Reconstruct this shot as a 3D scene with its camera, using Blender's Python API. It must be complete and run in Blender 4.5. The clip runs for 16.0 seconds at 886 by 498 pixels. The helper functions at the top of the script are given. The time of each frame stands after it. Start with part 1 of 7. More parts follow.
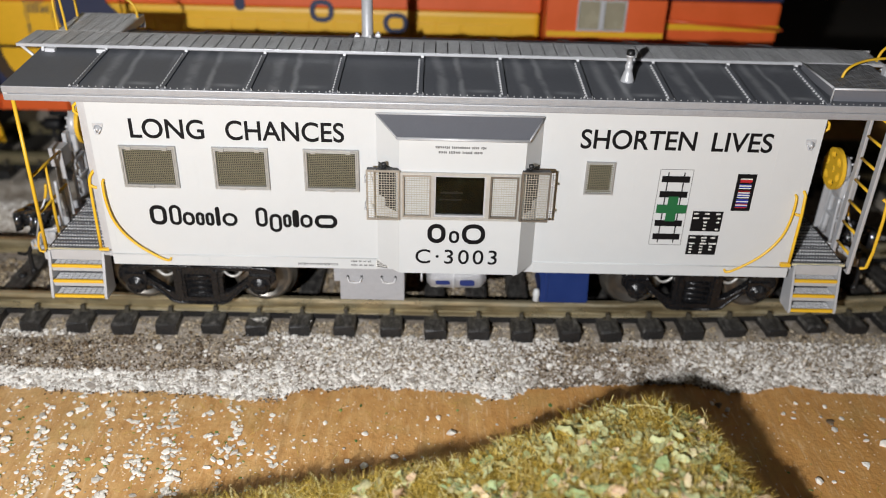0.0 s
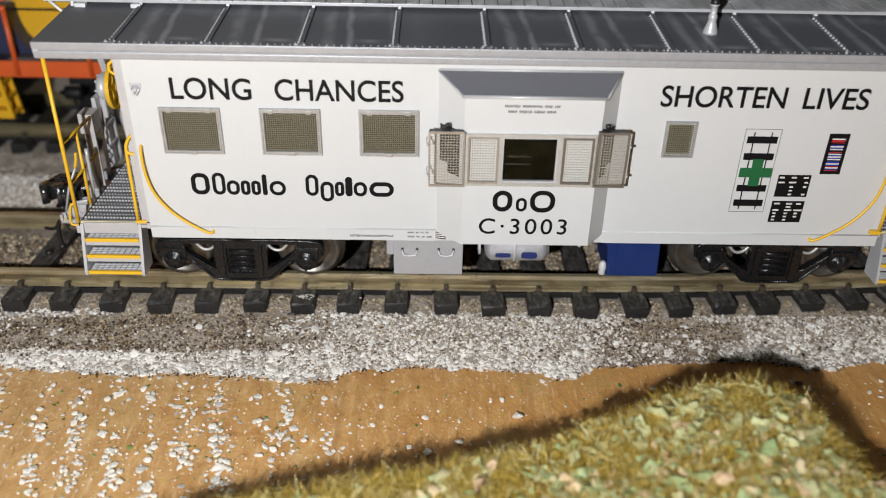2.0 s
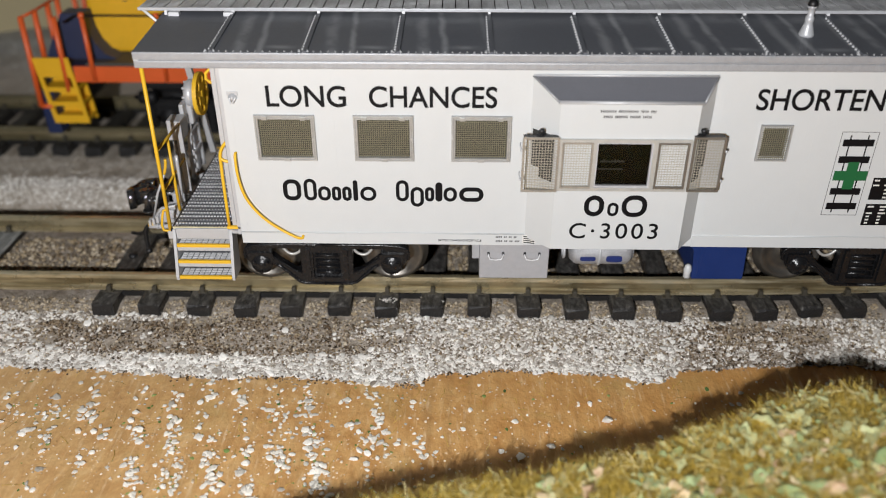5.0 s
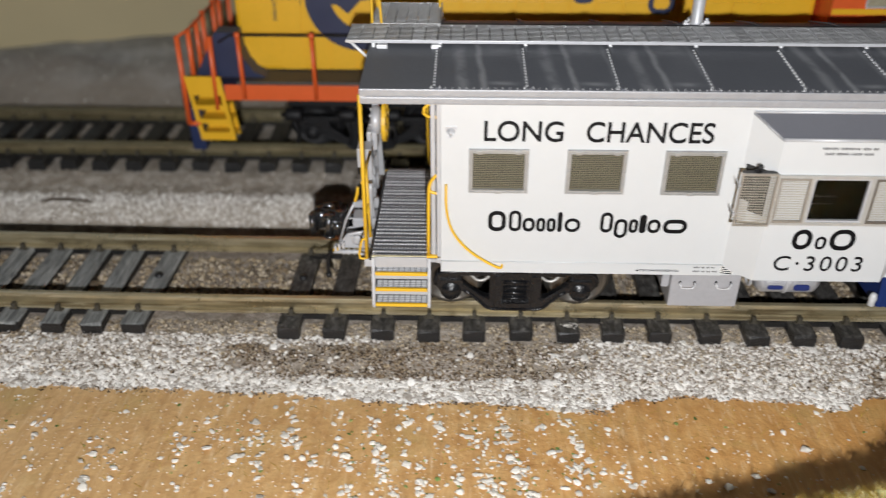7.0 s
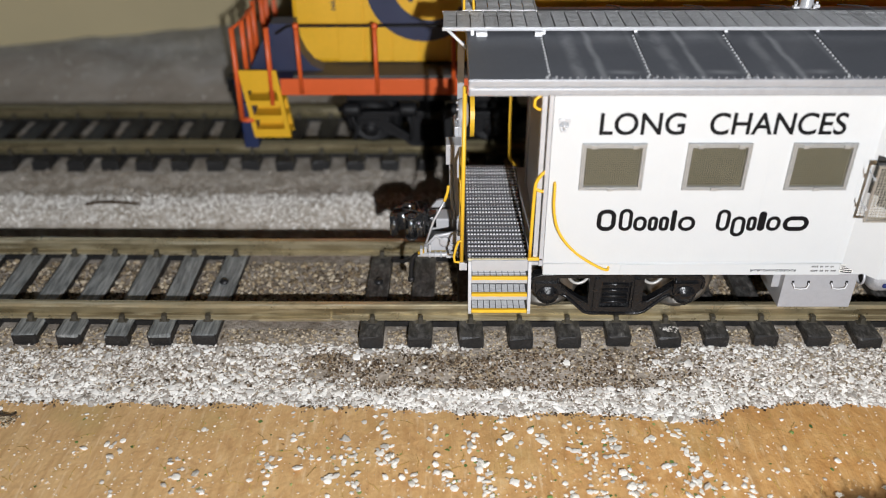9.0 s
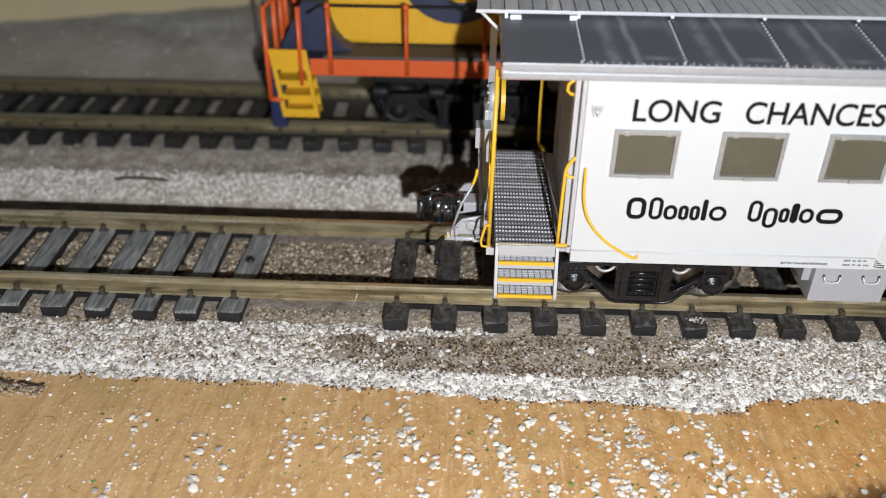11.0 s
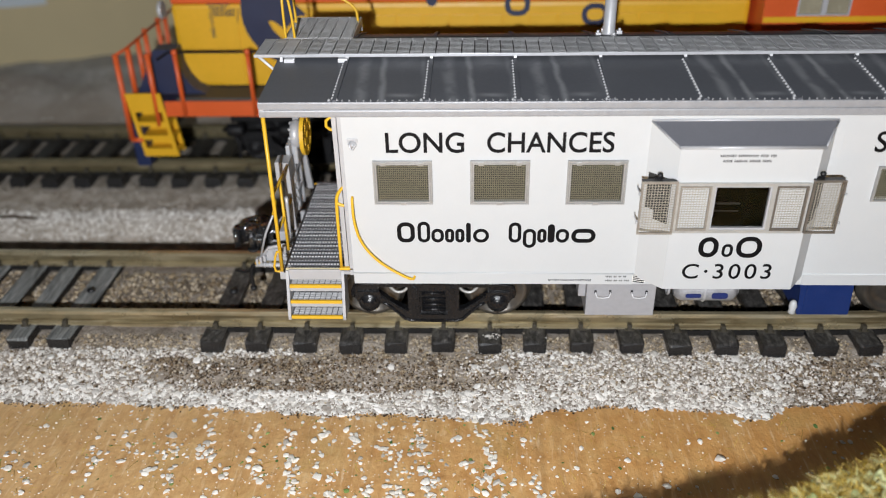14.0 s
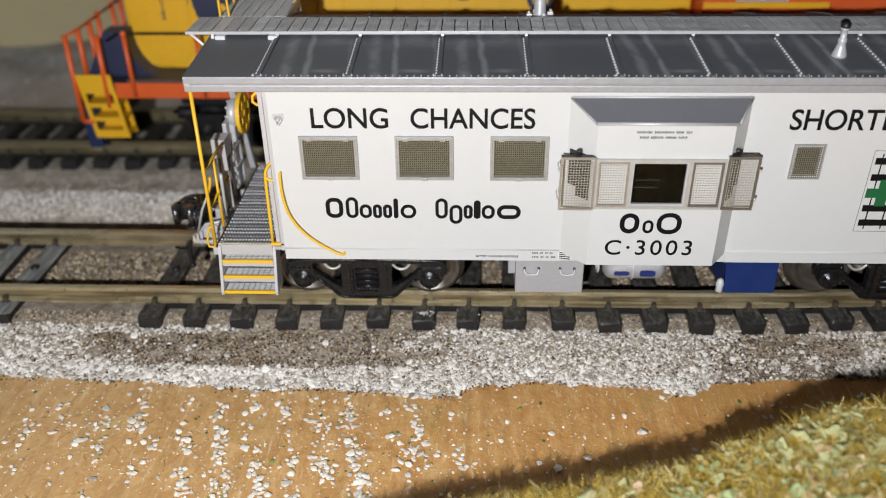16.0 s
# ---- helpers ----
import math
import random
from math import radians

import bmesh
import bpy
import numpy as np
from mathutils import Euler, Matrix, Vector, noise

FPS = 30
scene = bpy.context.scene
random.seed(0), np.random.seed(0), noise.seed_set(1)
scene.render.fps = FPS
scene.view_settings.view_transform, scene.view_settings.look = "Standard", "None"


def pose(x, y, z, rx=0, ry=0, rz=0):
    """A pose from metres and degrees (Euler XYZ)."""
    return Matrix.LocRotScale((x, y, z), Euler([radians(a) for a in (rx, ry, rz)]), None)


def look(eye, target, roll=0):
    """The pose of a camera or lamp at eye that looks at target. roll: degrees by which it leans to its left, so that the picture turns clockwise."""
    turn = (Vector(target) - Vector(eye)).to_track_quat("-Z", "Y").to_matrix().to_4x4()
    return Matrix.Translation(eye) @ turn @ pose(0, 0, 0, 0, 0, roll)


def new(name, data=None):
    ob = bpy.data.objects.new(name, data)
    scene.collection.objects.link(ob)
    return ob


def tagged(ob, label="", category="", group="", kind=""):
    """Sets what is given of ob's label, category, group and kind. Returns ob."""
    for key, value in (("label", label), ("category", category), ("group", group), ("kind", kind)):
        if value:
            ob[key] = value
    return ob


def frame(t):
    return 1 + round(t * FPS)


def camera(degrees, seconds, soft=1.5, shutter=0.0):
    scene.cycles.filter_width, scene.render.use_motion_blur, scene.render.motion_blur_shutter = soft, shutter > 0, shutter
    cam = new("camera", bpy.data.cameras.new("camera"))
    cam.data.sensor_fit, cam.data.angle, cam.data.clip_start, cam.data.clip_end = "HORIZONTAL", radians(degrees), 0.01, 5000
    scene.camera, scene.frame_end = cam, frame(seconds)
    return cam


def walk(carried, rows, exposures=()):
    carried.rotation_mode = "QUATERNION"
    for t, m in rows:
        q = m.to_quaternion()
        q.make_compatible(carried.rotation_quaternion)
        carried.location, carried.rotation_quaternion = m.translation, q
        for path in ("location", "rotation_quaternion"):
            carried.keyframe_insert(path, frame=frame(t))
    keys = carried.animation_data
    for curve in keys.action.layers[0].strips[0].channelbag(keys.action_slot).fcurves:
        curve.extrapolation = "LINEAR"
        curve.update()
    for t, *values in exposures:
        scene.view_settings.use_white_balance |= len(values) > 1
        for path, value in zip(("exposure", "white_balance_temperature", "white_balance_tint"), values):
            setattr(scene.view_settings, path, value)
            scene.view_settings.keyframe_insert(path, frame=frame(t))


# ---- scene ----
cam = camera(55.98, 16.0, 1.0, 0.3)
# seconds, eye in metres, yaw, pitch and roll in degrees
PATH = [
    (0, 0.00592, -0.22561, 0.15219, -1.171, -29.574, 2.094),
    (0.5, 0.00710, -0.22647, 0.15188, -1.203, -29.756, 1.940),
    (1, 0.00421, -0.22266, 0.14795, -1.311, -30.138, 1.872),
    (1.5, -0.00328, -0.21759, 0.14301, -1.381, -30.425, 1.820),
    (2, -0.00964, -0.21299, 0.14115, -1.226, -30.824, 1.641),
    (2.5, -0.01309, -0.21037, 0.14096, -0.596, -31.118, 1.326),
    (3, -0.01762, -0.21168, 0.14156, 0.067, -31.140, 0.998),
    (3.5, -0.02189, -0.21095, 0.14134, 0.436, -30.933, 0.791),
    (6, -0.03060, -0.21279, 0.14483, 0.866, -31.508, 0.357),
    (6.5, -0.04515, -0.21151, 0.13942, 0.898, -31.309, 0.561),
    (7, -0.07377, -0.20947, 0.15370, 1.430, -32.205, 0.339),
    (7.5, -0.09612, -0.20556, 0.15416, 1.177, -31.568, 0.481),
    (8, -0.10348, -0.20150, 0.15379, 0.462, -31.639, 0.193),
    (8.5, -0.10160, -0.19744, 0.14865, 0.178, -32.124, 0.029),
    (11, -0.10354, -0.19716, 0.14694, 1.903, -33.529, 0.807),
    (11.5, -0.10276, -0.19655, 0.15352, 3.433, -33.818, -0.549),
    (12, -0.09646, -0.20007, 0.15526, 3.706, -33.201, -1.015),
    (12.5, -0.08749, -0.19971, 0.15654, 3.614, -32.855, -1.061),
    (13, -0.07375, -0.20136, 0.15668, 3.340, -32.416, -1.062),
    (13.5, -0.05712, -0.20648, 0.15680, 2.963, -31.744, -0.953),
    (14, -0.04781, -0.20967, 0.15330, 2.558, -31.201, -0.897),
    (14.5, -0.04717, -0.21122, 0.15375, 2.373, -31.014, -0.882),
    (15, -0.03979, -0.21318, 0.15095, 2.121, -31.040, -0.690),
    (15.5, -0.03463, -0.21571, 0.15328, 2.098, -31.233, -0.530),
    (16, -0.03072, -0.21470, 0.14995, 2.167, -31.337, -0.364),
]


def aim(x, y, z, yaw, pitch, roll):
    """The pose of the hand-held camera: yaw to the left of +y, pitch up, roll as in look()."""
    a, b = radians(yaw), radians(pitch)
    ahead = Vector((-math.sin(a) * math.cos(b), math.cos(a) * math.cos(b), math.sin(b)))
    return look((x, y, z), Vector((x, y, z)) + ahead, roll)


STOPS = ((0, -0.02, 6500, 10), (2, -0.11, 6500, 10), (3.5, -0.14, 6500, 10), (6.5, -0.15, 6480, 10), (7.5, 0.09, 6430, 10), (11, 0.12, 6220, 10), (13, 0.03, 6220, 10), (14.5, -0.04, 6380, 10), (16, -0.08, 6450, 10))
walk(cam, [(t, aim(*row)) for t, *row in PATH], STOPS)
# a small aperture close to the subject: near and far things go a little soft
cam.data.dof.use_dof, cam.data.dof.focus_distance, cam.data.dof.aperture_fstop = True, 0.207, 10.0

# ---- light ----
world = bpy.data.worlds.new("room_air")
scene.world = world
world.use_nodes = True
world.node_tree.nodes["Background"].inputs["Color"].default_value = (1.0, 0.9, 0.78, 1)
world.node_tree.nodes["Background"].inputs["Strength"].default_value = 0.0006


def lamp(name, kind, power, colour, m, size):
    data = bpy.data.lights.new(name, kind)
    data.energy, data.color = power, colour
    if kind == "AREA":
        data.size = size
    else:
        data.shadow_soft_size = size
    ob = new(name, data)
    ob.matrix_world = m
    return ob


# the small white lamp held beside the lens
lamp("hand_lamp", "POINT", 4.7, (0.98, 0.985, 1.0), pose(-0.066, -0.300, 0.165), 0.0024)
# dim warm fill lamp added under the ceiling to lift the shade
lamp("fill_lamp", "AREA", 0.010, (1.0, 0.86, 0.68), pose(-0.25, -0.2, 0.87), 0.4)

# ---- materials ----


def mat(name, colour, rough=0.6, metal=0.0, var=0.12, scale=300.0, bump=0.0, bump_scale=1500.0, fine=0.08, island=0.0, obrand=0.0, spec=0.5, coat=0.0):
    """Paint, metal or plastic with blotches and grain; island and obrand vary it from piece to piece."""
    m = bpy.data.materials.new(name)
    m.use_nodes = True
    nt = m.node_tree
    n, link = nt.nodes, nt.links
    bsdf = n["Principled BSDF"]
    bsdf.inputs["Roughness"].default_value = rough
    bsdf.inputs["Metallic"].default_value = metal
    bsdf.inputs["Specular IOR Level"].default_value = spec
    bsdf.inputs["Coat Weight"].default_value = coat
    coords = n.new("ShaderNodeTexCoord")
    big = n.new("ShaderNodeTexNoise")
    big.inputs["Scale"].default_value, big.inputs["Detail"].default_value = scale, 5
    small = n.new("ShaderNodeTexNoise")
    small.inputs["Scale"].default_value, small.inputs["Detail"].default_value = scale * 9, 3
    for tex in (big, small):
        link.new(coords.outputs["Object"], tex.inputs["Vector"])
    total = None
    for source, amount in ((big.outputs["Fac"], var), (small.outputs["Fac"], fine)):
        step = n.new("ShaderNodeMath")
        step.operation = "MULTIPLY_ADD"
        link.new(source, step.inputs[0])
        step.inputs[1].default_value = 2 * amount
        if total is None:
            step.inputs[2].default_value = 1 - var - fine
        else:
            link.new(total, step.inputs[2])
        total = step.outputs[0]
    for node, output, amount in (("ShaderNodeNewGeometry", "Random Per Island", island), ("ShaderNodeObjectInfo", "Random", obrand)):
        if amount:
            info = n.new(node)
            step = n.new("ShaderNodeMath")
            step.operation = "MULTIPLY_ADD"
            link.new(info.outputs[output], step.inputs[0])
            step.inputs[1].default_value = 2 * amount
            link.new(total, step.inputs[2])
            shift = n.new("ShaderNodeMath")
            shift.operation = "SUBTRACT"
            link.new(step.outputs[0], shift.inputs[0])
            shift.inputs[1].default_value = amount
            total = shift.outputs[0]
    tint = n.new("ShaderNodeVectorMath")
    tint.operation = "SCALE"
    tint.inputs[0].default_value = colour
    link.new(total, tint.inputs["Scale"])
    link.new(tint.outputs[0], bsdf.inputs["Base Color"])
    rough_step = n.new("ShaderNodeMath")
    rough_step.operation = "MULTIPLY_ADD"
    link.new(big.outputs["Fac"], rough_step.inputs[0])
    rough_step.inputs[1].default_value = 0.24
    rough_step.inputs[2].default_value = rough - 0.12
    link.new(rough_step.outputs[0], bsdf.inputs["Roughness"])
    if bump:
        relief = n.new("ShaderNodeTexNoise")
        relief.inputs["Scale"].default_value, relief.inputs["Detail"].default_value = bump_scale, 6
        link.new(coords.outputs["Object"], relief.inputs["Vector"])
        bump_node = n.new("ShaderNodeBump")
        bump_node.inputs["Strength"].default_value = bump
        bump_node.inputs["Distance"].default_value = 0.0004
        link.new(relief.outputs["Fac"], bump_node.inputs["Height"])
        link.new(bump_node.outputs[0], bsdf.inputs["Normal"])
    return m


def ramp_mat(name, stops, scale=(1, 1, 1), noise_scale=200.0, rough=0.8, bump=0.4, bump_scale=900.0, distance=0.0006, island=False, distortion=0.6, detail=8.0, mix=0.5, vary=False):
    """A surface whose colour runs through stops by noise (or from piece to piece), stretched by scale."""
    m = bpy.data.materials.new(name)
    m.use_nodes = True
    nt = m.node_tree
    n, link = nt.nodes, nt.links
    bsdf = n["Principled BSDF"]
    bsdf.inputs["Roughness"].default_value = rough
    bsdf.inputs["Specular IOR Level"].default_value = 0.3
    coords = n.new("ShaderNodeTexCoord")
    mapping = n.new("ShaderNodeMapping")
    mapping.inputs["Scale"].default_value = scale
    link.new(coords.outputs["Object"], mapping.inputs["Vector"])
    if vary:
        info = n.new("ShaderNodeObjectInfo")
        move = n.new("ShaderNodeVectorMath")
        move.operation = "MULTIPLY_ADD"
        link.new(info.outputs["Random"], move.inputs[0])
        move.inputs[1].default_value = (0.7, 1.3, 0.9)
        link.new(coords.outputs["Object"], move.inputs[2])
        link.new(move.outputs[0], mapping.inputs["Vector"])
    tex = n.new("ShaderNodeTexNoise")
    tex.inputs["Scale"].default_value, tex.inputs["Detail"].default_value = noise_scale, detail
    tex.inputs["Roughness"].default_value = 0.65
    tex.inputs["Distortion"].default_value = distortion
    link.new(mapping.outputs[0], tex.inputs["Vector"])
    value = tex.outputs["Fac"]
    if island:
        geo = n.new("ShaderNodeNewGeometry")
        blend = n.new("ShaderNodeMath")
        blend.operation = "MULTIPLY_ADD"
        link.new(geo.outputs["Random Per Island"], blend.inputs[0])
        blend.inputs[1].default_value = mix
        half = n.new("ShaderNodeMath")
        half.operation = "MULTIPLY"
        link.new(value, half.inputs[0])
        half.inputs[1].default_value = 1 - mix
        link.new(half.outputs[0], blend.inputs[2])
        value = blend.outputs[0]
    ramp = n.new("ShaderNodeValToRGB")
    while len(ramp.color_ramp.elements) < len(stops):
        ramp.color_ramp.elements.new(0.5)
    for e, (at, colour) in zip(ramp.color_ramp.elements, stops):
        e.position, e.color = at, (*colour, 1)
    link.new(value, ramp.inputs[0])
    link.new(ramp.outputs[0], bsdf.inputs["Base Color"])
    relief = n.new("ShaderNodeTexNoise")
    relief.inputs["Scale"].default_value, relief.inputs["Detail"].default_value = bump_scale, 6
    link.new(mapping.outputs[0], relief.inputs["Vector"])
    bump_node = n.new("ShaderNodeBump")
    bump_node.inputs["Strength"].default_value, bump_node.inputs["Distance"].default_value = bump, distance
    link.new(relief.outputs["Fac"], bump_node.inputs["Height"])
    link.new(bump_node.outputs[0], bsdf.inputs["Normal"])
    return m


WHITE = mat("white_paint", (0.594, 0.605, 0.605), 0.42, var=0.02, fine=0.015, bump=0.05)
SILVER = mat("silver_paint", (0.52, 0.525, 0.54), 0.4, 0.2, var=0.1, scale=500, bump=0.12)
EAVE = mat("dull_silver_eave", (0.36, 0.365, 0.38), 0.42, 0.2, var=0.14, scale=500, fine=0.2, bump=0.25, bump_scale=2500)
BRIGHT = mat("bright_bare_metal", (0.74, 0.74, 0.75), 0.35, 0.1, var=0.1, scale=600)
STEEL_GREY = mat("grey_paint", (0.42, 0.42, 0.43), 0.5, 0.0, var=0.05, scale=400, bump=0.1)
GRIT_GREY = mat("speckled_grey_grating", (0.50, 0.505, 0.515), 0.38, 0.2, var=0.3, scale=900, fine=0.5, bump=0.8, bump_scale=4000, obrand=0.14)
DECK_GREY = mat("grey_deck_paint", (0.125, 0.128, 0.138), 0.45, 0.2, var=0.2, scale=600, bump=0.2)
TREAD_PALE = mat("pale_worn_tread_paint", (0.72, 0.72, 0.73), 0.45, 0.1, var=0.2, scale=900, bump=0.2)
# shaded copy of the grey grating: weak grazing light kept in its colour
GRIT_SHADED = mat("shaded_grey_grating", (0.17, 0.172, 0.18), 0.5, 0.1, var=0.3, scale=900, fine=0.5, bump=0.8, bump_scale=4000, obrand=0.14)
BAY_ROOF = mat("mid_grey_paint", (0.145, 0.148, 0.165), 0.4, var=0.06, bump=0.06)
CREAM_EDGE = mat("worn_cream_paint", (0.62, 0.56, 0.36), 0.5, var=0.3, scale=600, fine=0.3, bump=0.2)
TANK_WHITE = mat("speckled_silver_white", (0.42, 0.42, 0.435), 0.34, 0.3, var=0.2, scale=700, fine=0.4, bump=0.6, bump_scale=4000)
SPECKLED = mat("speckled_grey_casting", (0.40, 0.40, 0.415), 0.42, 0.1, var=0.1, scale=900, fine=0.2, bump=0.25, bump_scale=4500)
YELLOW = mat("yellow_paint", (0.78, 0.465, 0.028), 0.42, var=0.08, scale=500, bump=0.05)
BLACK = mat("black_plastic", (0.012, 0.012, 0.013), 0.45, var=0.3, scale=500, bump=0.25, fine=0.25)
RIM_GREY = mat("silver_window_rim", (0.44, 0.44, 0.43), 0.36, 0.4, var=0.25, scale=800, bump=0.2)
FRAME_GREY = mat("grey_window_frame", (0.36, 0.36, 0.355), 0.38, 0.3, var=0.15, scale=700, bump=0.2)
TRUCK_BLACK = mat("satin_black_casting", (0.010, 0.010, 0.011), 0.26, 0.0, spec=0.42, var=0.3, scale=500, bump=0.3, fine=0.25)
PILOT_NAVY = mat("dark_navy_plastic", (0.012, 0.022, 0.075), 0.5, var=0.15, scale=300, bump=0.15)
GLOSS_BLACK = mat("glossy_black_metal", (0.02, 0.02, 0.021), 0.16, 0.0, spec=1.0, var=0.3, scale=500, bump=0.3, coat=0.6)
INK = mat("black_lettering", (0.004, 0.004, 0.005), 0.55, var=0.1, spec=0.2)
MOSS = ramp_mat("green_scenery_crumb", ((0.2, (0.07, 0.13, 0.035)), (0.5, (0.16, 0.24, 0.06)), (0.8, (0.30, 0.36, 0.12))), (1, 1, 1), 700, 0.85, 0.6, 2500, 0.0004, True, mix=0.8)
GREEN_INK = mat("green_lettering", (0.008, 0.115, 0.036), 0.5, var=0.05)
WHITE_INK = mat("white_lettering", (0.75, 0.74, 0.7), 0.5, var=0.05)
RED_INK = mat("red_lettering", (0.55, 0.02, 0.03), 0.5, var=0.05)
BLUE_INK = mat("blue_lettering", (0.02, 0.04, 0.32), 0.5, var=0.05)
GREY_INK = mat("grey_lettering", (0.13, 0.13, 0.13), 0.6, var=0.05)
BRASS_SCREEN = mat("tarnished_screen_wire", (0.225, 0.207, 0.14), 0.5, 0.3, var=0.2, scale=700)
PALE_SCREEN = mat("pale_screen_wire", (0.50, 0.46, 0.38), 0.5, 0.3, var=0.12, scale=700)
DARK_FRAME = mat("bronze_frame", (0.20, 0.175, 0.145), 0.42, 0.45, var=0.2, scale=700, bump=0.2)
# the same bronze lightened as if lit, for the two left-hand screens
LIT_BRONZE = mat("lit_bronze_frame", (0.40, 0.365, 0.315), 0.42, 0.45, var=0.25, scale=700, bump=0.2)
PALE_FRAME = mat("pale_nickel_frame", (0.55, 0.54, 0.51), 0.42, 0.4, var=0.15, scale=700, bump=0.2)
DARK_INSIDE = mat("dark_interior", (0.03, 0.03, 0.028), 0.8, var=0.3)
BLUE_BOX = mat("blue_plastic", (0.010, 0.029, 0.135), 0.45, var=0.12, scale=300, bump=0.15)
PAD_BLUE = mat("navy_blue_decal", (0.014, 0.03, 0.15), 0.45, var=0.15, scale=500, bump=0.2)
WHEEL_STEEL = mat("dull_wheel_steel", (0.17, 0.158, 0.14), 0.34, 0.8, var=0.35, scale=400, bump=0.15)
DARK_BRASS = mat("dull_olive_brass_rail", (0.17, 0.148, 0.085), 0.42, 0.4, var=0.35, scale=120, fine=0.12, bump=0.2, bump_scale=700)


def brass(name, dark, mid, pale):
    """Weathered brass rail: long streaks of bare metal, tarnish and grime along x."""
    m = mat(name, mid, 0.3, 0.65, var=0.3, scale=160, fine=0.12, bump=0.2, bump_scale=700)
    n, link = m.node_tree.nodes, m.node_tree.links
    bsdf = n["Principled BSDF"]
    base = bsdf.inputs["Base Color"].links[0].from_socket
    coords = n.new("ShaderNodeTexCoord")
    for scale, size, lo, hi, colour, amount in (((0.03, 1.0, 0.6), 900, 0.50, 0.62, dark, 0.75), ((0.05, 1.0, 0.5), 1300, 0.54, 0.66, pale, 0.8), ((0.5, 1.0, 1.0), 320, 0.60, 0.72, dark, 0.6)):
        mapping = n.new("ShaderNodeMapping")
        mapping.inputs["Scale"].default_value = scale
        link.new(coords.outputs["Object"], mapping.inputs["Vector"])
        tex = n.new("ShaderNodeTexNoise")
        tex.inputs["Scale"].default_value, tex.inputs["Detail"].default_value = size, 4
        link.new(mapping.outputs[0], tex.inputs["Vector"])
        span = n.new("ShaderNodeMapRange")
        span.inputs["From Min"].default_value, span.inputs["From Max"].default_value, span.inputs["To Max"].default_value = lo, hi, amount
        link.new(tex.outputs["Fac"], span.inputs["Value"])
        blend = n.new("ShaderNodeMix")
        blend.data_type = "RGBA"
        link.new(span.outputs[0], blend.inputs["Factor"])
        link.new(base, blend.inputs["A"])
        blend.inputs["B"].default_value = (*colour, 1)
        base = blend.outputs["Result"]
    link.new(base, bsdf.inputs["Base Color"])
    return m


BRASS = brass("weathered_brass_rail", (0.24, 0.185, 0.10), (0.55, 0.47, 0.30), (0.76, 0.69, 0.50))
BRASS_WEB = brass("darker_brass_web", (0.15, 0.115, 0.06), (0.34, 0.285, 0.17), (0.55, 0.48, 0.32))
CLIP = mat("brown_rail_clip", (0.055, 0.048, 0.035), 0.5, var=0.25, bump=0.2)
LOCO_YELLOW = mat("loco_yellow_paint", (0.72, 0.40, 0.015), 0.45, var=0.1, scale=120, bump=0.05)
LOCO_ORANGE = mat("loco_vermilion_paint", (0.66, 0.105, 0.02), 0.45, var=0.1, scale=120, bump=0.05)
LOCO_NAVY = mat("loco_navy_paint", (0.02, 0.028, 0.07), 0.45, var=0.15, scale=150, bump=0.05)
# opaque tan that stands for reflections and the pale interior in the glass
GLARE_PANE = mat("painted_glare_pane", (0.30, 0.27, 0.19), 0.25, var=0.35, scale=160, bump=0.1)
LOCO_DECK = mat("loco_dark_walkway", (0.065, 0.06, 0.055), 0.6, var=0.2, scale=200, bump=0.2)
LOCO_BLACK = mat("loco_underframe_black", (0.008, 0.008, 0.009), 0.55, var=0.4, scale=250, fine=0.2, bump=0.3, spec=0.3)
BACK_BLUE = mat("pale_blue_grey_paint", (0.50, 0.56, 0.60), 0.8, var=0.08, scale=6, bump=0.1, bump_scale=120)
WALL_BEIGE = mat("beige_wall_paint", (0.50, 0.425, 0.255), 0.8, var=0.06, scale=6, fine=0.04, bump=0.15, bump_scale=120)
ROOM_WALL = mat("room_wall_paint", (0.06, 0.055, 0.048), 0.85, var=0.08, scale=3, bump=0.1, bump_scale=60)
ROOM_FLOOR = mat("room_floor_grey", (0.12, 0.105, 0.09), 0.7, var=0.15, scale=5, bump=0.1, bump_scale=60)

DIRT = ramp_mat("brown_track_dirt", ((0.25, (0.13, 0.105, 0.076)), (0.45, (0.26, 0.22, 0.175)), (0.6, (0.38, 0.335, 0.285)), (0.8, (0.52, 0.48, 0.435))), (1, 1, 1), 260, 0.9, 0.9, 1300, 0.0008)
GREY_LAND = ramp_mat("grey_painted_terrain", ((0.32, (0.22, 0.215, 0.205)), (0.45, (0.34, 0.335, 0.33)), (0.57, (0.45, 0.452, 0.45)), (0.72, (0.60, 0.61, 0.625))), (1, 1, 1), 42, 0.9, 0.5, 160, 0.002, detail=7.0)


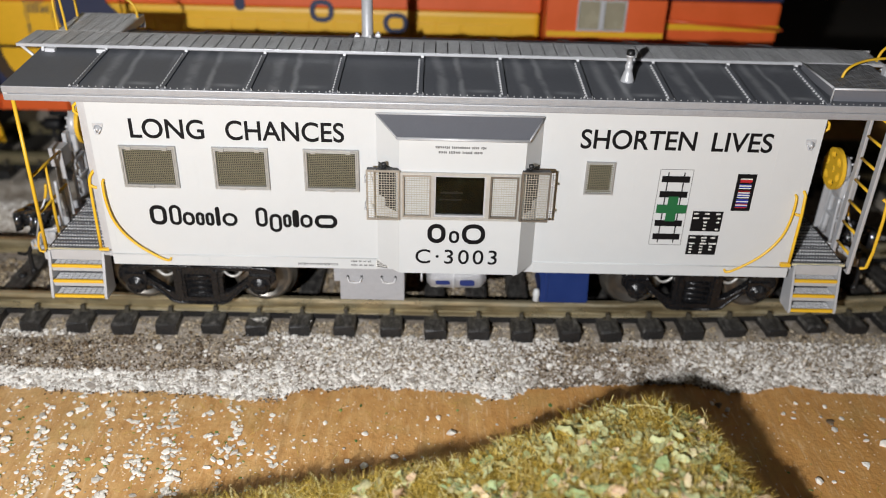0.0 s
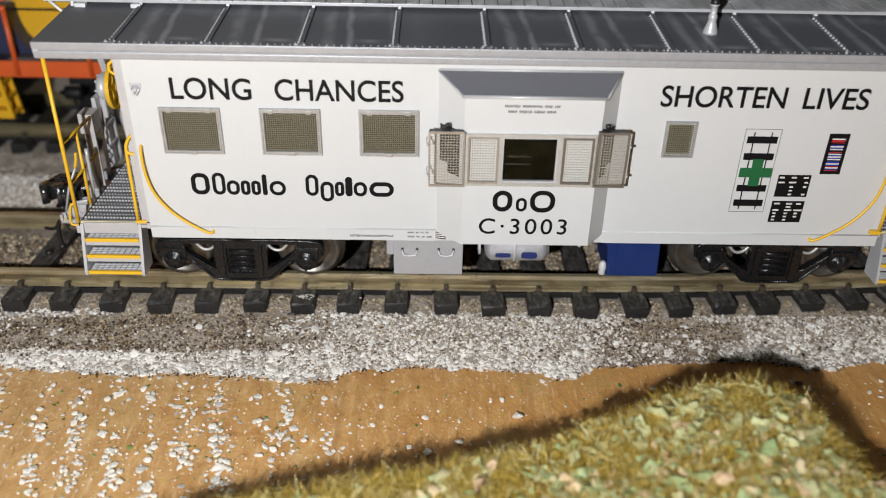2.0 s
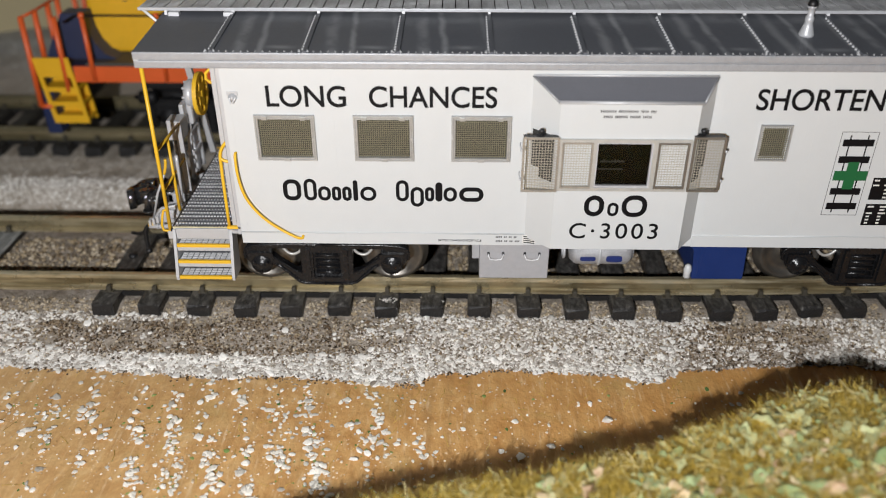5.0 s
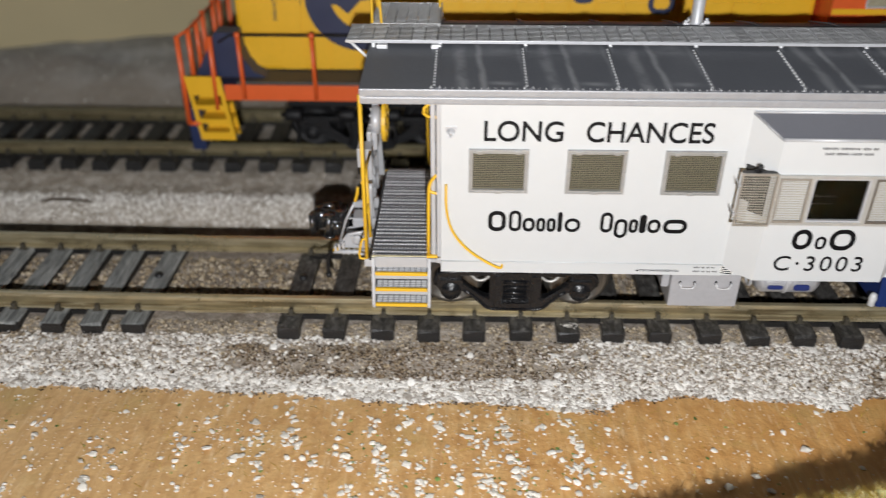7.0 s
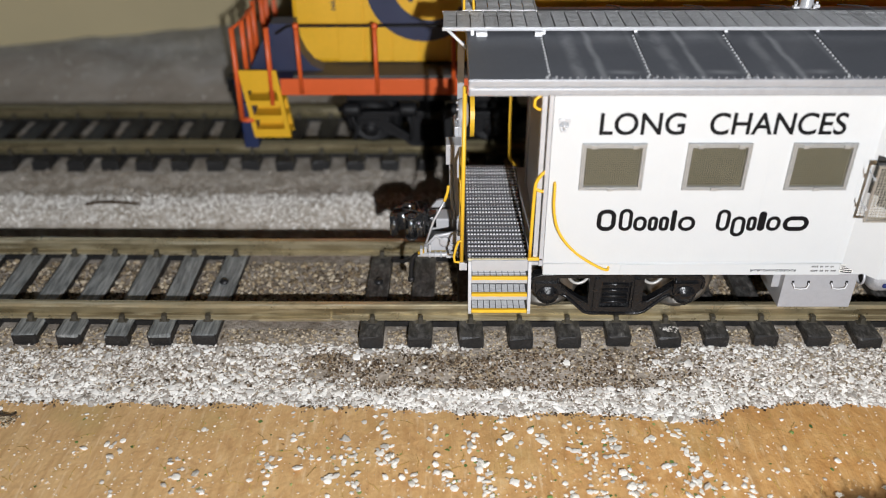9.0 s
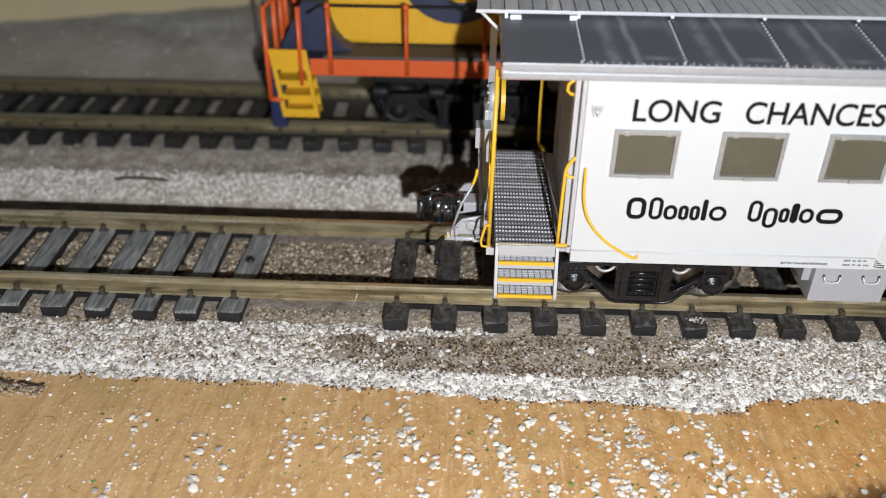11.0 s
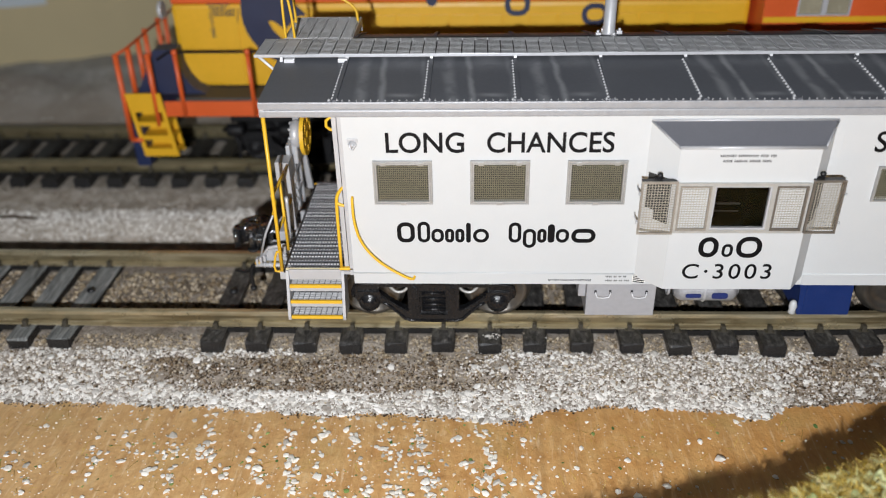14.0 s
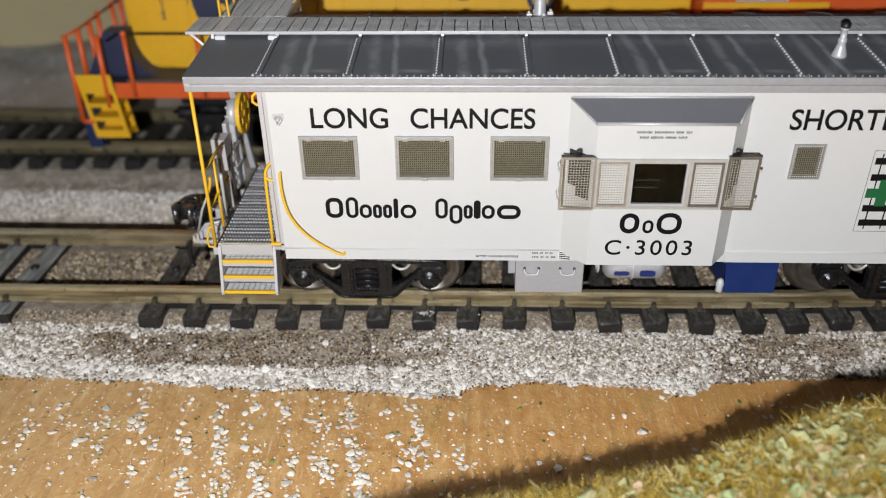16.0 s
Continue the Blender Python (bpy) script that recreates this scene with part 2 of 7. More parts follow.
def brown_foot(m):
    """The terrain's foot is painted brown, with a soft uneven border."""
    n, link = m.node_tree.nodes, m.node_tree.links
    bsdf = n["Principled BSDF"]
    coords, split = n.new("ShaderNodeTexCoord"), n.new("ShaderNodeSeparateXYZ")
    link.new(coords.outputs["Object"], split.inputs[0])
    tex = n.new("ShaderNodeTexNoise")
    tex.inputs["Scale"].default_value, tex.inputs["Detail"].default_value = 26, 5
    link.new(coords.outputs["Object"], tex.inputs["Vector"])
    sway = n.new("ShaderNodeMath")
    sway.operation = "MULTIPLY_ADD"
    link.new(tex.outputs["Fac"], sway.inputs[0])
    sway.inputs[1].default_value = 0.05
    link.new(split.outputs["Y"], sway.inputs[2])
    span = n.new("ShaderNodeMapRange")
    span.inputs["From Min"].default_value, span.inputs["From Max"].default_value = 0.205, 0.165
    span.inputs["To Max"].default_value = 0.75
    link.new(sway.outputs[0], span.inputs["Value"])
    blend = n.new("ShaderNodeMix")
    blend.data_type = "RGBA"
    link.new(span.outputs[0], blend.inputs["Factor"])
    link.new(bsdf.inputs["Base Color"].links[0].from_socket, blend.inputs["A"])
    blend.inputs["B"].default_value = (0.36, 0.305, 0.245, 1)
    link.new(blend.outputs["Result"], bsdf.inputs["Base Color"])


brown_foot(GREY_LAND)
STONE = ramp_mat("white_grey_ballast", ((0.12, (0.26, 0.22, 0.175)), (0.24, (0.48, 0.445, 0.40)), (0.42, (0.67, 0.64, 0.595)), (0.7, (0.87, 0.845, 0.80))), (1, 1, 1), 900, 0.8, 0.5, 4000, 0.0002, True, mix=0.75)
FINE_STONE = ramp_mat("fine_grey_ballast", ((0.13, (0.14, 0.11, 0.08)), (0.28, (0.38, 0.34, 0.295)), (0.5, (0.61, 0.57, 0.52)), (0.76, (0.84, 0.81, 0.765))), (1, 1, 1), 900, 0.8, 0.5, 4000, 0.0002, True, mix=0.75)
CRUMB = ramp_mat("cream_stone_crumb", ((0.12, (0.50, 0.38, 0.24)), (0.4, (0.70, 0.58, 0.42)), (0.75, (0.84, 0.76, 0.63))), (1, 1, 1), 900, 0.7, 0.4, 4000, 0.0002, True, mix=0.75)
CHIP = ramp_mat("white_stone_chip", ((0.12, (0.44, 0.40, 0.34)), (0.33, (0.66, 0.615, 0.54)), (0.55, (0.82, 0.77, 0.68)), (0.8, (0.92, 0.875, 0.79))), (1, 1, 1), 900, 0.7, 0.5, 3000, 0.0003, True, mix=0.75)
BANK_DIRT = ramp_mat("grey_bank_dirt", ((0.25, (0.20, 0.165, 0.125)), (0.45, (0.36, 0.315, 0.26)), (0.6, (0.49, 0.445, 0.39)), (0.8, (0.62, 0.58, 0.53))), (1, 1, 1), 200, 0.9, 0.9, 900, 0.0008)
GRIT = ramp_mat("brown_grit", ((0.1, (0.05, 0.036, 0.024)), (0.32, (0.23, 0.172, 0.105)), (0.55, (0.40, 0.315, 0.20)), (0.85, (0.60, 0.52, 0.40))), (1, 1, 1), 900, 0.85, 0.5, 4000, 0.0002, True, mix=0.75)
SOIL = ramp_mat("dark_soil", ((0.1, (0.022, 0.016, 0.010)), (0.4, (0.085, 0.058, 0.036)), (0.65, (0.19, 0.128, 0.075)), (0.9, (0.33, 0.26, 0.18))), (1, 1, 1), 900, 0.9, 0.5, 4000, 0.0002, True, mix=0.75)
FIBRE = ramp_mat("static_grass_fibre", ((0.1, (0.17, 0.112, 0.018)), (0.4, (0.46, 0.31, 0.04)), (0.7, (0.68, 0.48, 0.09)), (0.95, (0.84, 0.66, 0.25))), (1, 1, 1), 120, 0.45, 0.1, 4000, 0.0001, True, mix=0.7)
STRAW = ramp_mat("pale_straw_fibre", ((0.15, (0.30, 0.22, 0.05)), (0.5, (0.58, 0.46, 0.14)), (0.85, (0.82, 0.72, 0.38))), (1, 1, 1), 120, 0.35, 0.1, 4000, 0.0001, True, mix=0.7)
FLAKE = ramp_mat("pale_leaf_foam", ((0.12, (0.25, 0.34, 0.14)), (0.44, (0.42, 0.50, 0.25)), (0.58, (0.56, 0.55, 0.29)), (0.70, (0.70, 0.58, 0.35)), (0.86, (0.72, 0.45, 0.29))), (1, 1, 1), 500, 0.75, 0.9, 1600, 0.0005, True, mix=0.62)
TURF = ramp_mat("turf_backing", ((0.3, (0.06, 0.05, 0.012)), (0.6, (0.16, 0.14, 0.03))), (1, 1, 1), 300, 0.9, 0.8, 1500, 0.001)


TIE = ramp_mat("dry_brushed_black_plastic_tie", ((0.22, (0.05, 0.052, 0.052)), (0.42, (0.15, 0.157, 0.155)), (0.58, (0.30, 0.308, 0.30)), (0.8, (0.50, 0.50, 0.48))), (4.0, 0.35, 2.0), 260, 0.5, 0.6, 900, 0.0004, vary=True)


BLACK_TIE = mat("bare_black_plastic", (0.014, 0.0135, 0.0135), 0.42, var=0.7, scale=330, fine=0.6, bump=0.6)
WORN_TIE = ramp_mat("worn_black_plastic_tie", ((0.25, (0.014, 0.013, 0.012)), (0.45, (0.036, 0.034, 0.032)), (0.6, (0.095, 0.09, 0.084)), (0.8, (0.30, 0.285, 0.26))), (1.6, 0.8, 1.0), 420, 0.55, 0.7, 1100, 0.0004, vary=True)
DARK_TIE = ramp_mat("black_plastic_tie", ((0.2, (0.008, 0.008, 0.009)), (0.5, (0.019, 0.019, 0.02)), (0.8, (0.06, 0.06, 0.06))), (4.0, 0.35, 2.0), 260, 0.5, 0.6, 900, 0.0004, vary=True)


def plywood():
    """Orange-brown stained plywood: soft clouds, fine grain along y, pale flecks and dark specks."""
    m = ramp_mat("stained_plywood", ((0.28, (0.42, 0.20, 0.06)), (0.44, (0.58, 0.315, 0.112)), (0.58, (0.67, 0.40, 0.158)), (0.78, (0.77, 0.53, 0.265))), (1.4, 1.0, 1), 130, 0.5, 0.6, 700, 0.0004, distortion=0.9, detail=12.0)
    nt = m.node_tree
    n, link = nt.nodes, nt.links
    bsdf = n["Principled BSDF"]
    base = bsdf.inputs["Base Color"].links[0].from_socket
    coords = n.new("ShaderNodeTexCoord")

    def layer(base, scale, size, lo, hi, colour, amount, turn=0.0):
        mapping = n.new("ShaderNodeMapping")
        mapping.inputs["Scale"].default_value = scale
        mapping.inputs["Rotation"].default_value = (0, 0, turn)
        link.new(coords.outputs["Object"], mapping.inputs["Vector"])
        tex = n.new("ShaderNodeTexNoise")
        tex.inputs["Scale"].default_value, tex.inputs["Detail"].default_value = size, 3
        link.new(mapping.outputs[0], tex.inputs["Vector"])
        span = n.new("ShaderNodeMapRange")
        span.inputs["From Min"].default_value, span.inputs["From Max"].default_value = lo, hi
        span.inputs["To Max"].default_value = amount
        link.new(tex.outputs["Fac"], span.inputs["Value"])
        blend = n.new("ShaderNodeMix")
        blend.data_type = "RGBA"
        link.new(span.outputs[0], blend.inputs["Factor"])
        link.new(base, blend.inputs["A"])
        blend.inputs["B"].default_value = (*colour, 1)
        return blend.outputs["Result"]

    split = n.new("ShaderNodeSeparateXYZ")
    link.new(coords.outputs["Object"], split.inputs[0])
    worn = n.new("ShaderNodeMapRange")
    worn.inputs["From Min"].default_value, worn.inputs["From Max"].default_value = -0.04, -0.24
    worn.inputs["To Max"].default_value = 0.6
    link.new(split.outputs["X"], worn.inputs["Value"])
    faded = n.new("ShaderNodeMix")
    faded.data_type = "RGBA"
    link.new(worn.outputs[0], faded.inputs["Factor"])
    link.new(base, faded.inputs["A"])
    faded.inputs["B"].default_value = (0.71, 0.50, 0.265, 1)
    base = faded.outputs["Result"]
    fresh = n.new("ShaderNodeMapRange")
    fresh.inputs["From Min"].default_value, fresh.inputs["From Max"].default_value = -0.07, 0.05
    fresh.inputs["To Max"].default_value = 0.6
    link.new(split.outputs["X"], fresh.inputs["Value"])
    deep = n.new("ShaderNodeMix")
    deep.data_type = "RGBA"
    link.new(fresh.outputs[0], deep.inputs["Factor"])
    link.new(base, deep.inputs["A"])
    deep.inputs["B"].default_value = (0.60, 0.29, 0.075, 1)
    base = deep.outputs["Result"]
    base = layer(base, (1, 0.07, 1), 380, 0.5, 0.72, (0.36, 0.20, 0.075), 0.42, 0.10)
    base = layer(base, (1, 0.22, 1), 520, 0.52, 0.75, (0.40, 0.19, 0.06), 0.36, -0.22)
    base = layer(base, (1, 0.14, 1), 900, 0.58, 0.74, (0.84, 0.64, 0.40), 0.5, 0.25)
    base = layer(base, (1, 1, 1), 60, 0.55, 0.75, (0.44, 0.33, 0.12), 0.45)
    base = layer(base, (1, 0.7, 1), 700, 0.67, 0.75, (0.84, 0.72, 0.52), 0.8)
    base = layer(base, (1, 1, 1), 480, 0.70, 0.78, (0.14, 0.075, 0.03), 0.8)
    link.new(base, bsdf.inputs["Base Color"])
    return m


PLYWOOD = plywood()


def roof_mat(name, smears):
    """Dark grey roof paint, with dull pale smears running down the slope."""
    m = mat(name, (0.122, 0.129, 0.145), 0.42, var=0.1, scale=120, bump=0.06, spec=0.2)
    nt = m.node_tree
    n, link = nt.nodes, nt.links
    bsdf = n["Principled BSDF"]
    if smears:
        base = bsdf.inputs["Base Color"].links[0].from_socket
        coords = n.new("ShaderNodeTexCoord")
        info = n.new("ShaderNodeObjectInfo")
        split = n.new("ShaderNodeSeparateXYZ")
        link.new(coords.outputs["Generated"], split.inputs[0])

        def math_node(kind, *values):
            node = n.new("ShaderNodeMath")
            node.operation = kind
            for k, value in enumerate(values):
                if isinstance(value, (int, float)):
                    node.inputs[k].default_value = value
                else:
                    link.new(value, node.inputs[k])
            return node.outputs[0]

        move = n.new("ShaderNodeVectorMath")
        move.operation = "MULTIPLY_ADD"
        link.new(info.outputs["Random"], move.inputs[0])
        move.inputs[1].default_value = (3.0, 7.0, 5.0)
        link.new(coords.outputs["Generated"], move.inputs[2])
        ripple = n.new("ShaderNodeTexNoise")
        ripple.inputs["Scale"].default_value, ripple.inputs["Detail"].default_value = 2.2, 3.0
        link.new(move.outputs[0], ripple.inputs["Vector"])
        wave = math_node("MULTIPLY_ADD", ripple.outputs["Fac"], 0.11, -0.055)
        u = math_node("ADD", split.outputs["X"], wave)
        v = math_node("ADD", split.outputs["Y"], math_node("MULTIPLY", wave, 0.5))
        lean = math_node("MULTIPLY_ADD", v, 0.09, u)

        def band(value, centre, width):
            """1 at the centre, falling off to 0 at the width."""
            off = math_node("ABSOLUTE", math_node("SUBTRACT", value, centre))
            node = n.new("ShaderNodeMapRange")
            node.interpolation_type = "SMOOTHSTEP"
            node.inputs["From Min"].default_value, node.inputs["From Max"].default_value = width, 0.0
            link.new(off, node.inputs["Value"])
            return node.outputs[0]

        # two long wipes down the slope, a paler band over the top and a rim round the cleaner field
        wipes = math_node("ADD", math_node("MULTIPLY", band(lean, 0.27, 0.10), 0.7), math_node("MULTIPLY", band(lean, 0.50, 0.06), 0.95))
        top_band = math_node("MULTIPLY", band(v, 0.78, 0.22), math_node("MULTIPLY", band(lean, 0.74, 0.3), 0.55))
        rim = math_node("MULTIPLY", band(v, 0.11, 0.05), math_node("MULTIPLY", band(lean, 0.73, 0.26), 0.9))
        edge = math_node("MULTIPLY", band(lean, 0.97, 0.05), 0.35)
        total = math_node("ADD", math_node("ADD", wipes, top_band), math_node("ADD", rim, edge))
        blot = n.new("ShaderNodeTexNoise")
        blot.inputs["Scale"].default_value, blot.inputs["Detail"].default_value = 3.5, 4.0
        link.new(move.outputs[0], blot.inputs["Vector"])
        gap = n.new("ShaderNodeMapRange")
        gap.inputs["From Min"].default_value, gap.inputs["From Max"].default_value = 0.28, 0.5
        link.new(blot.outputs["Fac"], gap.inputs["Value"])
        fade = math_node("MINIMUM", math_node("MULTIPLY", total, gap.outputs[0]), 1.0)
        blend = n.new("ShaderNodeMix")
        blend.data_type = "RGBA"
        link.new(math_node("MULTIPLY", fade, 0.85), blend.inputs["Factor"])
        link.new(base, blend.inputs["A"])
        blend.inputs["B"].default_value = (0.31, 0.32, 0.335, 1)
        link.new(blend.outputs["Result"], bsdf.inputs["Base Color"])
    return m


ROOF_CLEAN = roof_mat("clean_roof_paint", False)
ROOF_SMEARED = roof_mat("smeared_roof_paint", True)

GLASS = bpy.data.materials.new("dark_window_glass")
GLASS.use_nodes = True
_g = GLASS.node_tree.nodes["Principled BSDF"]
_g.inputs["Base Color"].default_value = (0.36, 0.34, 0.32, 1)
_g.inputs["Roughness"].default_value = 0.03
_g.inputs["Transmission Weight"].default_value = 1.0
_g.inputs["IOR"].default_value = 1.45

# ---- mesh helpers; lengths in millimetres ----
MM = 0.001
# train and track climb a little to +x
SLOPE = 0.0061
BASE_X = 13.0


def bmnew():
    return bmesh.new()


def box(bm, x0, x1, y0, y1, z0, z1, bevel=0.0):
    vs = [bm.verts.new((x, y, z)) for z in (z0, z1) for y in (y0, y1) for x in (x0, x1)]
    fs = [bm.faces.new([vs[i] for i in q]) for q in ((0, 2, 3, 1), (4, 5, 7, 6), (0, 1, 5, 4), (2, 6, 7, 3), (0, 4, 6, 2), (1, 3, 7, 5))]
    if bevel:
        edges = list({e for f in fs for e in f.edges})
        bmesh.ops.bevel(bm, geom=edges, offset=bevel, segments=2, profile=0.6, affect="EDGES")
    return bm


def prism(bm, poly, axis, lo, hi):
    """A polygon pushed along an axis: poly holds the other two coordinates in x, y, z order."""
    def at(p, v):
        q = list(p)
        q.insert("xyz".index(axis), v)
        return q
    a = [bm.verts.new(at(p, lo)) for p in poly]
    b = [bm.verts.new(at(p, hi)) for p in poly]
    bm.faces.new(a)
    bm.faces.new(b[::-1])
    for i in range(len(poly)):
        j = (i + 1) % len(poly)
        bm.faces.new((a[i], b[i], b[j], a[j]))
    return bm


def cyl(bm, p, q, r0, r1=None, n=16, cap=True):
    p, q = Vector(p), Vector(q)
    r1 = r0 if r1 is None else r1
    turn = (q - p).to_track_quat("Z", "Y").to_matrix()
    rings = []
    for c, r in ((p, r0), (q, r1)):
        rings.append([bm.verts.new(c + turn @ Vector((r * math.cos(2 * math.pi * i / n), r * math.sin(2 * math.pi * i / n), 0))) for i in range(n)])
    for i in range(n):
        j = (i + 1) % n
        bm.faces.new((rings[0][i], rings[0][j], rings[1][j], rings[1][i])).smooth = True
    if cap:
        bm.faces.new(rings[0][::-1])
        bm.faces.new(rings[1])
    return bm


def tube(bm, pts, r, n=8, smooth=0, flat=1.0):
    """A bent wire or rod through the points; smooth: rounds of corner cutting."""
    pts = [Vector(p) for p in pts]
    for _ in range(smooth):
        cut = [pts[0]]
        for a, b in zip(pts, pts[1:]):
            cut += [a.lerp(b, 0.25), a.lerp(b, 0.75)]
        pts = cut + [pts[-1]]
    rings, up = [], None
    for i, p in enumerate(pts):
        d = (pts[min(i + 1, len(pts) - 1)] - pts[max(i - 1, 0)]).normalized()
        if up is None:
            up = d.orthogonal().normalized()
        up = (up - d * up.dot(d)).normalized()
        side = d.cross(up)
        rings.append([bm.verts.new(p + r * (math.cos(2 * math.pi * k / n) * up + flat * math.sin(2 * math.pi * k / n) * side)) for k in range(n)])
    for a, b in zip(rings, rings[1:]):
        for k in range(n):
            bm.faces.new((a[k], a[(k + 1) % n], b[(k + 1) % n], b[k])).smooth = True
    bm.faces.new(rings[0][::-1])
    bm.faces.new(rings[-1])
    return bm


def lathe(bm, centre, axis, profile, n=24):
    """A turned shape: profile holds (radius, distance along the axis)."""
    c, turn = Vector(centre), Vector(axis).to_track_quat("Z", "Y").to_matrix()
    rings = []
    for r, h in profile:
        rings.append([bm.verts.new(c + turn @ Vector((max(r, 0.01) * math.cos(2 * math.pi * i / n), max(r, 0.01) * math.sin(2 * math.pi * i / n), h))) for i in range(n)])
    for a, b in zip(rings, rings[1:]):
        for i in range(n):
            bm.faces.new((a[i], a[(i + 1) % n], b[(i + 1) % n], b[i])).smooth = True
    bm.faces.new(rings[0][::-1])
    bm.faces.new(rings[-1])
    return bm


def torus(bm, centre, axis, big, small, n=28, k=8):
    c, turn = Vector(centre), Vector(axis).to_track_quat("Z", "Y").to_matrix()
    rings = []
    for i in range(n):
        a = 2 * math.pi * i / n
        rings.append([bm.verts.new(c + turn @ Vector(((big + small * math.cos(2 * math.pi * j / k)) * math.cos(a), (big + small * math.cos(2 * math.pi * j / k)) * math.sin(a), small * math.sin(2 * math.pi * j / k)))) for j in range(k)])
    for i in range(n):
        for j in range(k):
            bm.faces.new((rings[i][j], rings[(i + 1) % n][j], rings[(i + 1) % n][(j + 1) % k], rings[i][(j + 1) % k])).smooth = True
    return bm


def pierced(bm, x0, x1, z0, z1, y0, y1, holes):
    """A wall slab between y0 and y1 with rectangular holes (x0, x1, z0, z1) right through it."""
    xs = sorted({x0, x1, *(h[0] for h in holes), *(h[1] for h in holes)})
    zs = sorted({z0, z1, *(h[2] for h in holes), *(h[3] for h in holes)})
    solid = {}
    for i in range(len(xs) - 1):
        for k in range(len(zs) - 1):
            cx, cz = (xs[i] + xs[i + 1]) / 2, (zs[k] + zs[k + 1]) / 2
            solid[i, k] = not any(h[0] < cx < h[1] and h[2] < cz < h[3] for h in holes)
    cache = {}

    def v(i, k, y):
        if (i, k, y) not in cache:
            cache[i, k, y] = bm.verts.new((xs[i], y, zs[k]))
        return cache[i, k, y]

    for (i, k), full in solid.items():
        if not full:
            continue
        bm.faces.new((v(i, k, y0), v(i + 1, k, y0), v(i + 1, k + 1, y0), v(i, k + 1, y0)))
        bm.faces.new((v(i, k, y1), v(i, k + 1, y1), v(i + 1, k + 1, y1), v(i + 1, k, y1)))
        for di, dk, a, b in ((-1, 0, (i, k + 1), (i, k)), (1, 0, (i + 1, k), (i + 1, k + 1)), (0, -1, (i, k), (i + 1, k)), (0, 1, (i + 1, k + 1), (i, k + 1))):
            if not solid.get((i + di, k + dk), False):
                bm.faces.new((v(*a, y0), v(*a, y1), v(*b, y1), v(*b, y0)))
    return bm


def thing(name, x, y, z, label, category, group="", kind="", tilt=True):
    """An Empty at a thing's base, in millimetres, tilted with the track if asked."""
    ob = new(name)
    ob.empty_display_size = 0.005
    ob.matrix_world = Matrix.Translation((x * MM, y * MM, (z + (SLOPE * (x - BASE_X) if tilt else 0)) * MM)) @ (pose(0, 0, 0, 0, -math.degrees(math.atan(SLOPE)), 0) if tilt else Matrix())
    ob["base"] = (x, y, z)
    return tagged(ob, label, category, group, kind)


def base_of(ob):
    while ob.parent:
        ob = ob.parent
    return Vector(ob["base"]) if "base" in ob else Vector((0, 0, 0))


def mesh_of(name, bm, material, base=(0, 0, 0)):
    bmesh.ops.recalc_face_normals(bm, faces=bm.faces)
    bmesh.ops.translate(bm, verts=bm.verts, vec=-Vector(base))
    bmesh.ops.scale(bm, verts=bm.verts, vec=(MM, MM, MM))
    me = bpy.data.meshes.new(name)
    bm.to_mesh(me)
    bm.free()
    me.materials.append(material)
    return me


def part(name, bm, material, parent, label="", kind=""):
    ob = new(name, mesh_of(name, bm, material, base_of(parent)))
    ob.parent = parent
    return tagged(ob, label, kind=kind)


def piece(name, me, parent, at, label=""):
    """Another object on the mesh me, moved by at (millimetres) within its thing."""
    ob = new(name, me)
    ob.parent = parent
    ob.location = Vector(at) * MM
    return tagged(ob, label)


def alone(name, bm, material, label, category, kind="", group=""):
    ob = new(name, mesh_of(name, bm, material))
    return tagged(ob, label, category, group, kind)


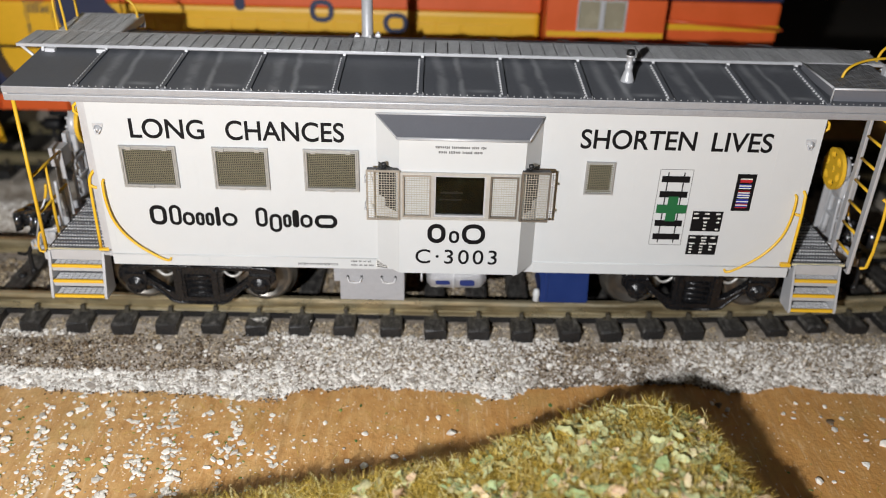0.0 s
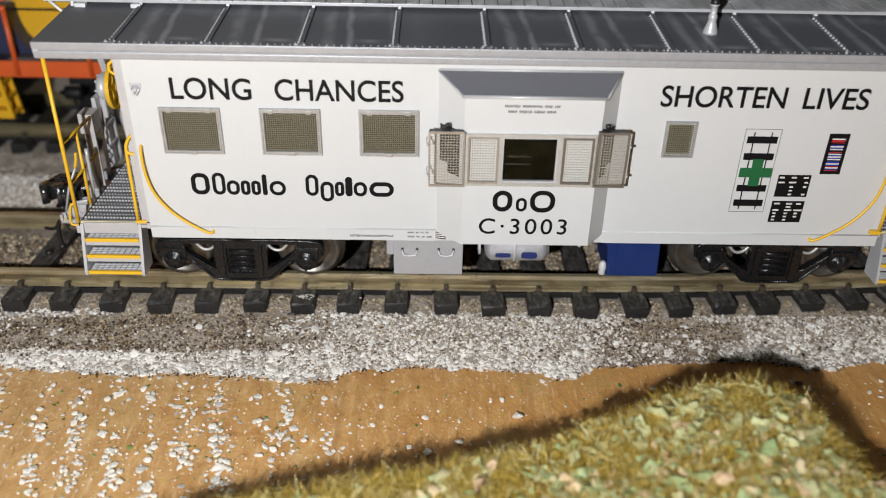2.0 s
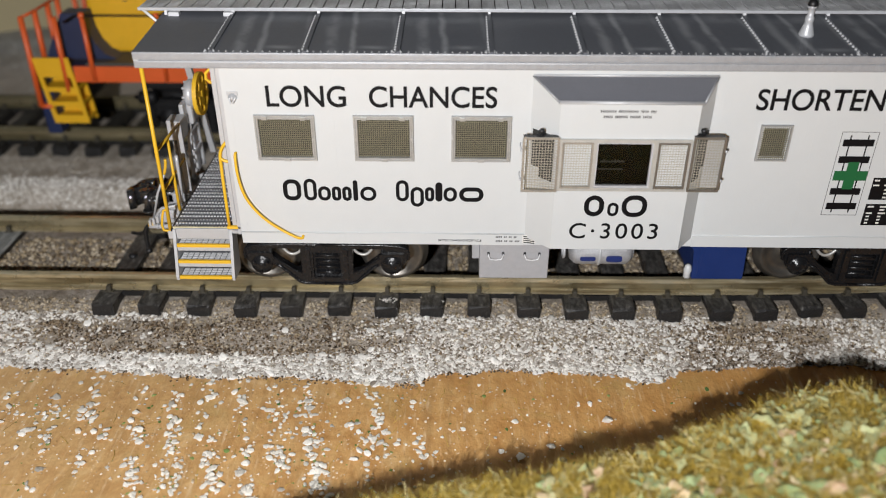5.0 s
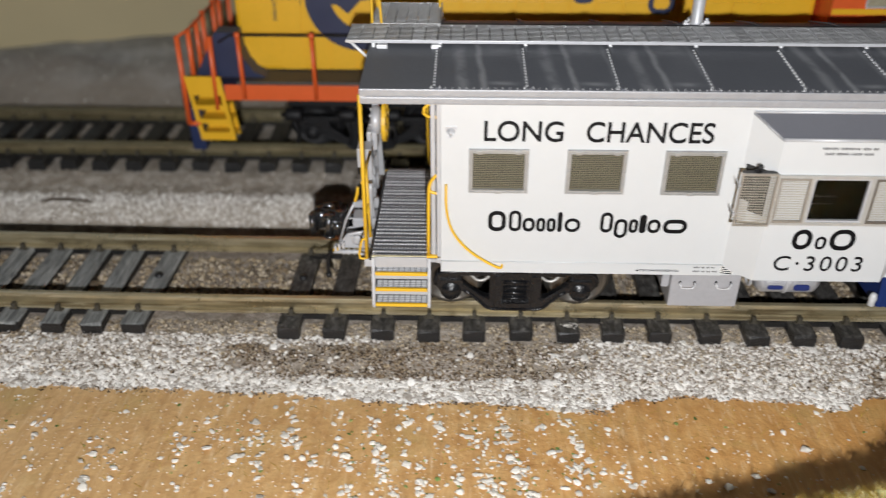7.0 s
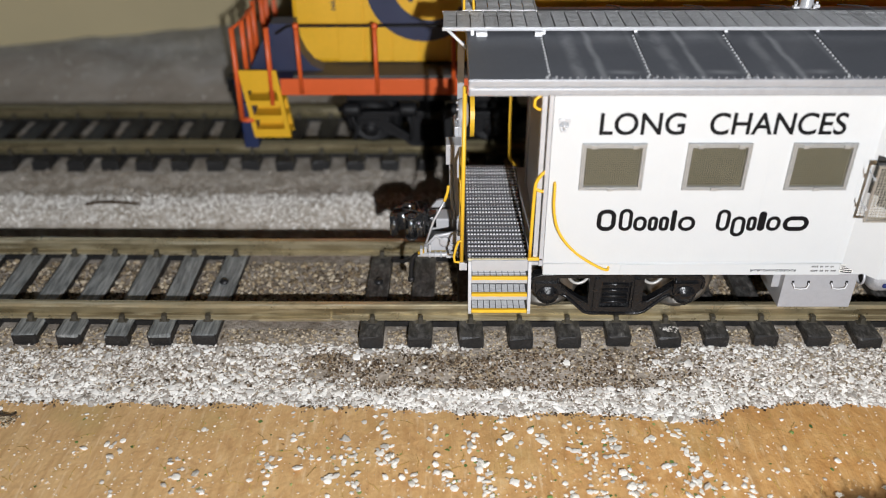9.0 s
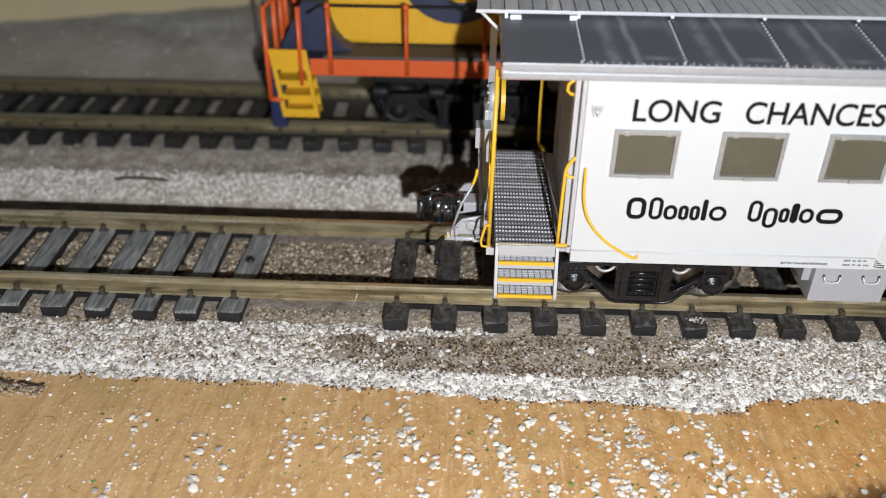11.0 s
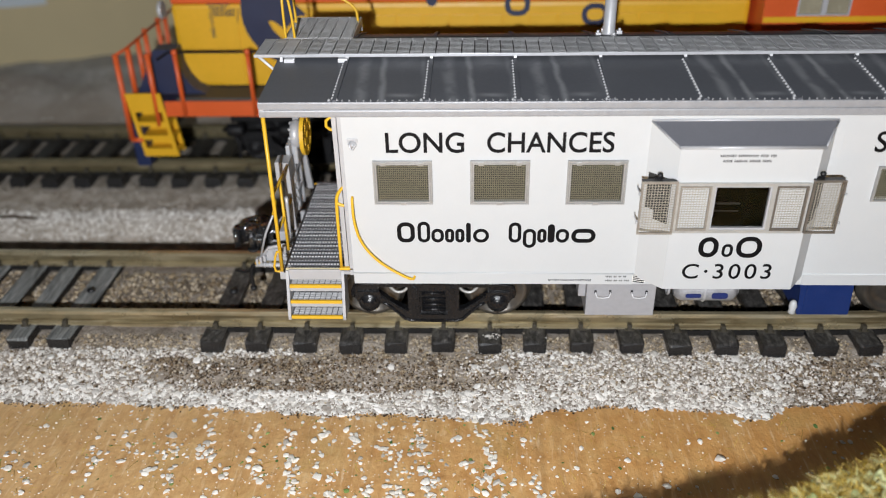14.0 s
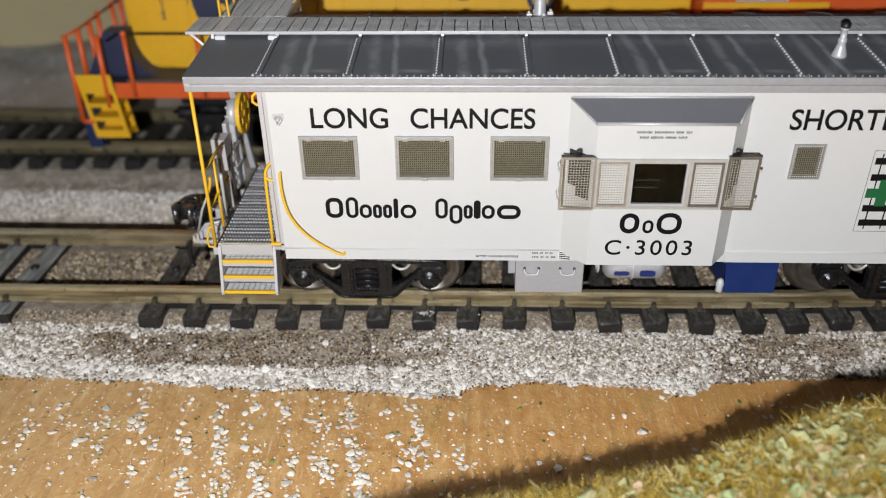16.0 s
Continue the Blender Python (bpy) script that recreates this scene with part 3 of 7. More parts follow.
def lumps(name, places, sizes, material, parent=None, flat=0.75, label="", category="", kind="stuff", seed=3, rough=0.28, base=(0, 0, 0), fine=False, lie=0.12):
    """Many small uneven stones joined into one mesh."""
    t = (1 + 5**0.5) / 2
    verts = np.array([(-1, t, 0), (1, t, 0), (-1, -t, 0), (1, -t, 0), (0, -1, t), (0, 1, t), (0, -1, -t), (0, 1, -t), (t, 0, -1), (t, 0, 1), (-t, 0, -1), (-t, 0, 1)]) / 1.9
    faces = np.array([(0, 11, 5), (0, 5, 1), (0, 1, 7), (0, 7, 10), (0, 10, 11), (1, 5, 9), (5, 11, 4), (11, 10, 2), (10, 7, 6), (7, 1, 8), (3, 9, 4), (3, 4, 2), (3, 2, 6), (3, 6, 8), (3, 8, 9), (4, 9, 5), (2, 4, 11), (6, 2, 10), (8, 6, 7), (9, 8, 1)])
    if fine:
        verts = np.array([(1, 0, 0), (-1, 0, 0), (0, 1, 0), (0, -1, 0), (0, 0, 1), (0, 0, -1)]) * 1.1
        faces = np.array([(0, 2, 4), (2, 1, 4), (1, 3, 4), (3, 0, 4), (2, 0, 5), (1, 2, 5), (3, 1, 5), (0, 3, 5)])
    rng = np.random.default_rng(seed)
    count, size = len(places), len(verts)
    v = verts[None] * (1 + rough * rng.uniform(-1, 1, (count, size, 1)))
    v = v * rng.uniform(0.65, 1.25, (count, 1, 3))
    a, b, c = rng.uniform(0, 2 * np.pi, (3, count))
    b = (b - np.pi) * lie
    rz = np.zeros((count, 3, 3))
    rz[:, 0, 0], rz[:, 0, 1], rz[:, 1, 0], rz[:, 1, 1], rz[:, 2, 2] = np.cos(a), -np.sin(a), np.sin(a), np.cos(a), 1
    rx = np.zeros((count, 3, 3))
    rx[:, 0, 0], rx[:, 1, 1], rx[:, 1, 2], rx[:, 2, 1], rx[:, 2, 2] = 1, np.cos(b), -np.sin(b), np.sin(b), np.cos(b)
    v = v * np.array((1, 1, flat))
    v = np.einsum("nij,nkj->nki", rz @ rx, v)
    v = v * np.asarray(sizes)[:, None, None] / 2 + np.asarray(places)[:, None, :] - np.asarray(base)
    f = faces[None] + size * np.arange(count)[:, None, None]
    me = bpy.data.meshes.new(name)
    me.from_pydata((v.reshape(-1, 3) * MM).tolist(), [], f.reshape(-1, 3).tolist())
    me.materials.append(material)
    ob = new(name, me)
    if parent:
        ob.parent = parent
    return tagged(ob, label, category, kind=kind)


def leaves(name, places, sizes, material, parent, label, seed, base):
    """Many small crumpled leaves joined into one mesh: a bent disc with an uneven rim, each tilted its own way."""
    rng = np.random.default_rng(seed)
    count, rim = len(places), 10
    a = np.arange(rim) * 2 * np.pi / rim
    r = rng.uniform(0.5, 1.25, (count, rim))
    r = 0.6 * r + 0.2 * (np.roll(r, 1, 1) + np.roll(r, -1, 1))
    r = r * (1 - 0.32 * np.cos(2 * a[None] + rng.uniform(0, 6.28, (count, 1)))) * rng.uniform(0.8, 1.0, (count, 1))
    v = np.zeros((count, rim + 1, 3))
    v[:, 1:, 0], v[:, 1:, 1] = r * np.cos(a), r * np.sin(a) * rng.uniform(0.5, 0.95, (count, 1))
    v[:, 1:, 2] = rng.normal(0, 0.2, (count, rim)) + 0.26 * np.cos(2 * a[None] + rng.uniform(0, 6.28, (count, 1))) - 0.18
    v[:, 0, 2] = rng.normal(0.05, 0.2, count)
    tip = rng.normal(0, 0.7, count)
    turn = rng.uniform(0, 2 * np.pi, count)
    c, s = np.cos(tip), np.sin(tip)
    y, z = v[..., 1] * c[:, None] - v[..., 2] * s[:, None], v[..., 1] * s[:, None] + v[..., 2] * c[:, None]
    x = v[..., 0]
    c, s = np.cos(turn)[:, None], np.sin(turn)[:, None]
    v = np.stack([x * c - y * s, x * s + y * c, z], -1) * np.asarray(sizes)[:, None, None] + np.asarray(places)[:, None, :] - np.asarray(base)
    fan = np.array([(0, 1 + k, 1 + (k + 1) % rim) for k in range(rim)])
    f = fan[None] + (rim + 1) * np.arange(count)[:, None, None]
    me = bpy.data.meshes.new(name)
    me.from_pydata((v.reshape(-1, 3) * MM).tolist(), [], f.reshape(-1, 3).tolist())
    me.polygons.foreach_set("use_smooth", [True] * len(me.polygons))
    me.materials.append(material)
    ob = new(name, me)
    ob.parent = parent
    return tagged(ob, label, kind="stuff")


def sheet(name, xs, ys, height, material, label, category, kind="structure", drop=0.0):
    """A height field over the grid of xs and ys; drop: how far its rim hangs down."""
    verts = [(x * MM, y * MM, height(x, y) * MM) for y in ys for x in xs]
    w = len(xs)
    faces = [(j * w + i, j * w + i + 1, (j + 1) * w + i + 1, (j + 1) * w + i) for j in range(len(ys) - 1) for i in range(w - 1)]
    if drop:
        rim = [i for i in range(w)] + [j * w + w - 1 for j in range(1, len(ys))] + [(len(ys) - 1) * w + i for i in range(w - 2, -1, -1)] + [j * w for j in range(len(ys) - 2, 0, -1)]
        start = len(verts)
        verts += [(verts[i][0], verts[i][1], -drop * MM) for i in rim]
        m = len(rim)
        faces += [(rim[i], start + i, start + (i + 1) % m, rim[(i + 1) % m]) for i in range(m)]
        faces.append(tuple(range(start + m - 1, start - 1, -1)))
    me = bpy.data.meshes.new(name)
    me.from_pydata(verts, [], faces)
    for p in me.polygons:
        p.use_smooth = len(p.vertices) == 4
    me.materials.append(material)
    return tagged(new(name, me), label, category, kind=kind)


def fbm(x, y, scale, octaves=4):
    return noise.fractal((x * scale, y * scale, 0.3), 1.0, 2.0, octaves)


def lettering(name, words, x0, x1, z0, z1, y, material, parent, label, weight=0.012, spacing=1.0):
    """Words in the built-in font, fitted into x0..x1, z0..z1 and standing 0.1 mm proud of the wall at y."""
    curve = bpy.data.curves.new(name, "FONT")
    curve.body, curve.offset, curve.extrude = words, weight, 0.01
    curve.space_character = spacing
    holder = new(name, curve)
    me = bpy.data.meshes.new_from_object(holder)
    bpy.data.objects.remove(holder)
    co = np.array([v.co[:] for v in me.vertices])
    lo, hi = co.min(0), co.max(0)
    base = base_of(parent)
    for v in me.vertices:
        f = [(v.co[i] - lo[i]) / (hi[i] - lo[i]) for i in range(3)]
        v.co = (Vector((x0 + f[0] * (x1 - x0), y - 0.1 * f[2], z0 + f[1] * (z1 - z0))) - base) * MM
    me.materials.clear()
    me.materials.append(material)
    me.name = name
    ob = new(name, me)
    ob.parent = parent
    return tagged(ob, label)


def pill(bm, x0, x1, z0, z1, y, stroke, corner):
    """A flat rounded frame, or a solid rounded bar when it is too narrow to be hollow."""
    def outline(inset):
        a0, a1, b0, b1 = x0 + inset, x1 - inset, z0 + inset, z1 - inset
        r = max(min(corner - inset, (a1 - a0) / 2, (b1 - b0) / 2), 0.05)
        pts = []
        for cx, cz, start in ((a1 - r, b1 - r, 0), (a0 + r, b1 - r, 90), (a0 + r, b0 + r, 180), (a1 - r, b0 + r, 270)):
            pts += [(cx + r * math.cos(radians(start + 15 * k)), cz + r * math.sin(radians(start + 15 * k))) for k in range(7)]
        return pts
    outer = outline(0)
    if x1 - x0 < 2.6 * stroke:
        return prism(bm, outer, "y", y - 0.1, y)
    inner = outline(stroke)
    rows = [[bm.verts.new((p[0], d, p[1])) for p in line] for line, d in ((outer, y), (outer, y - 0.1), (inner, y - 0.1), (inner, y))]
    n = len(outer)
    for a, b in zip(rows, rows[1:]):
        for i in range(n):
            bm.faces.new((a[i], a[(i + 1) % n], b[(i + 1) % n], b[i]))
    return bm


def wires(bm, x0, x1, z0, z1, y, step, r):
    """A woven wire screen in the plane y."""
    nx, nz = max(2, round((x1 - x0) / step)), max(2, round((z1 - z0) / step))
    for i in range(1, nx):
        x = x0 + (x1 - x0) * i / nx
        box(bm, x - r, x + r, y - r, y + r, z0, z1)
    for k in range(1, nz):
        z = z0 + (z1 - z0) * k / nz
        box(bm, x0, x1, y - 2.2 * r, y - 0.3 * r, z - r, z + r)
    return bm


def plate(bm, outer, holes, lo, hi):
    """A flat plate with shaped holes: outlines in x and z, thickness from lo to hi along y."""
    fronts = []
    for y in (lo, hi):
        rings, edges = [], []
        for line in (outer, *holes):
            vs = [bm.verts.new((a, y, b)) for a, b in line]
            rings.append(vs)
            edges += [bm.edges.new((vs[i], vs[(i + 1) % len(vs)])) for i in range(len(vs))]
        bmesh.ops.triangle_fill(bm, edges=edges, use_beauty=True)
        fronts.append(rings)
    for a, b in zip(*fronts):
        for i in range(len(a)):
            j = (i + 1) % len(a)
            bm.faces.new((a[i], b[i], b[j], a[j]))
    return bm


def frame_ring(bm, x0, x1, z0, z1, y0, y1, w):
    pierced(bm, x0, x1, z0, z1, y0, y1, [(x0 + w, x1 - w, z0 + w, z1 - w)])
    return bm

# ---- room, table and terrain ----


def smooth(a, b, t):
    t = min(max((t - a) / (b - a), 0.0), 1.0)
    return t * t * (3 - 2 * t)


EDGE = ((-420, -39), (-218, -39.5), (-178, -40.6), (-140, -40.5), (-121, -41.4), (-102, -42.7), (-84, -43.3), (-58, -43.7), (-40, -45.5), (-34, -44.6), (-28, -40.2), (-10, -38.8), (10, -39.3), (20, -39.8), (25, -42.3), (31, -41.3), (36, -38), (50, -35.8), (66, -34.3), (84, -33.2), (92, -36.5), (101, -36.5), (113, -32.6), (124, -36), (420, -36))


def ballast_edge(x):
    for (a, p), (b, q) in zip(EDGE, EDGE[1:]):
        if x <= b:
            return p + (q - p) * (x - a) / (b - a) + 0.6 * noise.noise((x * 0.12, 3.1, 0)) + 0.6 * noise.noise((x * 0.4, 7.7, 0))
    return EDGE[-1][1]


def near_bed(x, y):
    """Height of the near track's roadbed."""
    e = ballast_edge(x)
    lift = SLOPE * (x - BASE_X)
    shoulder = 8.6 + lift
    if y < -26:
        z = -1.0 + (shoulder + 1.0) * smooth(e - 1.5, -25.5, y) ** 0.8
    elif y < 22:
        z = shoulder + 1.2 * smooth(-27, -22, y)
    else:
        z = shoulder + 1.2 - 7.6 * smooth(22, 35, y)
    return z + 0.5 * fbm(x, y, 0.09) + 0.25 * fbm(x, y, 0.35)


def far_bed(x, y):
    """Height of the bank and bed of the track behind."""
    lift = SLOPE * (x - BASE_X)
    z = 2.5 + 8.2 * smooth(36.5, 48, y + 1.6 * fbm(x, 0, 0.05)) + 1.2 * smooth(58, 66, y) + lift
    z += 3.0 * smooth(116, 150, y)
    return z + 0.6 * fbm(x, y, 0.07) + 0.25 * fbm(x, y, 0.3)


bm = bmnew()
box(bm, -460, 460, -330, 300, -15, 0)
alone("ground", bm, PLYWOOD, "bare orange-brown stained plywood baseboard of the layout", "baseboard", "structure")

sheet("roadbed", np.arange(-420, 421, 2.2).tolist(), np.arange(-48, 36.1, 1.6).tolist(), near_bed, DIRT, "brown dirt roadbed under the front track", "roadbed", drop=4)
sheet("embankment", np.arange(-420, 421, 4.0).tolist(), np.arange(36.6, 124, 2.2).tolist(), far_bed, BANK_DIRT, "grey brown bank and bed of the rear track", "embankment", drop=4)


def hill(x, y):
    return 13.5 + 7.0 * smooth(116, 170, y) + 2.2 * fbm(x, y, 0.018) + 0.8 * fbm(x, y, 0.09) + SLOPE * (x - BASE_X)


sheet("terrain", np.arange(-450, -59, 6).tolist(), np.arange(118, 290, 6).tolist(), hill, GREY_LAND, "blotchy grey painted plaster terrain behind the tracks", "terrain", drop=4)

p = np.array([(x, y, hill(x, y) + 0.1) for x, y in zip(np.random.default_rng(3).uniform(-400, -150, 420), np.random.default_rng(4).uniform(120, 190, 420))])
lumps("terrain_specks", p, np.random.default_rng(5).uniform(0.4, 1.5, 420), STONE, label="pale specks of plaster on the grey terrain", category="plaster specks", seed=35, fine=True, flat=0.5)
bm = bmnew()
xs = np.arange(-450, -60, 5.0)
upper = [(x, hill(x, 118) + 0.9 + 0.7 * noise.noise((x * 0.05, 3.0, 1.0)) + 0.4 * noise.noise((x * 0.25, 8.0, 1.0))) for x in xs]
prism(bm, upper + [(-65, 9.0), (-450, 5.0)], "y", 115.6, 117.6)
alone("trim_dark_edge", bm, SOIL, "dark brown raw edge of the terrain along the rear track", "terrain edge", "structure")
bm = bmnew()
prism(bm, [(-440, 130), (-70, 260), (-70, 272), (-440, 142)], "z", 2, 420)
alone("wall_north", bm, WALL_BEIGE, "plain beige painted wall behind the layout", "wall", "structure")
bm = bmnew()
prism(bm, [(-440.7, 129.7), (-258, 193.9), (-258.3, 193.9 + 1.9), (-441, 131.6)], "z", 47, 419)
alone("trim", bm, BACK_BLUE, "pale blue-grey painted panel on the wall above the beige", "wall panel", "structure")
bm = bmnew()
box(bm, -850, 850, -800, 1100, -25, -15)
alone("floor", bm, ROOM_FLOOR, "plain dark grey floor under the board", "floor", "structure")
bm = bmnew()
box(bm, -850, 850, -800, 1100, 900, 910)
alone("ceiling", bm, ROOM_WALL, "plain dim ceiling of the room", "ceiling", "structure")
for n_, (a, b, c, d) in (("wall_south", (-850, 850, -810, -800)), ("wall_back", (-850, 850, 1100, 1110)), ("wall_east", (850, 860, -800, 1100)), ("wall_west", (-860, -850, -800, 1100))):
    bm = bmnew()
    box(bm, a, b, c, d, -15, 900)
    alone(n_, bm, ROOM_WALL, "plain painted wall of the room", "wall", "structure")

# ---- tracks ----


def rail_mesh(bm, x0, x1, y, z, wander=None):
    """A flat-bottomed rail: foot, web and rounded head."""
    prof = [(-1.75, 0), (1.75, 0), (1.75, 0.45), (0.45, 0.85), (0.4, 3.0), (0.95, 3.35), (0.95, 4.25), (0.7, 4.5), (-0.7, 4.5), (-0.95, 4.25), (-0.95, 3.35), (-0.4, 3.0), (-0.45, 0.85), (-1.75, 0.45)]
    xs = np.arange(x0, x1 + 0.1, 10.0)
    rings = [[bm.verts.new((x, y + p[0] + (wander(x) if wander else 0), z + p[1])) for p in prof] for x in xs]
    for a, b in zip(rings, rings[1:]):
        for i in range(len(prof)):
            j = (i + 1) % len(prof)
            bm.faces.new((a[i], a[j], b[j], b[i]))
    bm.faces.new(rings[0])
    bm.faces.new(rings[-1][::-1])
    return bm


def tie_mesh(top_m, seed):
    """A moulded tie with rounded, slightly chewed ends and a plate under each rail."""
    rt = random.Random(seed)
    bm = bmnew()
    box(bm, -3.2, 3.2, -24.6, 24.6, -4.4, 0, 0.75)
    for v in bm.verts:
        if abs(v.co.y) > 23:
            v.co.y += rt.uniform(-0.22, 0.22)
            v.co.x += rt.uniform(-0.14, 0.14)
            v.co.z += rt.uniform(-0.16, 0.1) if v.co.z > -1 else 0
    me = mesh_of("tie", bm, top_m)
    me.materials.append(BLACK_TIE)
    for face in me.polygons:
        if face.normal.z < 0.3:
            face.material_index = 1
    return me


def clip_mesh():
    bm = bmnew()
    box(bm, -1.3, 1.3, -1.0, 0.9, -0.05, 0.3, 0.12)
    box(bm, -0.62, 0.62, -1.0, 0.6, 0.2, 2.0, 0.3)
    return mesh_of("rail_clip", bm, CLIP)


def web_mesh():
    bm = bmnew()
    box(bm, 3.0, 9.8, -1.7, 1.7, -1.9, -0.25)
    return mesh_of("tie_web", bm, BLACK_TIE)


TIE_ME, DARK_TIE_ME, CLIP_ME, WEB_ME = [tie_mesh(TIE, k) for k in range(4)] + [tie_mesh(WORN_TIE, k) for k in range(4, 8)], [tie_mesh(DARK_TIE, 7)], clip_mesh(), web_mesh()


def track(label, yc, ztop, lefts, rails, rng, gaps=(), wander=None, tie_me=TIE_ME, rail_m=BRASS):
    top = thing("railway_track", BASE_X, yc, ztop, label, "railway track")
    for n, y in enumerate(rails):
        bm = bmnew()
        rail_mesh(bm, -420, 420, y, ztop, wander)
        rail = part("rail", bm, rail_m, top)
        # steep and downward faces between foot and head take the darker brass
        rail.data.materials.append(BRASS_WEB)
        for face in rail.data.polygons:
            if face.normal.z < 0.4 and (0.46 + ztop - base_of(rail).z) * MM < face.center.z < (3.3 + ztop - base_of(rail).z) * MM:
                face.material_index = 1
    for k, left in enumerate(lefts):
        x = left + 3.2
        tie = piece("tie", tie_me[(k * 3 % 4 + (4 if left > -125 else 0)) % len(tie_me)], top, (x - BASE_X, rng.uniform(-0.5, 0.5) + (wander(x) if wander else 0), 0))
        tie.rotation_euler = (0, 0, radians(rng.uniform(-1.2, 1.2)) + (math.atan((wander(x + 2) - wander(x - 2)) / 4) if wander else 0))
        for y in rails:
            for side in (-1, 1):
                clip = piece("rail_clip", CLIP_ME, tie, (0, y - yc + side * 2.0, 0))
                clip.rotation_euler = (0, 0, 0 if side < 0 else math.pi)
            if left not in gaps:
                piece("tie_web", WEB_ME, tie, (0, y - yc, 0))
    return top


rng = random.Random(5)
LEFTS = [-409.6 + 12.0 * i for i in range(15)] + [-228.8, -216.6, -204.6, -191.8, -180.6, -168.4] + [-124.4 + 12.95 * i for i in range(14)] + [55.9 + 12.2 * i for i in range(29)]


def bend(x):
    """The front track swings a little towards the back at its left end, and in a wide curve at its right end."""
    q = min(max(x - 20.0, 0.0), 150.0)
    return 1.0 * smooth(-140, -230, x) + q * q / 2200 + 0.06 * max(x - 170.0, 0.0)


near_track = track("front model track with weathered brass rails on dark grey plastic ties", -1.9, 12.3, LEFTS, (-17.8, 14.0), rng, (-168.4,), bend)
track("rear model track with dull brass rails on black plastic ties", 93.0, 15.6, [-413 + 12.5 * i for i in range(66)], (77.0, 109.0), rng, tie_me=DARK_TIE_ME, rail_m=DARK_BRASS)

# rail joiner at the gap between the ties
bm = bmnew()
box(bm, -152, -132.5, -19.9, -15.6, 12.2, 13.1, 0.2)
part("rail_joiner", bm, BRASS, near_track, "thin brass sleeve round the joint of the rail")
for x in (-121.2, -165.4):
    bm = bmnew()
    lathe(bm, (x, -1.5, 12.3), (0, 0, 1), ((1.3, 0), (1.3, 0.35), (0.9, 0.8), (0.2, 0.95)), 14)
    part("screw_head", bm, BLACK, near_track, "black screw head in the middle of a tie")

# ---- stones ----
gen = np.random.default_rng(11)


def rail_near(x, y):
    y -= bend(x)
    return abs(y + 17.8) < 2.3 or abs(y - 14.0) < 2.3


LEFT_ARR = np.array(LEFTS)


def scatter(count, x0, x1, y0, y1, size, keep, height, sink=0.2):
    out, sizes = [], []
    xs, ys = gen.uniform(x0, x1, count), gen.uniform(y0, y1, count)
    ss = gen.lognormal(math.log(size), 0.3, count)
    for x, y, s in zip(xs, ys, ss):
        if keep(x, y):
            out.append((x, y, height(x, y) + s * sink))
            sizes.append(s)
    return np.array(out), np.array(sizes)


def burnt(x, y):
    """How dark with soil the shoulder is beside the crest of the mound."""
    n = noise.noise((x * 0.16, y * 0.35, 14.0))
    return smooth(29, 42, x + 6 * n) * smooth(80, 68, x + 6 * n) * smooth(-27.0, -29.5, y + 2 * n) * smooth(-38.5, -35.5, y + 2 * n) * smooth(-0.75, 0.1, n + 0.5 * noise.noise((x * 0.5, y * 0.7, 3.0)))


def pale(x, y):
    """White ballast lies along the foot of the shoulder and in drifts higher up."""
    e = ballast_edge(x)
    f = (y - e) / (-26 - e)
    if f < -0.06:
        return False
    wob = 0.12 * noise.noise((x * 0.07, 1.3, 8.0)) + 0.05 * noise.noise((x * 0.3, 4.3, 8.0))
    if f < 0.36 + wob:
        return gen.random() < 0.97 - 0.75 * burnt(x, y)
    drift = 0.9 * noise.noise((x * 0.03, y * 0.12, 1.7)) + 0.75 * noise.noise((x * 0.09, y * 0.32, 4.1))
    brown = smooth(-165, -112, x + 14 * noise.noise((x * 0.05, y * 0.3, 2.0))) * smooth(-12, -80, x + 14 * noise.noise((x * 0.06, y * 0.3, 5.0)))
    brown = max(brown, 0.8 * smooth(36, 50, x) * smooth(84, 72, x))
    top = smooth(0.78, 0.92, f) * smooth(-160, -140, x) * smooth(-80, -100, x)
    drift += 0.55 * smooth(-115, -150, x) - 0.25 * smooth(-165, -200, x) + 0.45 * smooth(-90, -15, x) + 0.75 * smooth(74, 88, x) + 1.2 * top + 0.9 * max(0, noise.noise((x * 0.05, y * 0.45, 11.0))) * brown - 1.05 * brown * smooth(0.33, 0.45, f) * smooth(1.0, 0.8, f) - 0.5 * smooth(0.75, 1.0, f)
    return gen.random() < 0.05 + 0.9 * smooth(-0.45, 0.3, drift)


def patched(x, y):
    """How far a place lies in the long brown patch of the shoulder."""
    return smooth(-165, -112, x + 14 * noise.noise((x * 0.05, y * 0.3, 2.0))) * smooth(-12, -80, x + 14 * noise.noise((x * 0.06, y * 0.3, 5.0))) * smooth(-26.5, -28.5, y)


def dirty(x, y):
    on_tie = np.any((x - LEFT_ARR >= -0.2) & (x - LEFT_ARR <= 6.6)) and y - bend(x) > -27
    return not on_tie and not rail_near(x, y) and gen.random() < 0.9 - 0.4 * patched(x, y)


def coarse(x, y):
    """Larger stones roll to the foot of the shoulder."""
    e = ballast_edge(x)
    return gen.random() < 0.24 + 0.76 * smooth(0.58, 0.28, (y - e) / (-26 - e)) and pale(x, y)


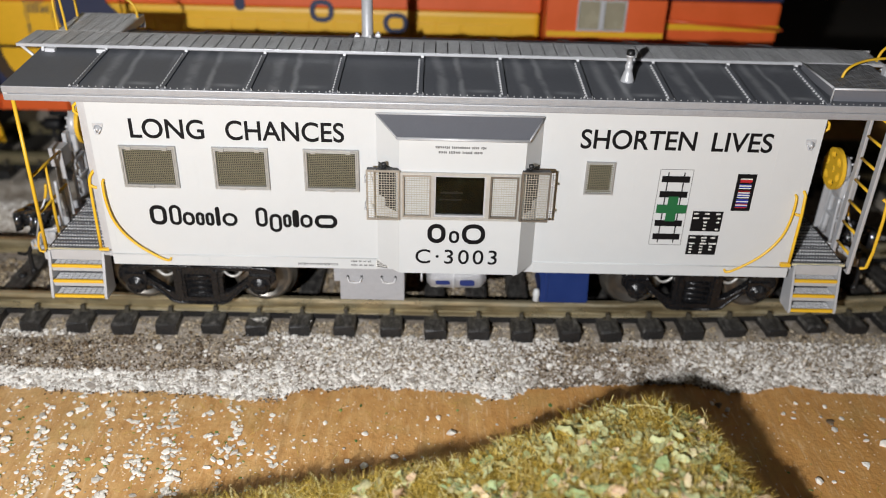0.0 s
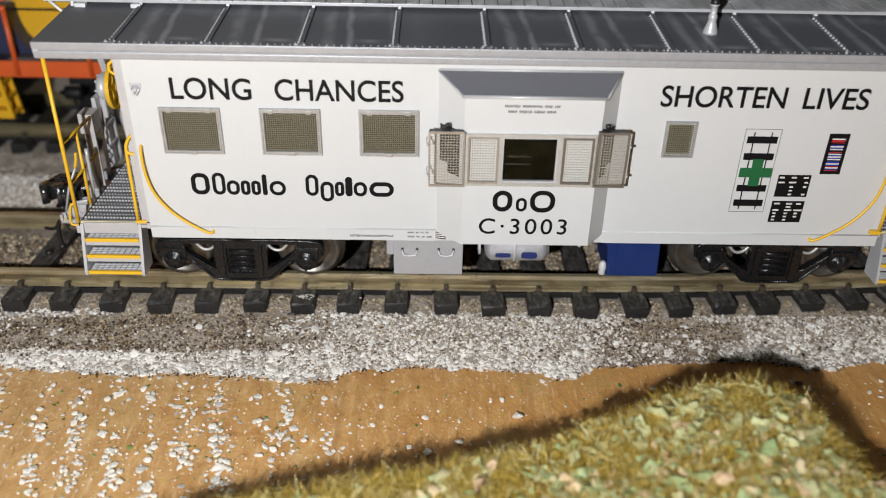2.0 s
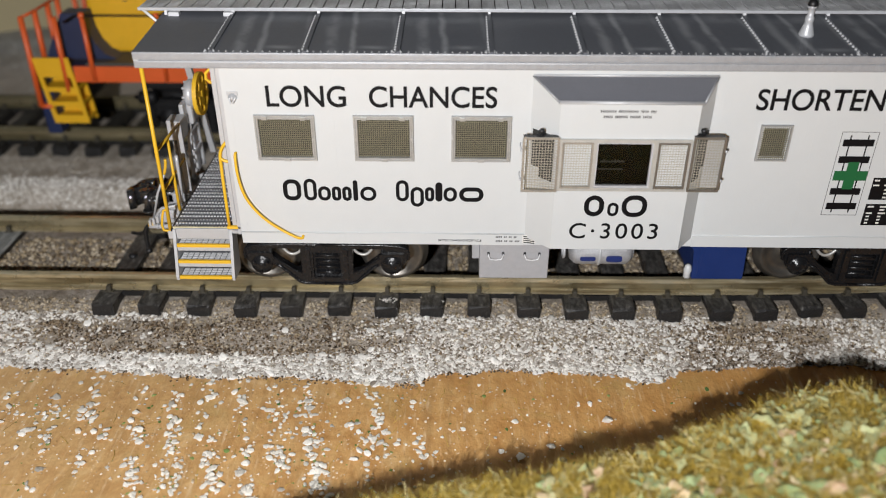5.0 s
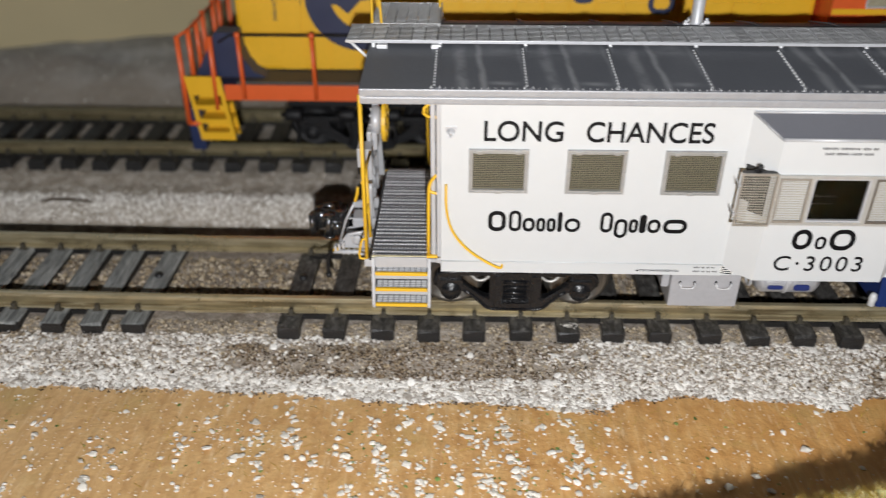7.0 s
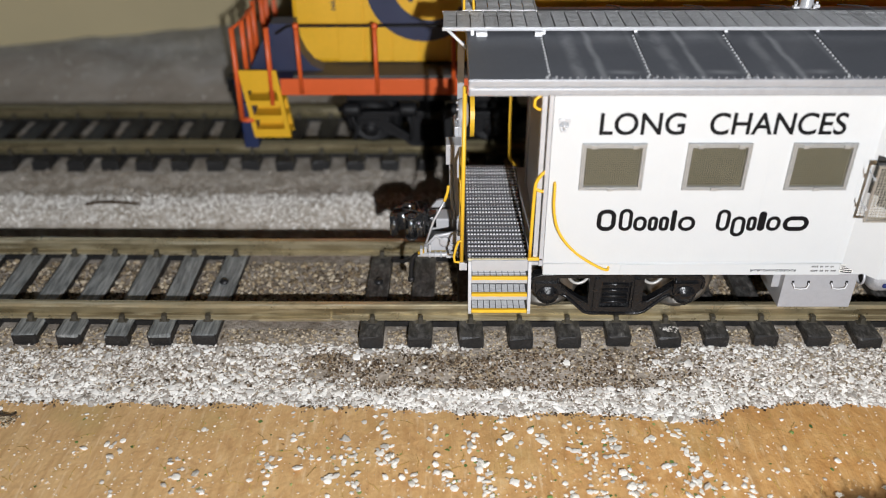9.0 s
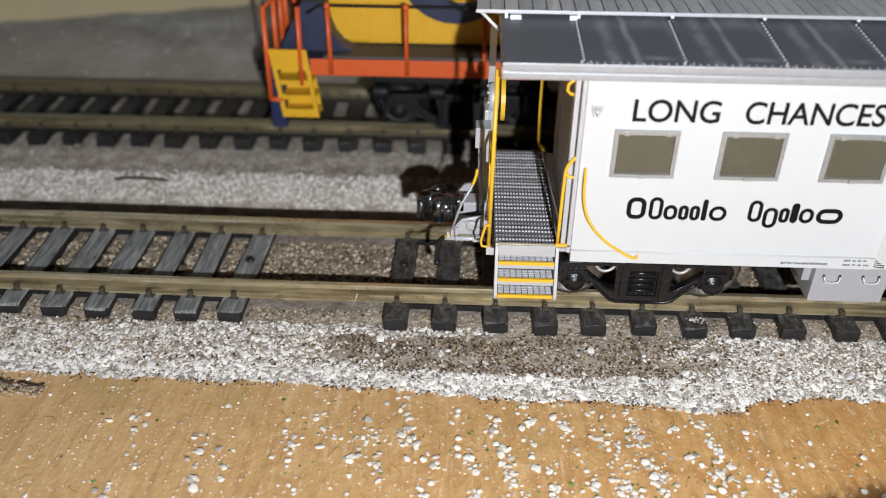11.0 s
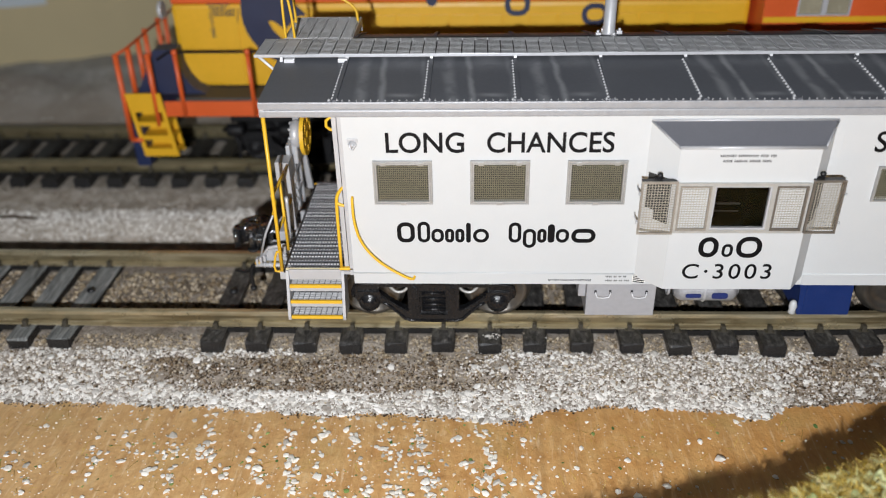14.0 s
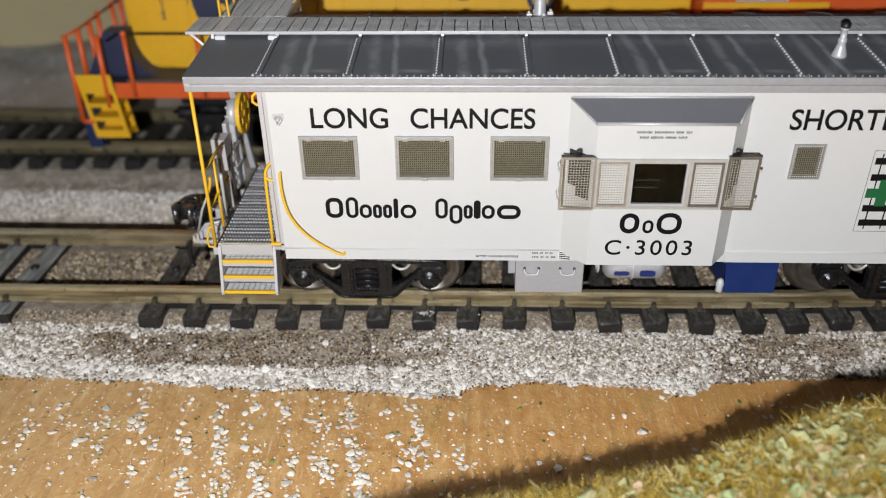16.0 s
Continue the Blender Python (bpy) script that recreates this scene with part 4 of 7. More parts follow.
p, s = scatter(29000, -300, 190, -47, -25.8, 1.1, coarse, near_bed)
few = gen.random(len(s)) < 0.05
s = np.where(few, s * 1.25, s)
lumps("ballast", p, s, STONE, label="loose white and grey ballast stones along the front track", category="ballast", seed=21, flat=0.36, rough=0.32, lie=0.2)
p, s = scatter(62000, -300, 190, -46, -25.4, 0.58, lambda x, y: pale(x, y), near_bed, 0.3)
lumps("fine_ballast", p, s, FINE_STONE, label="fine pale ballast between the larger stones", category="ballast", seed=29, fine=True)
p, s = scatter(30000, -300, 190, -43, -20.2, 0.6, lambda x, y: y > ballast_edge(x) + 3 and dirty(x, y), near_bed, 0.1)
lumps("dirt_grit", p, s, GRIT, label="fine brown grit between the tie ends", category="grit", seed=22, fine=True)
def soiled(x, y):
    """Dark soil shows through in a long patch on the shoulder, and here and there among the stones."""
    e = ballast_edge(x)
    f = (y - e) / (-26 - e)
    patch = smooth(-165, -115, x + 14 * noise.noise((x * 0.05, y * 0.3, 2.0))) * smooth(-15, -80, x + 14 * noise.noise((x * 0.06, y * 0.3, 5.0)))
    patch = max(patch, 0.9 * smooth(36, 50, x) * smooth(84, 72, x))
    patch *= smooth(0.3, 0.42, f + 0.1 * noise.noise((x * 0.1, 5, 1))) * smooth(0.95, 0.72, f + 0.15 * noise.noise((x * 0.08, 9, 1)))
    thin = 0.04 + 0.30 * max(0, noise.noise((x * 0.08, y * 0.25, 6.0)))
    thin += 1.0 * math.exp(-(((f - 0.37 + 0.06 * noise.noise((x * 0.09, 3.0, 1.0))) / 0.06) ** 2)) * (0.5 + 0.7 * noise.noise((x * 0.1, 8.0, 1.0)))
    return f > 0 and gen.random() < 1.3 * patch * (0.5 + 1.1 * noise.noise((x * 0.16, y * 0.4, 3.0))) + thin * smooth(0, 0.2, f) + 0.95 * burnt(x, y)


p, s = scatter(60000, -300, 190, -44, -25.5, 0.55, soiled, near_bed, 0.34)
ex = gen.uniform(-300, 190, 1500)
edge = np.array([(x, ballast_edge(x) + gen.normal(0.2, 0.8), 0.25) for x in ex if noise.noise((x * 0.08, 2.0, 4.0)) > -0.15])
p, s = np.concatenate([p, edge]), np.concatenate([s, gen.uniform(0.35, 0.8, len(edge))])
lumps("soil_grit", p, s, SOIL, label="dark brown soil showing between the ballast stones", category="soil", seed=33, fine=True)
p, s = scatter(22000, -300, 190, -15.6, 23, 0.8, dirty, near_bed, 0.3)
gen_soil = np.random.default_rng(51)
q = np.stack([gen_soil.uniform(-300, 190, 16000), gen_soil.uniform(-15.4, 23, 16000)], 1)
q = np.array([(x, y, near_bed(x, y) + 0.1) for x, y in q if dirty(x, y) and noise.noise((x * 0.2, y * 0.2, 6.0)) > -0.1])
lumps("track_soil", q, gen_soil.uniform(0.4, 0.8, len(q)), SOIL, label="dark olive brown soil between the rails", category="soil", seed=61, fine=True)
lumps("track_grit", p, s, GRIT, label="coarse brown and tan grit between the rails", category="grit", seed=23)
p, s = scatter(21000, -330, 60, 40.0, 55, 0.75, lambda x, y: gen.random() < 0.95 * smooth(40.2, 42.2, y + 0.9 * noise.noise((x * 0.15, 2.0, 3.0))) * smooth(54.5, 49.5, y + 3.0 * noise.noise((x * 0.05, 5.0, 3.0)) + 1.5 * noise.noise((x * 0.3, y * 0.3, 3.0))), far_bed)
lumps("bank_ballast", p, s, STONE, label="pale grey ballast on the bank of the rear track", category="ballast", seed=24, fine=True)
p, s = scatter(9000, -330, 60, 52, 70, 0.7, lambda x, y: gen.random() < 0.55, far_bed, 0.1)
lumps("bank_grit", p, s, BANK_DIRT, label="brown grit beside the rear track", category="grit", seed=25)


PEBBLES = ((13.3, -57.3, 3.0), (9.9, -51.3, 1.9), (-1.3, -66.6, 2.3), (-9.4, -58.2, 1.8), (-8.6, -70.0, 2.2), (-13.3, -68.4, 2.0),
           (87.2, -42.4, 1.8), (91.0, -45.2, 2.2), (111.4, -41.6, 1.7), (106.2, -46.2, 1.6), (108.4, -48.0, 1.5), (115.0, -41.4, 1.2), (119.4, -42.8, 1.3), (106.0, -71.8, 2.8), (129.4, -57.6, 2.6), (125.0, -56.4, 1.5), (122.0, -47.6, 1.6))
ROWS = (-160.5, -144.5, -136, -126, -115, -103, -94, -85.5, -77.3, -69, -60.5, -50.8, -43, -35.6)


def strewn(x, y):
    """Loose chips lie on the board in rough rows running away from the track."""
    row = min(abs(x + 0.27 * (y + 58) - a) for a in ROWS) < 1.6
    zone = smooth(-170, -120, x) * smooth(-20, -36, x)
    near_edge = math.exp((y + 43) / 16.0) if y < -43 else 1
    return gen.random() < 0.09 + (0.6 if row else 0.05) * zone + 0.16 * near_edge


# chips in rough clusters along the rows, single chips, and crumbs
chips, chip_sizes = scatter(2100, -300, 150, -118, -41, 1.15, strewn, lambda x, y: 0.0, 0.22)
extra, extra_sizes = [], []
moss, moss_sizes = [], []
for turn in range(162):
    row = ROWS[int(gen.integers(0, 14))] if gen.random() < 0.6 else ROWS[int(gen.integers(5, 11))]
    if gen.random() < 0.18:
        row = gen.uniform(-190, -40)
    cy = gen.uniform(-104, -46)
    if turn >= 130:
        row, cy = ROWS[int(gen.integers(7, 14))] + gen.normal(0, 1.5), gen.uniform(-76, -46)
    for _ in range(int(gen.integers(2, 13 if turn < 130 else 8))):
        q = min(gen.lognormal(math.log(1.25), 0.33), 2.1)
        py = cy + gen.normal(0, 3.2)
        extra.append((row - 0.27 * (py + 58) + gen.normal(0, 1.15), py, 0.22 * q))
        extra_sizes.append(q)
    for _ in range(int(gen.integers(0, 4))):
        q = gen.uniform(0.3, 0.95)
        moss.append((row - 0.27 * (cy + 58) + gen.normal(0, 1.5), cy + gen.normal(0, 2.5), 0.12 * q))
        moss_sizes.append(q)
for _ in range(60):
    q = gen.uniform(0.3, 1.3)
    moss.append((gen.uniform(-200, 110), gen.uniform(-80, -44), 0.12 * q))
    moss_sizes.append(q)
lumps("moss_crumbs", np.array(moss), np.array(moss_sizes), MOSS, flat=0.35, label="small green crumbs of scenery foam on the plywood", category="moss crumbs", seed=30, rough=0.4)
chips, chip_sizes = np.concatenate([chips, np.array(extra)]), np.minimum(np.concatenate([chip_sizes, np.array(extra_sizes)]), 2.1)
# the larger chips on the middle of the board are things of their own
single = np.flatnonzero((chips[:, 0] > -112) & (chips[:, 0] < -20) & (chips[:, 1] > -88) & (chip_sizes > 1.15))[:260]
CHIP_MES = []
for k in range(12):
    ob = lumps("stone_chip", np.zeros((1, 3)), np.array([1.0]), CHIP, flat=0.34, seed=100 + k)
    CHIP_MES.append(ob.data)
    bpy.data.objects.remove(ob)
for k, i in enumerate(single):
    ob = new("stone_chip", CHIP_MES[k % 12])
    ob.location = Vector(chips[i].tolist()) * MM
    ob.rotation_euler = (0, 0, 2.4 * k)
    ob.scale = (chip_sizes[i],) * 3
    tagged(ob, "small white stone chip lying on the stained plywood", "stone chip", "stone chips on the plywood")
# a few larger pebbles lie by the foot of the mound
for k, (px, py, size) in enumerate(PEBBLES):
    ob = new("pebble", CHIP_MES[k % 12])
    ob.location = Vector((px, py, 0.25 * size)) * MM
    ob.rotation_euler = (0, 0, 1.3 * k)
    ob.scale = (size, size, 1.3 * size)
    tagged(ob, "pale grey pebble lying on the plywood near the mound", "pebble", "pebbles near the mound")
for px, py in ((118.0, -49.4), (88.6, -43.4)):
    lumps("soil_clod", np.array([(px, py, 0.5), (px + 0.9, py + 0.5, 0.4), (px + 0.2, py - 0.8, 0.4)]), np.array([2.0, 1.3, 1.1]), SOIL, label="dark brown clod of soil on the plywood", category="soil clod", kind="", seed=int(px), flat=0.6)
keep = np.ones(len(chips), bool)
keep[single] = False
lumps("stone_chips", chips[keep], chip_sizes[keep], CHIP, flat=0.34, label="white stone chips strewn over the plywood", category="stone chips", seed=26)
p, s = scatter(14000, -300, 150, -125, -40, 0.44, lambda x, y: gen.random() < (0.45 + 0.4 * noise.noise((x * 0.05, y * 0.05, 2))) * (1 - 0.55 * smooth(-20, 20, x)), lambda x, y: 0.0, 0.2)
lumps("stone_crumbs", p, s, CRUMB, flat=0.6, label="tiny pale crumbs of stone on the plywood", category="crumbs", seed=27)
BARK = (-222.0, -45.7)
# a crumbly flake of bark by the ballast's edge, with a dark curled rim
r4 = np.random.default_rng(2)
p = np.concatenate([np.stack([r4.normal(cx_, sx_, n_), r4.normal(cy_, sy_, n_), r4.uniform(0.1, 1.0, n_)], 1) for cx_, cy_, sx_, sy_, n_ in ((BARK[0], BARK[1], 3.4, 1.5, 420), (BARK[0] + 10.5, BARK[1] - 0.4, 1.7, 1.1, 130))])
bark = lumps("bark_flake", p, r4.lognormal(math.log(0.55), 0.35, len(p)), GRIT, flat=0.7, label="crumbly grey brown flake of bark on the plywood", category="bark flake", kind="", seed=71)
bm = bmnew()
for x0_, x1_, y_ in ((BARK[0] - 6, BARK[0] + 5.5, BARK[1] + 1.9), (BARK[0] + 6.2, BARK[0] + 13.0, BARK[1] + 0.9)):
    tube(bm, [(x, y_ + 0.7 * math.sin(x * 0.9) + r4.normal(0, 0.25), 1.0 + r4.uniform(-0.2, 0.2)) for x in np.arange(x0_, x1_, 1.1)], 0.28, 6)
part("rim", bm, SOIL, bark, "thin dark curled rim of the bark")
# a dark twig on the bank behind
TWIG = (-223, 46)
bm = bmnew()
tube(bm, [(TWIG[0], TWIG[1], far_bed(*TWIG) + 0.9), (TWIG[0] + 8, TWIG[1] + 0.5, far_bed(TWIG[0] + 8, TWIG[1] + 0.5) + 1.1), (TWIG[0] + 18, TWIG[1] + 0.2, far_bed(TWIG[0] + 18, TWIG[1] + 0.2) + 0.8)], 0.45, 6, 2)
alone("twig", bm, SOIL, "thin dark brown twig lying on pale ballast", "twig")
# loose fibres lying on the board
count = 700
start = np.column_stack([gen.uniform(-290, 140, count), gen.uniform(-122, -43, count), np.full(count, 0.12)])
turn_a = gen.normal(1.57, 0.9, count)
step_v = np.column_stack([np.cos(turn_a), np.sin(turn_a), np.zeros(count)]) * gen.uniform(0.8, 2.4, (count, 1))
across = np.column_stack([-np.sin(turn_a), np.cos(turn_a), np.zeros(count)])
bow = across * gen.normal(0, 0.45, (count, 1)) + np.array((0, 0, 0.25))
mid_p, end_p = start + step_v + bow, start + 2 * step_v
half_w = across * 0.05
v = np.stack([start - half_w, start + half_w, mid_p + half_w, mid_p - half_w, end_p + half_w, end_p - half_w], 1)
idx = 6 * np.arange(count)[:, None]
me = bpy.data.meshes.new("loose_fibre")
me.from_pydata((v.reshape(-1, 3) * MM).tolist(), [], (idx + np.array((0, 1, 2, 3))).tolist() + (idx + np.array((3, 2, 4, 5))).tolist())
me.materials.append(FIBRE)
tagged(new("loose_fibre", me), "loose grass fibres fallen on the plywood", "grass fibre", kind="stuff")
for x in (-43.0, -31.0):
    q = np.array([(x + gen.normal(0, 1.1), -23.0 + gen.normal(0, 0.6), 12.2 + SLOPE * (x - BASE_X)) for _ in range(26)])
    lumps("glue_blob", q, gen.uniform(0.4, 0.9, 26), STONE, label="white glue and dust on the end of a tie", category="glue blob", kind="", seed=28, flat=0.28)

# ---- grass mound ----
BACK = ((-130, -128), (-90, -113), (-60, -104), (-31, -97.5), (-6, -92.5), (17, -87.5), (33, -81.5), (47, -77.5), (60, -75.5), (68, -78), (74, -86), (80, -101), (86, -118), (92, -140))
CREST = ((-130, 6), (-90, 11), (-60, 15), (-31, 17.5), (-6, 18.5), (17, 20), (33, 24.5), (47, 26.5), (60, 28.3), (68, 26), (74, 22), (80, 19), (86, 14), (92, 8))


def along(table, x):
    if x <= table[0][0]:
        return table[0][1]
    for (a, p_), (b, q_) in zip(table, table[1:]):
        if x <= b:
            return p_ + (q_ - p_) * (x - a) / (b - a)
    return table[-1][1]


def mound_height(x, y):
    back, top = along(BACK, x) + 1.2 * noise.noise((x * 0.1, 2.2, 5)), along(CREST, x)
    inside = back - y
    z = top * smooth(-7, 2.5, inside) ** 0.8
    z -= 0.10 * max(inside - 10, 0)
    z *= smooth(94, 80, x) * smooth(-128, -95, x)
    return max(z + (1.4 * fbm(x, y, 0.08) + 0.6 * fbm(x, y, 0.25)) * smooth(-3, 3, inside), -0.6) if inside > -7 else -0.6


mound = thing("grass_mound", 10, -110, 0, "olive static grass mound with pale green leaf foam", "grass mound", tilt=False)
xs, ys = np.arange(-130, 96.1, 1.8), np.arange(-152, -70, 1.8)
verts = [((x - 10) * MM, (y + 110) * MM, mound_height(x, y) * MM) for y in ys for x in xs]
w = len(xs)
faces = [(j * w + i, j * w + i + 1, (j + 1) * w + i + 1, (j + 1) * w + i) for j in range(len(ys) - 1) for i in range(w - 1)]
me = bpy.data.meshes.new("turf")
me.from_pydata(verts, [], faces)
me.materials.append(TURF)
ob = new("turf", me)
ob.parent = mound
tagged(ob, "dark olive backing under the fibres")

places = []
while len(places) < 95000:
    x, y = gen.uniform(-118, 90), gen.uniform(-135, -72)
    z = mound_height(x, y)
    if z > 1.5:
        places.append((x, y, z))
places = np.array(places)
count = len(places)
lean = gen.normal(0, 0.95, (count, 2))
length = gen.uniform(1.8, 5.6, count)
tip = np.column_stack([lean[:, 0], lean[:, 1], np.full(count, 0.9)])
tip = tip / np.linalg.norm(tip, axis=1)[:, None] * length[:, None]
side_dir = np.cross(tip, gen.normal(0, 1, (count, 3)))
side_dir = side_dir / np.linalg.norm(side_dir, axis=1)[:, None] * gen.uniform(0.035, 0.065, (count, 1))
curl = np.column_stack([gen.normal(0, 0.5, (count, 2)), np.zeros(count)])
mid = places + tip * 0.55 + curl * 0.4
end = places + tip + curl - np.column_stack([np.zeros((count, 2)), np.abs(gen.normal(0, 0.5, count))])
v = np.stack([places - side_dir, places + side_dir, mid + side_dir, mid - side_dir, end], 1) - np.array((10, -110, 0))
idx = 5 * np.arange(count)[:, None]
quads = (idx + np.array((0, 1, 2, 3))).tolist()
tris = (idx + np.array((3, 2, 4))).tolist()
me = bpy.data.meshes.new("grass")
me.from_pydata((v.reshape(-1, 3) * MM).tolist(), [], quads + tris)
me.materials.append(FIBRE)
ob = new("grass", me)
ob.parent = mound
tagged(ob, "dry olive and yellow grass fibres", kind="stuff")

# longer straw-coloured fibres lying over the flakes
count = 5200
places = []
while len(places) < count:
    x, y = gen.uniform(-118, 90), gen.uniform(-135, -72)
    z = mound_height(x, y)
    if z > 2.5:
        places.append((x, y, z + gen.uniform(1.0, 3.4)))
places = np.array(places)
way = gen.normal(0, 1, (count, 3)) * np.array((1, 1, 0.35))
way = way / np.linalg.norm(way, axis=1)[:, None] * gen.uniform(1.4, 3.8, (count, 1))
thin = np.cross(way, np.array((0, 0, 1.0)) + gen.normal(0, 0.3, (count, 3)))
thin = thin / np.linalg.norm(thin, axis=1)[:, None] * gen.uniform(0.035, 0.07, (count, 1))
sag = np.column_stack([gen.normal(0, 0.5, (count, 2)), gen.uniform(0.1, 0.7, count)])
v = np.stack([places - way - thin, places - way + thin, places + sag + thin, places + sag - thin, places + way + thin, places + way - thin], 1) - np.array((10, -110, 0))
idx = 6 * np.arange(count)[:, None]
me = bpy.data.meshes.new("straw")
me.from_pydata((v.reshape(-1, 3) * MM).tolist(), [], (idx + np.array((0, 1, 2, 3))).tolist() + (idx + np.array((3, 2, 4, 5))).tolist())
me.materials.append(STRAW)
ob = new("straw", me)
ob.parent = mound
tagged(ob, "long pale straw fibres lying over the grass", kind="stuff")

flakes, fsize = [], []
while len(flakes) < 2150:
    x, y = gen.uniform(-118, 90), gen.uniform(-135, -73)
    z = mound_height(x, y)
    dense = 0.55 + 0.7 * noise.noise((x * 0.07, y * 0.07, 9.0)) - 0.35 * smooth(50, 62, x) * smooth(-98, -86, y)
    if z > 4 and gen.random() < dense * (0.10 + 0.90 * smooth(-18, 28, x)):
        flakes.append((x, y, z + gen.uniform(0.2, 2.9)))
        fsize.append(gen.uniform(0.6, 1.5) + 1.4 * gen.random() ** 3)
flakes, fsize = np.array(flakes), np.array(fsize)
single = np.flatnonzero((flakes[:, 0] > 8) & (flakes[:, 0] < 62) & (flakes[:, 1] > -96) & (fsize > 0.85))[:280]
LEAF_MES = []
for k in range(10):
    ob = leaves("leaf_flake", np.zeros((1, 3)), np.array([1.0]), FLAKE, mound, "", 200 + k, (0, 0, 0))
    LEAF_MES.append(ob.data)
    bpy.data.objects.remove(ob)
for k, i in enumerate(single):
    ob = piece("leaf_flake", LEAF_MES[k % 10], mound, flakes[i] - np.array((10, -110, 0)))
    ob.rotation_euler = (0, 0, 2.4 * k)
    ob.scale = (fsize[i],) * 3
keep = np.ones(len(flakes), bool)
keep[single] = False
leaves("leaf_foam", flakes[keep], fsize[keep], FLAKE, mound, "pale green and tan flakes of leaf foam", 31, (10, -110, 0))

# ---- caboose ----
Y, YF, YC = -31.25, 26.25, -2.5
caboose = thing("caboose", BASE_X, YC, 16.8, "white model bay window caboose with dark grey roof, yellow rails", "model caboose")
X0, X1, Z0, Z1 = -78.6, 104.0, 35.3, 82.0
WINDOWS = ((-71.9, -57.75, 58.45, 69.95), (-48.75, -34.7, 58.45, 70.0), (-25.85, -11.85, 58.45, 70.0), (45.8, 53.2, 59.2, 68.3))
BAY = (-7.4, 34.2, -1.5, 29.7)  # at the wall, at the front
YB = -37.0

bm = bmnew()
pierced(bm, X0, X1, Z0, Z1, Y, Y + 1.2, [(a + 0.9, b - 0.9, c + 0.9, d - 0.9) for a, b, c, d in WINDOWS] + [(BAY[0] + 0.5, BAY[1] - 0.5, 39.5, 78.5)])
part("side_wall", bm, WHITE, caboose, "white painted side with black lettering")
bm = bmnew()
box(bm, X0, X1, YF - 1.2, YF, Z0, Z1, 0.2)
part("side_wall", bm, WHITE, caboose)
for x in (X0, X1 - 1.2):
    bm = bmnew()
    prism(bm, [(Y + 1.2, Z0), (YF - 1.2, Z0), (YF - 1.2, Z1), (Y + 1.2, Z1)], "x", x + 0.01, x + 1.19)
    part("end_wall", bm, STEEL_GREY, caboose, "grey end wall")
bm = bmnew()
box(bm, X0 + 1.3, X1 - 1.3, Y + 1.3, YF - 1.3, 35.7, 36.6)
part("floor_plate", bm, DARK_INSIDE, caboose, "dark floor inside the body")
bm = bmnew()
box(bm, -86, 112, -20, 15, 32.6, 35.5)
box(bm, X0 + 0.5, X1 - 0.5, Y + 2.4, Y + 3.4, 34.2, 35.2)
part("underframe", bm, BLACK, caboose)
# low rail along the foot of the side, and weld lines up it
for a, b in ((X0 + 0.05, BAY[0] - 0.2), (BAY[1] + 0.2, X1 - 0.05)):
    bm = bmnew()
    box(bm, a, b, Y - 0.28, Y - 0.01, Z0 + 0.02, 38.3, 0.05)
    tube(bm, [(a, Y - 0.12, 38.45), (b, Y - 0.12, 38.45)], 0.18, 6)
    part("side_sill", bm, WHITE, caboose)
for x in (-77.0, -53.4, -30.0, -9.3, 36.4, 58.6, 79.6, 93.8, 102.4):
    bm = bmnew()
    box(bm, x - 0.14, x + 0.14, Y - 0.035, Y - 0.004, 38.8, 80.8)
    part("weld_seam", bm, WHITE, caboose)
bm = bmnew()
box(bm, -60.2, -52.6, Y - 0.42, Y - 0.285, 35.9, 38.3, 0.05)
part("access_plate", bm, WHITE, caboose)

# side windows: frame, wire screen and glass
for n, (a, b, c, d) in enumerate(WINDOWS):
    bm = bmnew()
    w_ = 0.95 if n < 3 else 0.45
    frame_ring(bm, a, b, c, d, Y - 0.55, Y + 0.4, w_)
    frame_ring(bm, a + 0.1, b - 0.1, c + 0.1, d - 0.1, Y - 0.75, Y - 0.56, 0.28)
    if n < 3:
        frame_ring(bm, a + 0.62, b - 0.62, c + 0.62, d - 0.62, Y - 0.75, Y - 0.56, 0.3)
    if n < 3:
        for x in (a + 2.6, b - 2.6):
            box(bm, x - 0.6, x + 0.6, Y - 1.2, Y - 0.7, d - 1.0, d - 0.1, 0.1)
        box(bm, (a + b) / 2 - 0.7, (a + b) / 2 + 0.7, Y - 1.2, Y - 0.7, c + 0.1, c + 1.0, 0.1)
        for x in (a + 0.35, b - 0.35):
            box(bm, x - 0.25, x + 0.25, Y - 1.05, Y - 0.7, (c + d) / 2 - 0.35, (c + d) / 2 + 0.35)
    win = part("window", bm, FRAME_GREY, caboose, "silver framed window behind a brass wire screen")
    win.data.materials.append(RIM_GREY)
    for face in win.data.polygons:
        if face.center.y < (Y - 0.6 - base_of(caboose).y) * MM:
            face.material_index = 1
    bm = bmnew()
    wires(bm, a + w_, b - w_, c + w_, d - w_, Y - 0.3, 0.48, 0.072)
    part("screen", bm, BRASS_SCREEN, win, "fine tarnished wire screen", "stuff")
    bm = bmnew()
    box(bm, a + w_, b - w_, Y + 0.45, Y + 0.6, c + w_, d - w_)
    part("pane", bm, DARK_INSIDE, win, "dark window pane")

